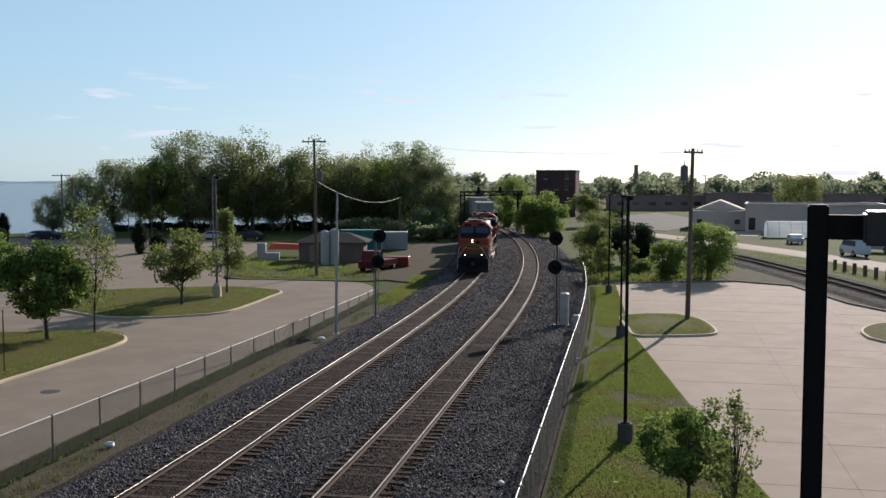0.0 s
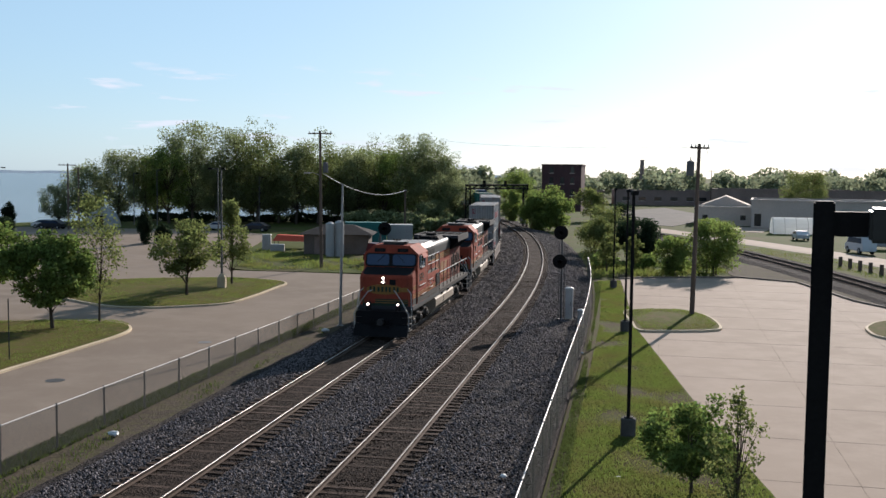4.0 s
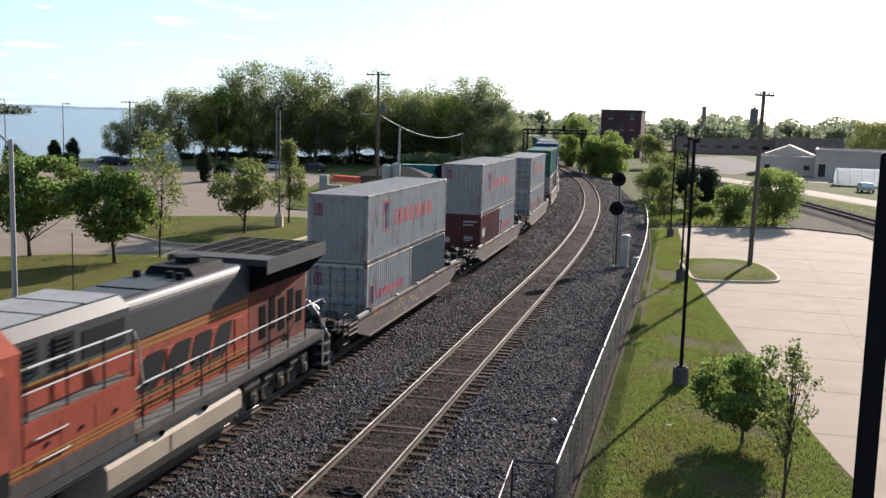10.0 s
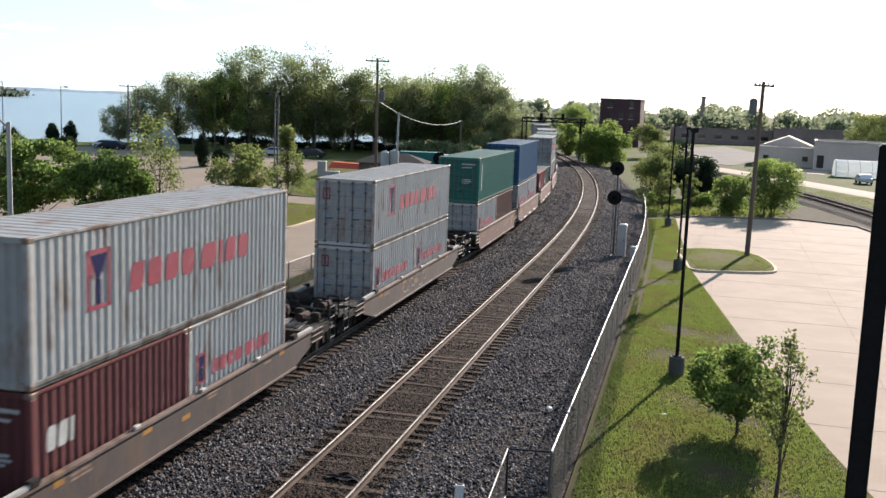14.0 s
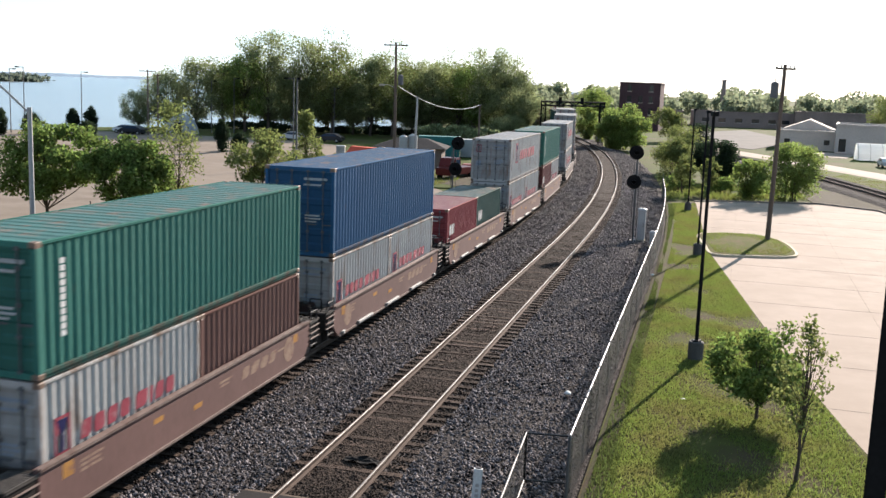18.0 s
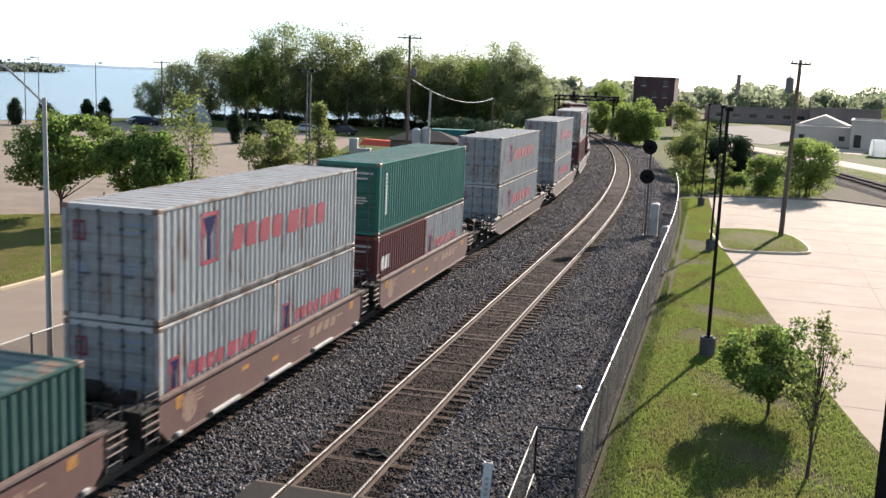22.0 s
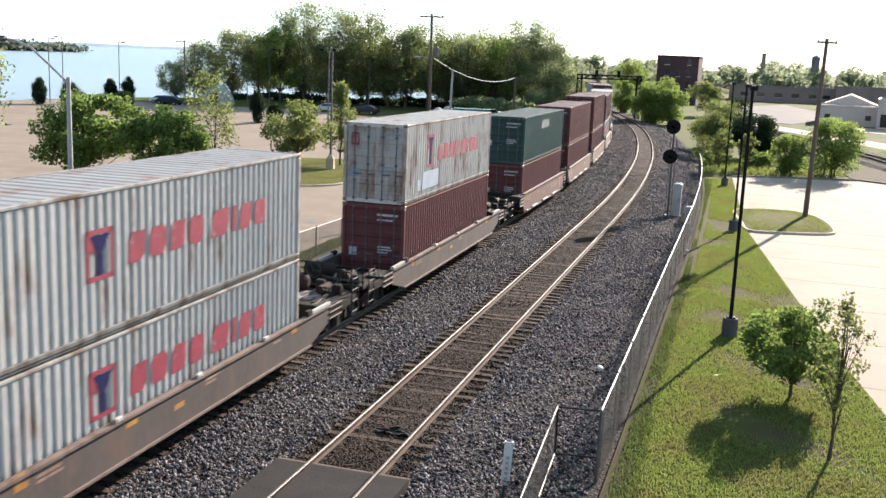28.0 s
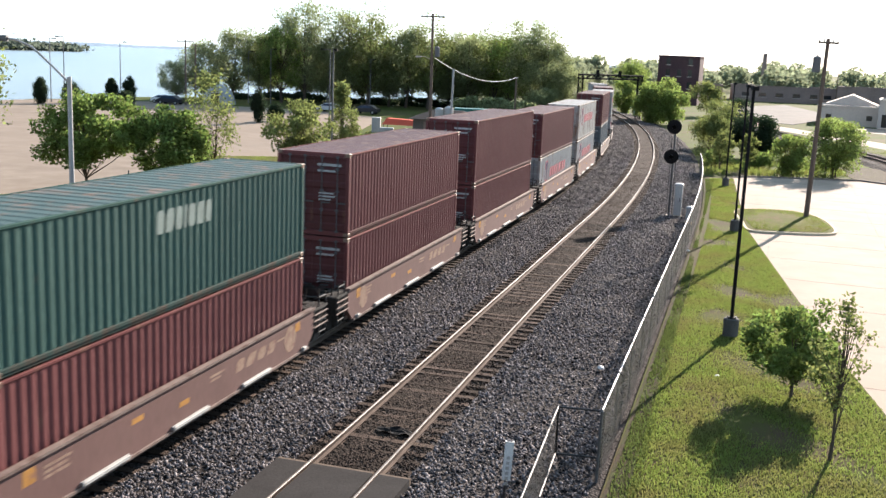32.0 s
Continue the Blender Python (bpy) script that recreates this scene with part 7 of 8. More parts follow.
def stones(name, count, o_range, s_range, size, mat, label, skip=()):
    octa = np.array([(1, 0, 0), (-1, 0, 0), (0, 1, 0), (0, -1, 0), (0, 0, 1), (0, 0, -1)], float)
    faces = np.array([(0, 2, 4), (2, 1, 4), (1, 3, 4), (3, 0, 4), (2, 0, 5), (1, 2, 5), (3, 1, 5), (0, 3, 5)])
    o = rng.uniform(*o_range, count)
    s = s_range[0] + (s_range[1] - s_range[0]) * rng.uniform(0, 1, count) ** 1.7
    keep = np.ones(count, bool)
    for a, b in skip:
        keep &= ~((o > a) & (o < b))
    o, s = o[keep], s[keep]
    z = np.maximum(np.interp(o, [p[0] for p in BED], [p[1] for p in BED]), np.where(np.minimum(abs(o), abs(o + SPACING)) < 1.2, -0.19, -9))
    xy = np.array([along(a, b)[:2] for a, b in zip(s, o)])
    n = len(o)
    base = np.stack([xy[:, 0], xy[:, 1], z + rng.uniform(-0.01, 0.02, n)], 1)
    r = size * rng.uniform(0.6, 1.4, (n, 1, 1)) * rng.uniform(0.6, 1.2, (n, 1, 3))
    t = rng.uniform(0, 2 * math.pi, n)
    rot = np.zeros((n, 3, 3))
    rot[:, 0, 0], rot[:, 0, 1], rot[:, 1, 0], rot[:, 1, 1], rot[:, 2, 2] = np.cos(t), -np.sin(t), np.sin(t), np.cos(t), 1
    k = rng.normal(0, 0.35, (n, 2))
    shp = octa[None] * r + rng.normal(0, size * 0.25, (n, 6, 3))
    shp[:, :, 2] += shp[:, :, 0] * k[:, :1] + shp[:, :, 1] * k[:, 1:]
    v = (np.einsum("nij,nkj->nki", rot, shp) + base[:, None]).reshape(-1, 3)
    f = (faces[None] + 6 * np.arange(n)[:, None, None]).reshape(-1, 3)
    me = bpy.data.meshes.new(name)
    me.vertices.add(len(v))
    me.vertices.foreach_set("co", v.ravel())
    me.loops.add(f.size)
    me.loops.foreach_set("vertex_index", f.ravel())
    me.polygons.add(len(f))
    me.polygons.foreach_set("loop_start", np.arange(0, f.size, 3))
    me.update(calc_edges=True)
    me.materials.append(mat)
    return tagged(new(name, me), label, "stones", kind="stuff")


STONES = bpy.data.materials.new("crushed stone")
STONES.use_nodes = True
st_n, st_l = STONES.node_tree.nodes, STONES.node_tree.links
st_geo, st_rng, st_hsv = st_n.new("ShaderNodeNewGeometry"), st_n.new("ShaderNodeMapRange"), st_n.new("ShaderNodeHueSaturation")
st_rng.inputs["To Min"].default_value, st_rng.inputs["To Max"].default_value = 0.12, 2.3
st_hsv.inputs["Color"].default_value = (0.086, 0.077, 0.078, 1)
st_l.new(st_geo.outputs["Random Per Island"], st_rng.inputs[0])
st_l.new(st_rng.outputs[0], st_hsv.inputs["Value"])
st_l.new(st_hsv.outputs[0], st_n["Principled BSDF"].inputs["Base Color"])
st_n["Principled BSDF"].inputs["Roughness"].default_value = 0.9
st_n["Principled BSDF"].inputs["Specular IOR Level"].default_value = 0.06
CRIB = material("oily crib stone", (0.033, 0.025, 0.0205), 0.9, 0, 0.5, 3, 25, 0.2)
RAILS_AT = [(a - 0.12, a + 0.12) for a in (-GAUGE / 2, GAUGE / 2, -SPACING - GAUGE / 2, -SPACING + GAUGE / 2)]
stones("ballast_stones", 135000, (-8.8, 4.9), (-18, 62), 0.045, STONES, "loose crushed grey ballast stones", RAILS_AT + [(-1.3, 1.3), (-SPACING - 1.3, -SPACING + 1.3)])
stones("far_stones", 26000, (-8.6, 4.7), (60, 135), 0.055, STONES, "crushed ballast stones along the curve", [(-1.3, 1.3), (-SPACING - 1.3, -SPACING + 1.3)])
stones("crib_stones", 34000, (-1.3, 1.3), (-12, 55), 0.032, CRIB, "small stones lying between the ties", RAILS_AT)
stones("crib_stones_left", 13000, (-SPACING - 1.3, -SPACING + 1.3), (-12, 50), 0.026, CRIB, "small dark stones lying between the ties", RAILS_AT)
# ---------------------------------------------------------------- poles, lamps, signals
def post_lamp(x, y, top, label, z=-0.61):
    ob = thing("lot_lamp", label, "street lamp", "black lamp posts on the strip", pose(x, y, z))
    bm = bmesh.new()
    bar(bm, (0, 0, -0.3), (0, 0, 0.62), 0.27, 0.27, 16)
    bar(bm, (0, 0, 0.62), (0, 0, 0.66), 0.27, 0.23, 16)
    part("pedestal", bm, material("dark painted concrete", (0.085, 0.08, 0.075), 0.8, 0, 0.3, 2, 20, 0.2), ob, "dark concrete pedestal")
    bm = bmesh.new()
    bar(bm, (0, 0, 0.66), (0, 0, top - z - 0.1), 0.068, 0.055, 10)
    box(bm, -0.14, 0.14, -0.14, 0.14, 0.66, 0.70)
    part("pole", bm, BLACK_PAINT, ob)
    for sx in (-1, 1):
        bm = bmesh.new()
        bar(bm, (sx * 0.11, -0.11, 0.69), (sx * 0.11, -0.11, 0.74), 0.02, sides=6)
        part("bolt", bm, GALV, ob)
    bm = bmesh.new()
    box(bm, -0.10, 0.10, -0.42, 0.06, top - z - 0.16, top - z)
    bmesh.ops.bevel(bm, geom=bm.edges[:], offset=0.02, segments=1, affect="EDGES")
    part("lamp_head", bm, BLACK_PAINT, ob)
    return ob


post_lamp(6.5, 35.3, 8.1, "tall black lamp post on a dark round pedestal")
post_lamp(10.6, 59.4, 7.8, "black lamp post on a pedestal by the kerb")
post_lamp(13.7, 82.6, 7.6, "black lamp post beside the scrub")

# square post lamp close to the viewer's bridge
ob = thing("parking_lamp", "black square steel lamp post with a box lantern", "street lamp", "", pose(2.62, 7.03, GROUND, 0, 0, -21))
bm = bmesh.new()
box(bm, -0.071, 0.071, -0.071, 0.071, -0.3, 9.14)
bmesh.ops.bevel(bm, geom=bm.edges[:], offset=0.012, segments=2, affect="EDGES")
part("pole", bm, BLACK_PAINT, ob)
bm = bmesh.new()
box(bm, 0.071, 0.30, -0.05, 0.05, 8.90, 9.07)
part("arm", bm, BLACK_PAINT, ob)
bm = bmesh.new()
box(bm, 0.29, 0.95, -0.22, 0.22, 8.87, 9.10)
bmesh.ops.bevel(bm, geom=bm.edges[:], offset=0.02, segments=2, affect="EDGES")
part("lantern", bm, material("dark bronze lantern paint", (0.04, 0.0384, 0.036), 0.45, 0.2, 0.2, 2, 20, 0), ob, "dark bronze box lantern")


def utility_pole(name, x, y, top, lean, label, transformer=None, lamp=None, arm=1.2, turn=0.0):
    ob = thing(name, label, "utility pole", "utility poles", pose(x, y, GROUND, lean[0], lean[1], turn))
    h = top - GROUND
    bm = bmesh.new()
    bar(bm, (0, 0, -0.5), (0, 0, h), 0.17, 0.11, 12)
    part("pole", bm, WOOD_POLE, ob)
    bm = bmesh.new()
    box(bm, -arm, arm, -0.16, -0.06, h - 0.32, h - 0.20)
    part("crossarm", bm, WOOD_POLE, ob)
    for sx in (-0.9, -0.45, 0.45, 0.9):
        bm = bmesh.new()
        bar(bm, (sx * arm, -0.11, h - 0.2), (sx * arm, -0.11, h - 0.02), 0.05, 0.03, 8)
        part("insulator", bm, GALV, ob)
    if transformer is not None:
        sx, dz = transformer
        bm = bmesh.new()
        bar(bm, (sx, 0, h - dz - 0.5), (sx, 0, h - dz + 0.4), 0.25, 0.25, 14)
        bar(bm, (sx, 0, h - dz + 0.4), (sx, 0, h - dz + 0.5), 0.25, 0.12, 14)
        t = part("transformer", bm, material("dull transformer paint", (0.11, 0.11, 0.112), 0.7, 0, 0.2, 2, 20, 0.05), ob, "grey can transformer")
        bm = bmesh.new()
        bar(bm, (sx, 0, h - dz + 0.5), (sx, 0, h - dz + 0.8), 0.03, 0.02, 6)
        part("bushing", bm, BLACK_PAINT, t)
    if lamp is not None:
        sx, dz = lamp
        bm = bmesh.new()
        tube(bm, [(0, 0, h - dz - 0.2), (sx * 0.7, 0, h - dz + 0.12), (sx, 0, h - dz + 0.1)], 0.03)
        a = part("lamp_arm", bm, GALV, ob)
        bm = bmesh.new()
        box(bm, min(sx, sx * 1.6), max(sx, sx * 1.6), -0.12, 0.12, h - dz, h - dz + 0.16)
        bmesh.ops.bevel(bm, geom=bm.edges[:], offset=0.05, segments=2, affect="EDGES")
        part("lamp_head", bm, GALV, a)
    return ob


utility_pole("utility_pole", 16.3, 66.6, 10.75, (0, 0.9), "tall weathered wooden pole with a transformer", transformer=(-0.55, 1.6), arm=0.65, turn=10)
utility_pole("utility_pole", -12.2, 97.6, 12.6, (0, -0.6), "tall brown wooden pole with crossarm and street light", transformer=(0.5, 3.5), lamp=(-1.0, 4.1), arm=1.15)
utility_pole("utility_pole", -59.3, 157.6, 9.6, (0, 0), "wooden pole with crossarm near the river", arm=1.4)
utility_pole("utility_pole", -58.0, 158.5, 9.0, (0, 0), "plain wooden pole near the river", arm=0.5)
utility_pole("utility_pole", -6.1, 144.9, 6.3, (0, 0), "short dark wooden pole beside the yard", arm=0.2)
utility_pole("utility_pole", 78, 300, 10.5, (0, 0), "distant wooden pole with crossarm", arm=1.2)

WIRE = material("aluminium cable", (0.272, 0.28, 0.288), 0.5, 0.4, 0.1, 2, 20, 0)


def cable(a, b, sag, r, label):
    bm = bmesh.new()
    a, b = Vector(a), Vector(b)
    pts = []
    for k in range(17):
        t = k / 16
        p = a.lerp(b, t)
        p.z -= 4 * sag * t * (1 - t)
        pts.append(p)
    tube(bm, pts, r, 5)
    bmesh.ops.remove_doubles(bm, verts=bm.verts[:], dist=r * 0.3)
    tagged(new("cable", mesh_of("cable", bm, WIRE)), label, "cable", "overhead cables")


cable((-12.0, 97.4, 8.5), (-6.13, 144.9, 6.2), 1.25, 0.035, "sagging pale cable between two poles")
cable((16.3, 66.3, 10.5), (-6, 176, 15), 0.6, 0.012, "thin high cable from the tall pole")
cable((16.9, 66.3, 10.4), (78, 300, 10.4), 1.0, 0.012, "thin cable to a distant pole")


def street_lamp(x, y, top, arms, label, z=-0.655, r=0.07, head=0.5):
    ob = thing("car_park_lamp", label, "street lamp", "car park lamps", pose(x, y, z))
    h = top - z
    bm = bmesh.new()
    bar(bm, (0, 0, -0.3), (0, 0, h), r * 1.3, r * 0.8, 10)
    part("pole", bm, GALV_POST, ob)
    for sx in arms:
        bm = bmesh.new()
        box(bm, min(0, sx), max(0, sx), -0.04, 0.04, h - 0.1, h - 0.02)
        arm = part("arm", bm, GALV_POST, ob)
        bm = bmesh.new()
        box(bm, min(sx, sx + math.copysign(head, sx)), max(sx, sx + math.copysign(head, sx)), -0.16, 0.16, h - 0.14, h + 0.04)
        part("lamp_head", bm, BLACK_PAINT, arm)
    return ob


for x, y, top, arms in ((-50.1, 174.0, 8.8, (0.5,)), (-41.6, 181, 9.3, (-0.6,)), (-40.6, 181, 9.0, (0.3,)), (-33.2, 178, 7.7, (0.4,)), (-53.8, 173, 8.2, (0.4,)), (-71.4, 160.4, 8.9, (0.6,)), (-73.9, 146.2, 9.3, (-0.7,)), (-77.5, 149, 9.0, (0.5,))):
    street_lamp(x, y, top, arms, "tall grey car park lamp with a flat head")
street_lamp(-24.4, 107.3, 8.94, (-0.55,), "tall grey lamp with a flat head on the car park")
ob = street_lamp(-17.62, 78.62, 8.86, (0.05,), "tall grey lamp on a tan concrete pedestal in the grass", z=-0.45, head=0.25)
bm = bmesh.new()
loft(bm, [[(s * 0.30 * a, s * 0.30 * b, z) for a, b in ((-1, -1), (1, -1), (1, 1), (-1, 1))] for s, z in ((1, -0.2), (1, 0.8), (0.42, 1.1))])
part("pedestal", bm, KERB, ob, "tan concrete pedestal")
# a thin stake on the island
ob = thing("stake", "thin dark stake standing on the grass", "stake", "", pose(-20.9, 47.7, -0.5))
bm = bmesh.new()
bar(bm, (0, 0, -0.2), (0, 0, 2.95), 0.03, 0.03, 8)
part("shaft", bm, STEEL_DARK, ob)
# plain grey pole by the fence
ob = thing("grey_pole", "tall grey steel pole beside the fence", "pole", "", pose(-6.45, 60.9, GROUND))
bm = bmesh.new()
bar(bm, (0, 0, -0.3), (0.12, 0, 8.65), 0.10, 0.06, 12)
part("pole", bm, GALV, ob)
bm = bmesh.new()
box(bm, -0.18, 0.18, -0.18, 0.18, -0.02, 0.06)
part("base_plate", bm, GALV, ob)
# roadside lamp with a long arm
ob = thing("road_lamp", "grey steel road lamp with a long rising arm", "street lamp", "", pose(-14.3, 28.6, GROUND))
bm = bmesh.new()
bar(bm, (0, 0, -0.3), (0, 0, 8.28), 0.10, 0.065, 12)
part("pole", bm, GALV, ob)
bm = bmesh.new()
tube(bm, [(0, 0, 8.1), (-0.55, -0.1, 8.65), (-1.05, -0.15, 9.1), (-1.5, -0.2, 9.28), (-1.75, -0.2, 9.3)], 0.035, 8)
part("arm", bm, GALV, ob)
bm = bmesh.new()
box(bm, -2.45, -1.7, -0.33, -0.07, 9.22, 9.40)
bmesh.ops.bevel(bm, geom=bm.edges[:], offset=0.06, segments=2, affect="EDGES")
part("lamp_head", bm, GALV_POST, ob)
ob = thing("brown_pole", "brown steel pole with a flat lamp head by the road", "street lamp", "", pose(-22.6, 38.0, GROUND))
bm = bmesh.new()
bar(bm, (0, 0, -0.3), (0, 0, 9.1), 0.09, 0.07, 10)
box(bm, -0.5, 0.1, -0.12, 0.12, 9.05, 9.2)
part("pole", bm, material("brown pole paint", (0.08, 0.052, 0.04), 0.7, 0, 0.2, 2, 20, 0.05), ob)


def disc_signal(x, y, base, discs, label, arm=0.0):
    """A mast with round black target signals facing along the track."""
    ob = thing("railway_signal", label, "railway signal", "trackside signals", pose(x, y, base, 0, 0, -8))
    top = max(z for z, _ in discs) - base
    bm = bmesh.new()
    bar(bm, (0, 0.1, -0.4), (0, 0.1, top), 0.065, 0.06, 10)
    box(bm, -0.2, 0.2, -0.1, 0.3, -0.3, 0.1)
    part("mast", bm, GALV_POST, ob)
    bm = bmesh.new()
    for sx in (-0.17, 0.17):
        tube(bm, [(sx, 0.28, 0), (sx, 0.28, top - 0.6)], 0.018)
    for k in range(int((top - 0.8) / 0.32)):
        tube(bm, [(-0.17, 0.28, 0.3 + 0.32 * k), (0.17, 0.28, 0.3 + 0.32 * k)], 0.013)
    part("ladder", bm, GALV_POST, ob)
    for z, dx in discs:
        bm = bmesh.new()
        bar(bm, (dx, -0.10, z - base), (dx, -0.07, z - base), 0.44, 0.44, 28)
        d = part("target_disc", bm, BLACK_PAINT, ob, "round black signal target")
        bm = bmesh.new()
        bar(bm, (dx, -0.07, z - base), (dx, 0.22, z - base), 0.17, 0.15, 14)
        part("lamp_housing", bm, BLACK_PAINT, d)
        bm = bmesh.new()
        bar(bm, (dx, -0.42, z - base), (dx, -0.10, z - base), 0.13, 0.13, 14, False)
        part("hood", bm, BLACK_PAINT, d)
        bm = bmesh.new()
        tube(bm, [(0, 0.1, z - base - 0.5), (dx, 0.12, z - base - 0.1)], 0.03)
        part("bracket", bm, GALV_POST, d)
    return ob


disc_signal(-4.45, 66.8, -0.5, [(4.95, 0.32), (3.25, 0.2)], "two black disc signals on a grey mast near the road")
disc_signal(7.15, 62.6, -0.45, [(5.05, -0.08), (3.25, -0.13)], "two black disc signals on a grey mast by the fence")
CASE = material("silver case paint", (0.36, 0.36, 0.352), 0.5, 0.3, 0.2, 1.5, 20, 0.05, stain=(0.25, 0.2, 0.16), stain_at=0.64)


def relay_case(x, y, z, w, d, h, label):
    ob = thing("relay_case", label, "cabinet", "trackside cases", pose(x, y, z, 0, 0, -10))
    bm = bmesh.new()
    box(bm, -w / 2, w / 2, -d / 2, d / 2, 0.12, h)
    bmesh.ops.bevel(bm, geom=bm.edges[:], offset=0.015, segments=1, affect="EDGES")
    part("body", bm, CASE, ob)
    bm = bmesh.new()
    loft(bm, [[(w * c * a, d * c * b, z) for a, b in ((-1, -1), (1, -1), (1, 1), (-1, 1))] for c, z in ((0.6, h), (0.6, h + 0.05), (0.5, h + 0.12), (0.28, h + 0.16))])
    part("lid", bm, CASE, ob)
    bm = bmesh.new()
    box(bm, -w / 2 - 0.05, w / 2 + 0.05, -d / 2 - 0.05, d / 2 + 0.05, -0.4, 0.12)
    part("plinth", bm, KERB, ob)
    bm = bmesh.new()
    box(bm, w / 2 - 0.14, w / 2 - 0.11, -d / 2 - 0.05, -d / 2, h * 0.5, h * 0.62)
    part("handle", bm, STEEL_DARK, ob)


relay_case(7.75, 63.4, -0.55, 0.46, 0.42, 1.95, "tall silver relay case on a concrete plinth by the signal")
relay_case(8.2, 61.2, -0.6, 0.35, 0.35, 0.9, "small silver case on a plinth by the fence")
relay_case(14.2, 188, -0.6, 1.2, 0.8, 1.9, "silver relay case near the signal bridge")

# whistle marker post and near clutter
ob = thing("marker_post", "short white flanged marker on a dark steel post", "marker post", "", pose(-0.60, 18.95, -0.12, 1.5, 3, 5))
bm = bmesh.new()
box(bm, -0.085, 0.085, 0, 0.016, 0.5, 1.32)
box(bm, -0.085, -0.06, 0.016, 0.085, 0.5, 1.32)
box(bm, 0.06, 0.085, 0.016, 0.085, 0.5, 1.32)
part("plate", bm, MARK_WHITE, ob)
bm = bmesh.new()
bar(bm, (0, 0.05, -0.3), (0, 0.05, 1.25), 0.03, 0.03, 8)
part("post", bm, STEEL_DARK, ob)
bm = bmesh.new()
for k in range(6):
    box(bm, -0.035, 0.035, -0.004, 0.0, 0.95 - 0.11 * k, 1.02 - 0.11 * k)
part("faint_marking", bm, GALV, ob, "faint grey upright marking")

# crossing panels on both tracks
PANEL = material("worn crossing panel", (0.026, 0.0235, 0.0225), 0.95, 0, 0.3, 1.2, 25, 0.2)
for off, name in ((0.0, "crossing_right"),):
    cr = tagged(new(name), "worn dark rubber crossing panels between the rails", "level crossing", kind="structure")
    for o0, o1 in ((off - 1.5, off - GAUGE / 2 - 0.05), (off - GAUGE / 2 + 0.09, off + GAUGE / 2 - 0.09), (off + GAUGE / 2 + 0.05, off + 1.5)):
        bm = bmesh.new()
        sweep(bm, [-30, -18.8, -11.9], [(o0, -0.2), (o1, -0.2), (o1, -0.018), (o0, -0.018)])
        part("panel", bm, PANEL, cr)
        bm = bmesh.new()
        sweep(bm, [-11.9, -11.8], [(o0, -0.22), (o1, -0.22), (o1, -0.03), (o0, -0.03)])
        part("end_timber", bm, material("bleached timber", (0.10, 0.075, 0.058), 0.9, 0, 0.3, 3, 40, 0.3), cr, "bleached end timber")

# scraps of litter
LITTER = material("white plastic scrap", (0.56, 0.56, 0.544), 0.5, 0, 0.1, 4, 30, 0)
for k, (x, y, z, s) in enumerate(((-11.55, 34.6, -0.62, 0.16), (-7.0, 57.8, -0.55, 0.18), (1.75, 29.6, -0.42, 0.09), (5.3, 30.3, -0.6, 0.055), (1.9, 31.5, -0.5, 0.06), (7.0, 51.5, -0.55, 0.07))):
    bm = bmesh.new()
    bmesh.ops.create_icosphere(bm, subdivisions=2, radius=s)
    for v in bm.verts:
        v.co = Vector((v.co.x * 1.3, v.co.y, v.co.z * 0.6)) * (1 + 0.5 * noise.noise(v.co * 9 + Vector((k, 0, 0))))
    ob = tagged(new("litter", mesh_of("litter", bm, LITTER)), "crumpled scrap of white plastic lying on the ground", "litter", "scraps of litter")
    ob.matrix_basis = pose(x, y, z + s * 0.4)
# rail joint bond: a dark rag between the rails
bm = bmesh.new()
bmesh.ops.create_grid(bm, x_segments=10, y_segments=6, size=0.5)
for v in bm.verts:
    v.co = Vector((v.co.x * 0.9, v.co.y * 0.36, 0.05 + 0.09 * noise.noise(v.co * 3.0)))
ob = tagged(new("rag", mesh_of("rag", bm, BLACK_PAINT)), "crumpled dark sheet lying between the rails", "debris")
ob.matrix_basis = pose(-3.35, 22.4, -0.17, 0, 0, -12)
# ---------------------------------------------------------------- signal bridge and buildings
BRIDGE_STEEL = material("black bridge steel", (0.014, 0.013, 0.0125), 0.95, 0, 0.3, 1, 10, 0.1)
ob = thing("signal_bridge", "dark steel truss signal bridge spanning the tracks", "signal bridge")
for x, y in ((3.3, 164.0), (13.4, 174.5)):
    bm = bmesh.new()
    for dx in (-0.35, 0.35):
        for dy in (-0.35, 0.35):
            box(bm, x + dx - 0.10, x + dx + 0.10, y + dy - 0.10, y + dy + 0.10, -0.7, 6.9)
    for k in range(6):
        z = -0.5 + 1.15 * k
        bar(bm, (x - 0.35, y - 0.35, z), (x + 0.35, y - 0.35, z + 1.1), 0.05, sides=4)
        bar(bm, (x + 0.35, y + 0.35, z), (x - 0.35, y + 0.35, z + 1.1), 0.05, sides=4)
    part("tower", bm, BRIDGE_STEEL, ob)
bm = bmesh.new()
a, b = Vector((2.9, 163.6, 0)), Vector((13.9, 175.0, 0))
for z in (6.25, 6.85):
    for off in (-0.4, 0.4):
        bar(bm, a + Vector((0, off, z)), b + Vector((0, off, z)), 0.13, sides=6)
for k in range(10):
    p, q = a.lerp(b, k / 10), a.lerp(b, (k + 1) / 10)
    for off in (-0.4, 0.4):
        bar(bm, p + Vector((0, off, 6.25 if k % 2 else 6.85)), q + Vector((0, off, 6.85 if k % 2 else 6.25)), 0.07, sides=4)
part("truss", bm, BRIDGE_STEEL, ob)
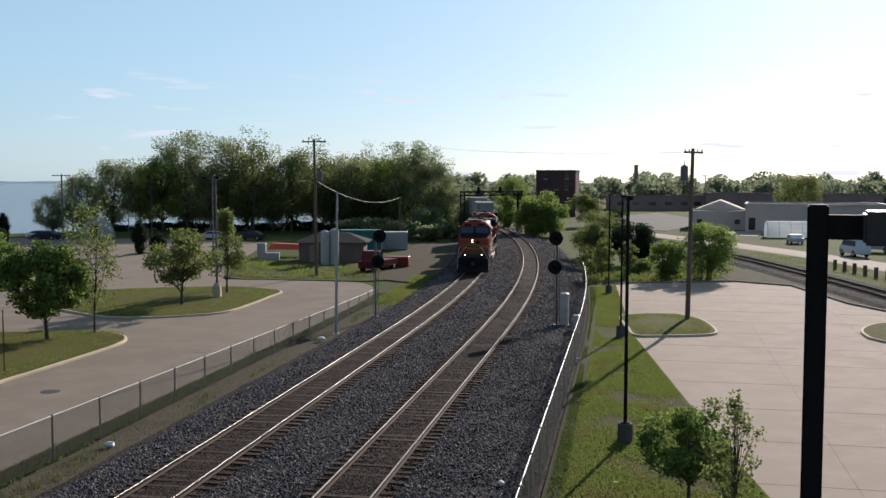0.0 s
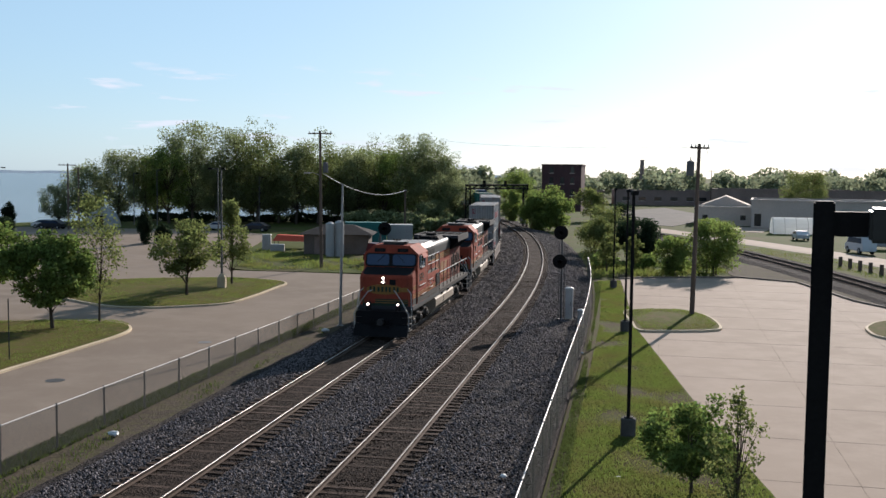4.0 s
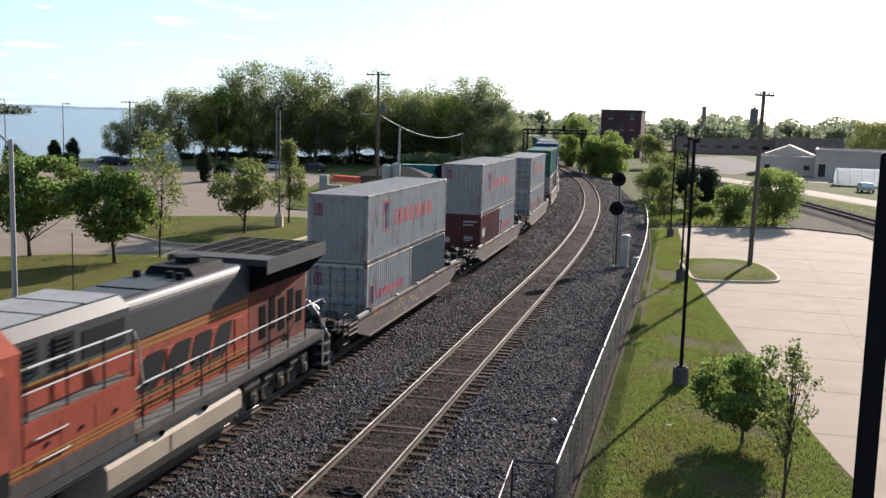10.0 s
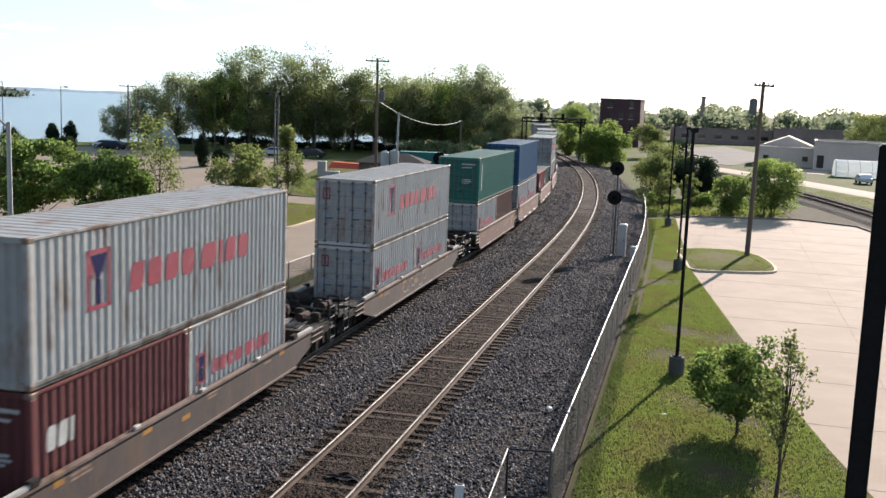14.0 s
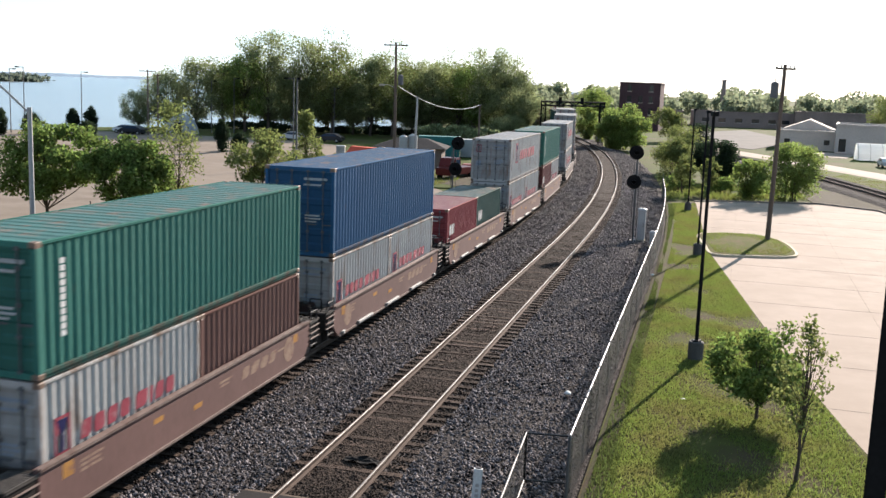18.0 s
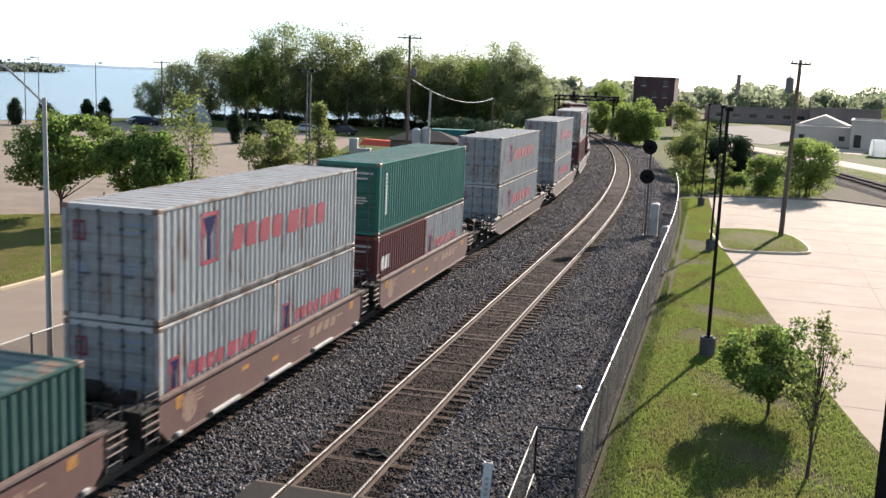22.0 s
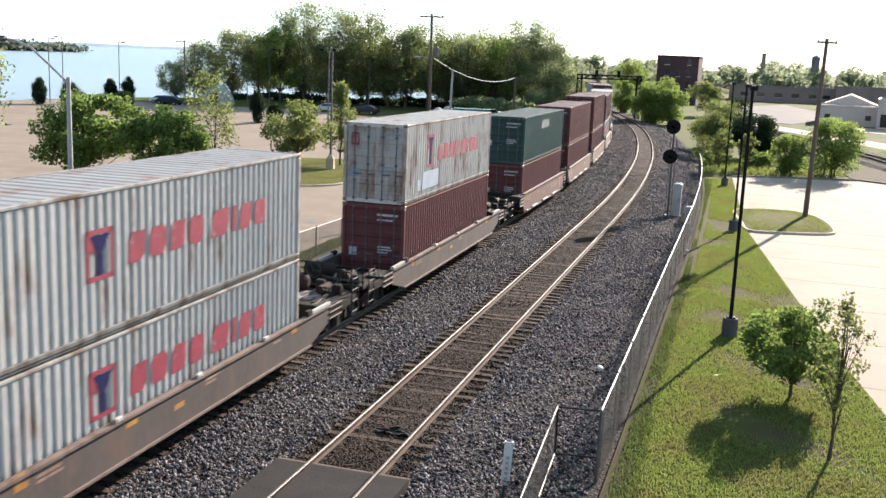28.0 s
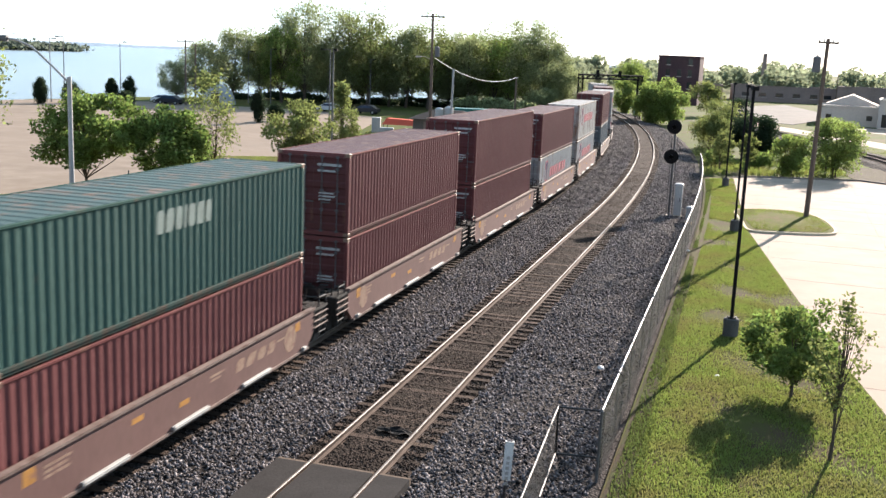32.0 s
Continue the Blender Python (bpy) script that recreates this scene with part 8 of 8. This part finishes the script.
for f in (0.28, 0.62):
    p = a.lerp(b, f)
    bm = bmesh.new()
    box(bm, p.x - 0.25, p.x + 0.25, p.y - 0.7, p.y - 0.5, 6.5, 7.6)
    part("signal_head", bm, BLACK_PAINT, ob)

BRICK = material("dark red brick", (0.078, 0.046, 0.048), 0.9, 0, 0.35, 0.3, 3.5, 0.1)
PALE_WALL = material("pale block wall", (0.58, 0.48, 0.40), 0.9, 0, 0.15, 0.2, 3, 0.05)
BLUE_WALL = material("pale metal siding", (0.44, 0.385, 0.335), 0.7, 0, 0.15, 0.3, 4, 0.05)
GREY_ROOF = material("grey flat roof", (0.128, 0.12, 0.12), 0.9, 0, 0.2, 0.3, 4, 0.05)
DARK_WALL = material("dull brown warehouse wall", (0.24, 0.18, 0.155), 0.9, 0, 0.25, 0.3, 3, 0.05)
DARK_GLASS = material("dark window", (0.016, 0.0176, 0.0208), 0.15, 0, 0.1, 1, 10, 0)


def building(name, x, y, turn, w, d, h, wall, label, windows=(), roof=GREY_ROOF, gable=0.0, doors=()):
    """A box building: origin at the middle of its near wall; w along x, d back along +y. windows: (face, u, z, width, height)."""
    ob = thing(name, label, "building", "buildings beyond the yard", pose(x, y, GROUND - 0.1, 0, 0, turn))
    bm = bmesh.new()
    box(bm, -w / 2, w / 2, 0, d, 0, h)
    body = part("wall", bm, wall, ob)
    bm = bmesh.new()
    if gable:
        end_prism(bm, [(-w / 2 - 0.3, h), (w / 2 + 0.3, h), (0, h + gable)], -0.2, d + 0.2)
        part("roof", bm, roof, ob)
    else:
        box(bm, -w / 2 - 0.15, w / 2 + 0.15, -0.15, 0.15, h, h + 0.35)
        box(bm, -w / 2 - 0.15, w / 2 + 0.15, d - 0.15, d + 0.15, h, h + 0.35)
        box(bm, -w / 2 - 0.15, -w / 2 + 0.15, 0.15, d - 0.15, h, h + 0.35)
        box(bm, w / 2 - 0.15, w / 2 + 0.15, 0.15, d - 0.15, h, h + 0.35)
        part("parapet", bm, wall, ob)
        bm = bmesh.new()
        box(bm, -w / 2 + 0.15, w / 2 - 0.15, 0.15, d - 0.15, h, h + 0.06)
        part("roof", bm, roof, ob)
    for face, u, z, ww, hh in windows:
        bm = bmesh.new()
        if face == "near":
            box(bm, u - ww / 2, u + ww / 2, -0.03, 0.05, z, z + hh)
        elif face == "right":
            box(bm, w / 2 - 0.05, w / 2 + 0.03, u - ww / 2, u + ww / 2, z, z + hh)
        else:
            box(bm, -w / 2 - 0.03, -w / 2 + 0.05, u - ww / 2, u + ww / 2, z, z + hh)
        win = part("window", bm, DARK_GLASS, ob)
        bm = bmesh.new()
        if face == "near":
            box(bm, u - ww / 2 - 0.1, u + ww / 2 + 0.1, -0.10, -0.03, z - 0.14, z)
        elif face == "right":
            box(bm, w / 2 + 0.03, w / 2 + 0.10, u - ww / 2 - 0.1, u + ww / 2 + 0.1, z - 0.14, z)
        else:
            box(bm, -w / 2 - 0.10, -w / 2 - 0.03, u - ww / 2 - 0.1, u + ww / 2 + 0.1, z - 0.14, z)
        part("sill", bm, PALE_WALL, win)
    for u, ww, hh in doors:
        bm = bmesh.new()
        box(bm, u - ww / 2, u + ww / 2, -0.05, 0.05, 0.05, hh)
        part("door", bm, BLUE_WALL, ob)
    return ob


wins = [("near", u, z, 1.0, 1.6) for u in (-2.6, 0.2, 2.8) for z in (1.2, 4.2, 7.2, 10.0) if not (u == 0.2 and z == 10.0)] + [("left", u, z, 1.0, 1.6) for u in (2, 6, 10) for z in (4.2, 7.2)]
building("brick_building", 29.4, 262, -12, 10.2, 13, 11.9, BRICK, "dark red brick building, four storeys, flat roof", wins)
building("warehouse", 69, 322, -6, 31, 20, 4.6, DARK_WALL, "long low brown warehouse with a flat roof", [("near", u, 1.6, 2.2, 1.2) for u in (-12, -7, -2, 3, 8, 12)])
building("warehouse", 53.2, 194, -14, 11.0, 14, 3.4, PALE_WALL, "low pale block warehouse", [("near", u, 1.2, 1.0, 0.9) for u in (-3.6, 3.4)])
building("gabled_shed", 57.2, 208, -16, 9.5, 14, 3.5, PALE_WALL, "pale shed with a low gable roof behind a warehouse", [("near", 0, 3.65, 0.9, 0.8)], PALE_WALL, 2.0)
building("metal_shed", 67.5, 183, -18, 24, 16, 5.0, BLUE_WALL, "long pale grey metal-sided shed with a flat roof and blue door", [("near", -10.8, 0.4, 1.2, 2.3)], doors=[(-8.5, 1.6, 3.0), (2, 3.0, 3.2)])
building("warehouse", 104, 300, -20, 50, 18, 5.5, DARK_WALL, "long brown industrial building in the distance", [("near", u, 2.0, 2.0, 1.2) for u in range(-20, 21, 8)])
building("warehouse", 40, 330, -8, 22, 16, 4.2, DARK_WALL, "low brown warehouse beside the trees", [])
ob = thing("factory_chimney", "tall thin brick factory chimney in the distance", "chimney", "", pose(78.9, 412, GROUND))
bm = bmesh.new()
bar(bm, (0, 0, 0), (0, 0, 15.7), 1.15, 0.75, 14)
part("shaft", bm, DARK_WALL, ob)
bm = bmesh.new()
bar(bm, (0, 0, 15.3), (0, 0, 15.9), 0.9, 0.9, 14)
part("rim", bm, DARK_WALL, ob)
ob = thing("factory_chimney", "short square brick chimney behind a shed", "chimney", "", pose(89, 245, GROUND))
bm = bmesh.new()
box(bm, -0.65, 0.65, -0.65, 0.65, 0, 9.8)
part("shaft", bm, BRICK, ob)

# white hoop house
ob = thing("hoop_house", "long white plastic-covered hoop house", "hoop house", "", pose(58.6, 167.6, GROUND, 0, 0, -8))
bm = bmesh.new()
rings = []
for x in np.linspace(-4.6, 4.6, 9):
    rings.append([(x, 1.9 * math.cos(a), 2.7 * math.sin(a) ** 0.8 + 0.02) for a in np.linspace(0, math.pi, 11)])
loft(bm, rings)
part("cover", bm, leaf_material("white plastic sheet", (0.82, 0.82, 0.80), 0.02), ob, smooth=False)
for x in np.linspace(-4.6, 4.6, 6):
    bm = bmesh.new()
    tube(bm, [(x, 1.93 * math.cos(a), 2.74 * math.sin(a) ** 0.8 + 0.02) for a in np.linspace(0, math.pi, 11)], 0.03, 5)
    part("hoop", bm, GALV, ob)

# parked vehicles
TYRE = material("tyre rubber", (0.016, 0.016, 0.016), 0.8, 0, 0.2, 3, 30, 0.05)


def car(x, y, turn, colour, label, kind="car"):
    ob = thing("parked_" + kind, label, kind, "parked vehicles", pose(x, y, GROUND, 0, 0, turn))
    body = material(f"{colour[0]} car paint", colour[1], 0.3, 0.1, 0.05, 2, 20, 0)
    bm = bmesh.new()
    if kind == "car":
        side = [(-2.1, 0.35), (2.1, 0.35), (2.15, 0.75), (1.5, 0.92), (0.75, 1.38), (-0.95, 1.42), (-1.65, 0.98), (-2.15, 0.9)]
    elif kind == "truck":
        side = [(-3.4, 0.5), (3.0, 0.5), (3.05, 1.2), (2.3, 1.35), (1.9, 2.2), (0.75, 2.25), (0.7, 1.15), (-3.4, 1.15)]
    else:
        side = [(-2.6, 0.4), (2.5, 0.4), (2.55, 1.1), (1.9, 1.3), (1.4, 2.15), (-2.5, 2.2), (-2.6, 1.0)]
    side_prism(bm, side, -0.88, 0.88)
    bmesh.ops.bevel(bm, geom=bm.edges[:], offset=0.07, segments=2, affect="EDGES")
    b = part("body", bm, body, ob)
    for sx in (-1, 1):
        bm = bmesh.new()
        if kind == "car":
            side_prism(bm, [(-1.4, 0.98), (1.25, 0.96), (0.68, 1.30), (-0.9, 1.33)], min(sx * 0.87, sx * 0.90), max(sx * 0.87, sx * 0.90))
        elif kind == "truck":
            side_prism(bm, [(0.9, 1.4), (2.1, 1.4), (1.8, 2.05), (0.9, 2.08)], min(sx * 0.87, sx * 0.90), max(sx * 0.87, sx * 0.90))
        else:
            side_prism(bm, [(-2.2, 1.35), (1.7, 1.35), (1.3, 2.0), (-2.2, 2.02)], min(sx * 0.87, sx * 0.90), max(sx * 0.87, sx * 0.90))
        part("side_glass", bm, GLASS, b)
        for wy in ((-1.35, 1.35) if kind == "car" else (-2.2, 2.1) if kind == "truck" else (-1.6, 1.7)):
            bm = bmesh.new()
            r = 0.33 if kind == "car" else 0.42
            bar(bm, (sx * 0.66, wy, r), (sx * 0.90, wy, r), r, r, 18)
            wheel = part("wheel", bm, TYRE, ob)
            bm = bmesh.new()
            bar(bm, (sx * 0.89, wy, r), (sx * 0.91, wy, r), r * 0.55, r * 0.55, 12)
            part("rim", bm, GALV, wheel)
    return ob


car(50.9, 136.5, -15, ("white", (0.7, 0.7, 0.7)), "white saloon parked by the side road")
car(52.8, 150.8, -8, ("silver", (0.45, 0.46, 0.47)), "silver saloon parked before the hoop house")
car(51.4, 125.5, 2, ("pale blue", (0.45, 0.50, 0.55)), "pale blue van parked by the side road", "van")
car(57.0, 133, 66, ("grey", (0.3, 0.3, 0.31)), "grey van parked by the side road", "van")
car(-62, 158, 80, ("dark", (0.03, 0.03, 0.035)), "dark car parked near the river")
car(-64, 160.5, 85, ("white", (0.7, 0.7, 0.7)), "white car parked near the river")
car(-30, 158, 80, ("dark", (0.03, 0.03, 0.035)), "dark car parked at the wood's edge")
car(-36, 159, 80, ("silver", (0.45, 0.46, 0.47)), "silver car parked at the wood's edge")
car(-6.6, 103.6, 160, ("red", (0.10, 0.016, 0.014)), "red flatbed truck parked beside the yard", "truck")

# hut and yard clutter
ob = thing("hut", "small dull brick hut with a dark hipped roof", "hut", "", pose(-12.6, 113.8, GROUND, 0, 0, 0))
bm = bmesh.new()
box(bm, -3.6, 3.7, 0, 5.5, 0, 2.35)
part("wall", bm, material("dull hut wall", (0.136, 0.112, 0.096), 0.9, 0, 0.25, 0.6, 6, 0.1), ob)
bm = bmesh.new()
loft(bm, [[(-4.2, -0.6, 2.35), (4.3, -0.6, 2.35), (4.3, 6.1, 2.35), (-4.2, 6.1, 2.35)], [(-1.6, 2.6, 3.35), (1.7, 2.6, 3.35), (1.7, 2.9, 3.35), (-1.6, 2.9, 3.35)]])
part("roof", bm, material("dark shingle roof", (0.034, 0.031, 0.031), 0.95, 0, 0.3, 1, 9, 0.3), ob)
bm = bmesh.new()
box(bm, -2.4, -1.4, -0.04, 0.04, 0.05, 2.05)
part("door", bm, DARK_WALL, ob)
TANK_WHITE = material("white tank paint", (0.34, 0.335, 0.32), 0.5, 0, 0.12, 1, 12, 0.02, stain=(0.35, 0.28, 0.2), stain_at=0.68)
for x, y, r, h in ((-12.9, 110.9, 0.48, 3.7), (-11.9, 111.2, 0.5, 3.85)):
    ob = thing("storage_tank", "upright white cylindrical tank before a hut", "tank", "white tanks", pose(x, y, GROUND))
    bm = bmesh.new()
    bar(bm, (0, 0, 0), (0, 0, h), r, r, 20)
    part("shell", bm, TANK_WHITE, ob)
    bm = bmesh.new()
    bar(bm, (0, 0, h), (0, 0, h + 0.2), r, r * 0.3, 20)
    part("cap", bm, TANK_WHITE, ob)
    bm = bmesh.new()
    bar(bm, (0, 0, -0.2), (0, 0, 0.1), r + 0.1, r + 0.1, 20)
    part("footing", bm, KERB, ob)


def skip_box(x, y, turn, w, d, h, mat, name, label):
    ob = thing(name, label, "container", "yard clutter", pose(x, y, GROUND, 0, 0, turn))
    bm = bmesh.new()
    box(bm, -w / 2, w / 2, 0, d, 0.15, h)
    bmesh.ops.bevel(bm, geom=bm.edges[:], offset=0.04, segments=1, affect="EDGES")
    part("body", bm, mat, ob)
    for k in range(5):
        bm = bmesh.new()
        u = -w / 2 + w * (k + 0.5) / 5
        box(bm, u - 0.05, u + 0.05, -0.06, 0.0, 0.2, h - 0.1)
        part("rib", bm, mat, ob)
    bm = bmesh.new()
    box(bm, -w / 2 + 0.1, w / 2 - 0.1, 0.1, d - 0.1, -0.05, 0.16)
    part("skid", bm, STEEL_DARK, ob)


skip_box(-10.6, 131, 4, 5.4, 2.4, 2.9, material("teal trailer paint", (0.024, 0.128, 0.12), 0.6, 0, 0.15, 1, 10, 0.02), "trailer_body", "teal box trailer behind the hut")
skip_box(-6.3, 134, 2, 3.4, 2.4, 2.5, material("pale grey box paint", (0.336, 0.336, 0.328), 0.6, 0, 0.15, 1, 10, 0.02), "storage_box", "pale grey storage box beside the pole")
skip_box(-4.9, 107.5, -6, 2.6, 1.6, 1.2, material("red machine paint", (0.17, 0.03, 0.022), 0.5, 0, 0.15, 1, 10, 0.02), "machine_box", "red steel box beside the yard")
skip_box(-21.2, 118, 4, 1.0, 0.9, 2.0, TANK_WHITE, "white_locker", "white steel locker on the grass")
skip_box(-19.6, 116, 4, 1.6, 0.8, 1.0, TANK_WHITE, "white_chest", "low white chest on the grass")
ob = thing("red_canopy", "faded red fabric canopy on posts", "canopy", "", pose(-18.6, 121, GROUND))
bm = bmesh.new()
loft(bm, [[(-2.4, 0, 1.05), (2.2, 0, 1.0), (2.2, 3, 1.0), (-2.4, 3, 1.05)], [(-2.0, 0.8, 1.75), (1.8, 0.8, 1.6), (1.8, 2.2, 1.6), (-2.0, 2.2, 1.75)]])
part("fabric", bm, material("faded red fabric", (0.44, 0.08, 0.048), 0.8, 0, 0.15, 1, 12, 0.05), ob)
for x in (-2.2, 2.0):
    for y in (0.1, 2.9):
        bm = bmesh.new()
        bar(bm, (x, y, 0), (x, y, 1.1), 0.04, sides=6)
        part("post", bm, GALV_POST, ob)
ob = thing("dome_tent", "grey domed shelter near the river", "shelter", "", pose(-56.7, 166, GROUND))
bm = bmesh.new()
rings = []
for x in np.linspace(-2.7, 2.7, 9):
    s = math.sqrt(max(0.02, 1 - (x / 2.85) ** 2))
    rings.append([(x, 2.0 * s * math.cos(a), 3.3 * s * math.sin(a)) for a in np.linspace(0, math.pi, 10)])
loft(bm, rings)
part("shell", bm, material("grey canvas", (0.264, 0.272, 0.28), 0.7, 0, 0.1, 1, 10, 0.02), ob)
bm = bmesh.new()
box(bm, -0.6, 0.6, -2.05, -1.85, 0, 1.9)
part("opening", bm, BLACK_PAINT, ob)
# man-hole lid in the road
bm = bmesh.new()
bar(bm, (-17.2, 43.8, -0.66), (-17.2, 43.8, -0.648), 0.42, 0.42, 24)
setting("road_cover", bm, STEEL_DARK, "round dark iron cover in the road", "manhole cover")
bm = bmesh.new()
bar(bm, (-13.1, 54.2, -0.66), (-13.1, 54.2, -0.648), 0.36, 0.36, 24)
setting("road_cover_far", bm, GALV_POST, "round worn iron cover near the fence", "manhole cover")

# ---------------------------------------------------------------- side track and side road
bm = bmesh.new()


def side_line(t):
    """Plan of the siding beyond the lot."""
    return 35.5 - 0.0009 * (t - 98) ** 2, t


def ribbon(bm, line, half, z0, z1):
    rings = []
    for k, (x, y) in enumerate(line):
        a, b = line[max(0, k - 1)], line[min(len(line) - 1, k + 1)]
        d = Vector((b[0] - a[0], b[1] - a[1])).normalized()
        n = Vector((d.y, -d.x))
        rings.append([bm.verts.new((x + n.x * o, y + n.y * o, z)) for o, z in ((-half * 1.3, z0), (-half, z1), (half, z1), (half * 1.3, z0))])
    for a, b in zip(rings, rings[1:]):
        for k in range(3):
            bm.faces.new((a[k], a[k + 1], b[k + 1], b[k]))


line = [side_line(t) for t in range(20, 176, 4)]
ribbon(bm, line, 2.5, -0.75, -0.45)
setting("siding_bed", bm, BALLAST, "grey ballast of a siding", "ballast")
siding = tagged(new("siding"), "single siding with rusty rails on dark ties", "railway track", kind="structure")
for off in (-0.75, 0.75):
    bm = bmesh.new()
    ribbon(bm, [(x + off, y) for x, y in line], 0.045, -0.42, -0.24)
    part("rail", bm, RAIL_SIDE, siding)
for k in range(190):
    x, y = side_line(40 + 0.6 * k)
    share("tie", TIE, siding, pose(x, y, -0.25, 0, 0, 0))
bm = bmesh.new()
ribbon(bm, [(58, 40), (52, 75), (49.3, 98), (48.3, 110), (47.8, 120), (46.2, 130), (44.3, 140), (42.4, 150), (40.4, 160), (36, 178), (31, 194)], 2.2, -0.72, -0.64)
setting("side_road", bm, CONCRETE, "pale side road past the warehouses", "road")
paving("yard_far", [(34, 204), (42, 188), (50, 205), (62, 232), (64, 298), (38, 256)], ASPHALT, "grey paved yard before the warehouses", "yard", -0.655)
paving("shed_apron", [(46.5, 176), (53, 170), (60, 186), (47, 192)], CONCRETE, "pale concrete apron before a shed", "apron", -0.66)
for k in range(9):
    f = k / 8
    ob = thing("bollard_post", "dark timber bollard beside the side road", "bollard", "bollards", pose(42.4 - 0.6 * f, 88 + 19 * f, GROUND))
    bm = bmesh.new()
    box(bm, -0.15, 0.15, -0.15, 0.15, -0.2, 1.0)
    part("post", bm, WOOD_POLE, ob)


motions()
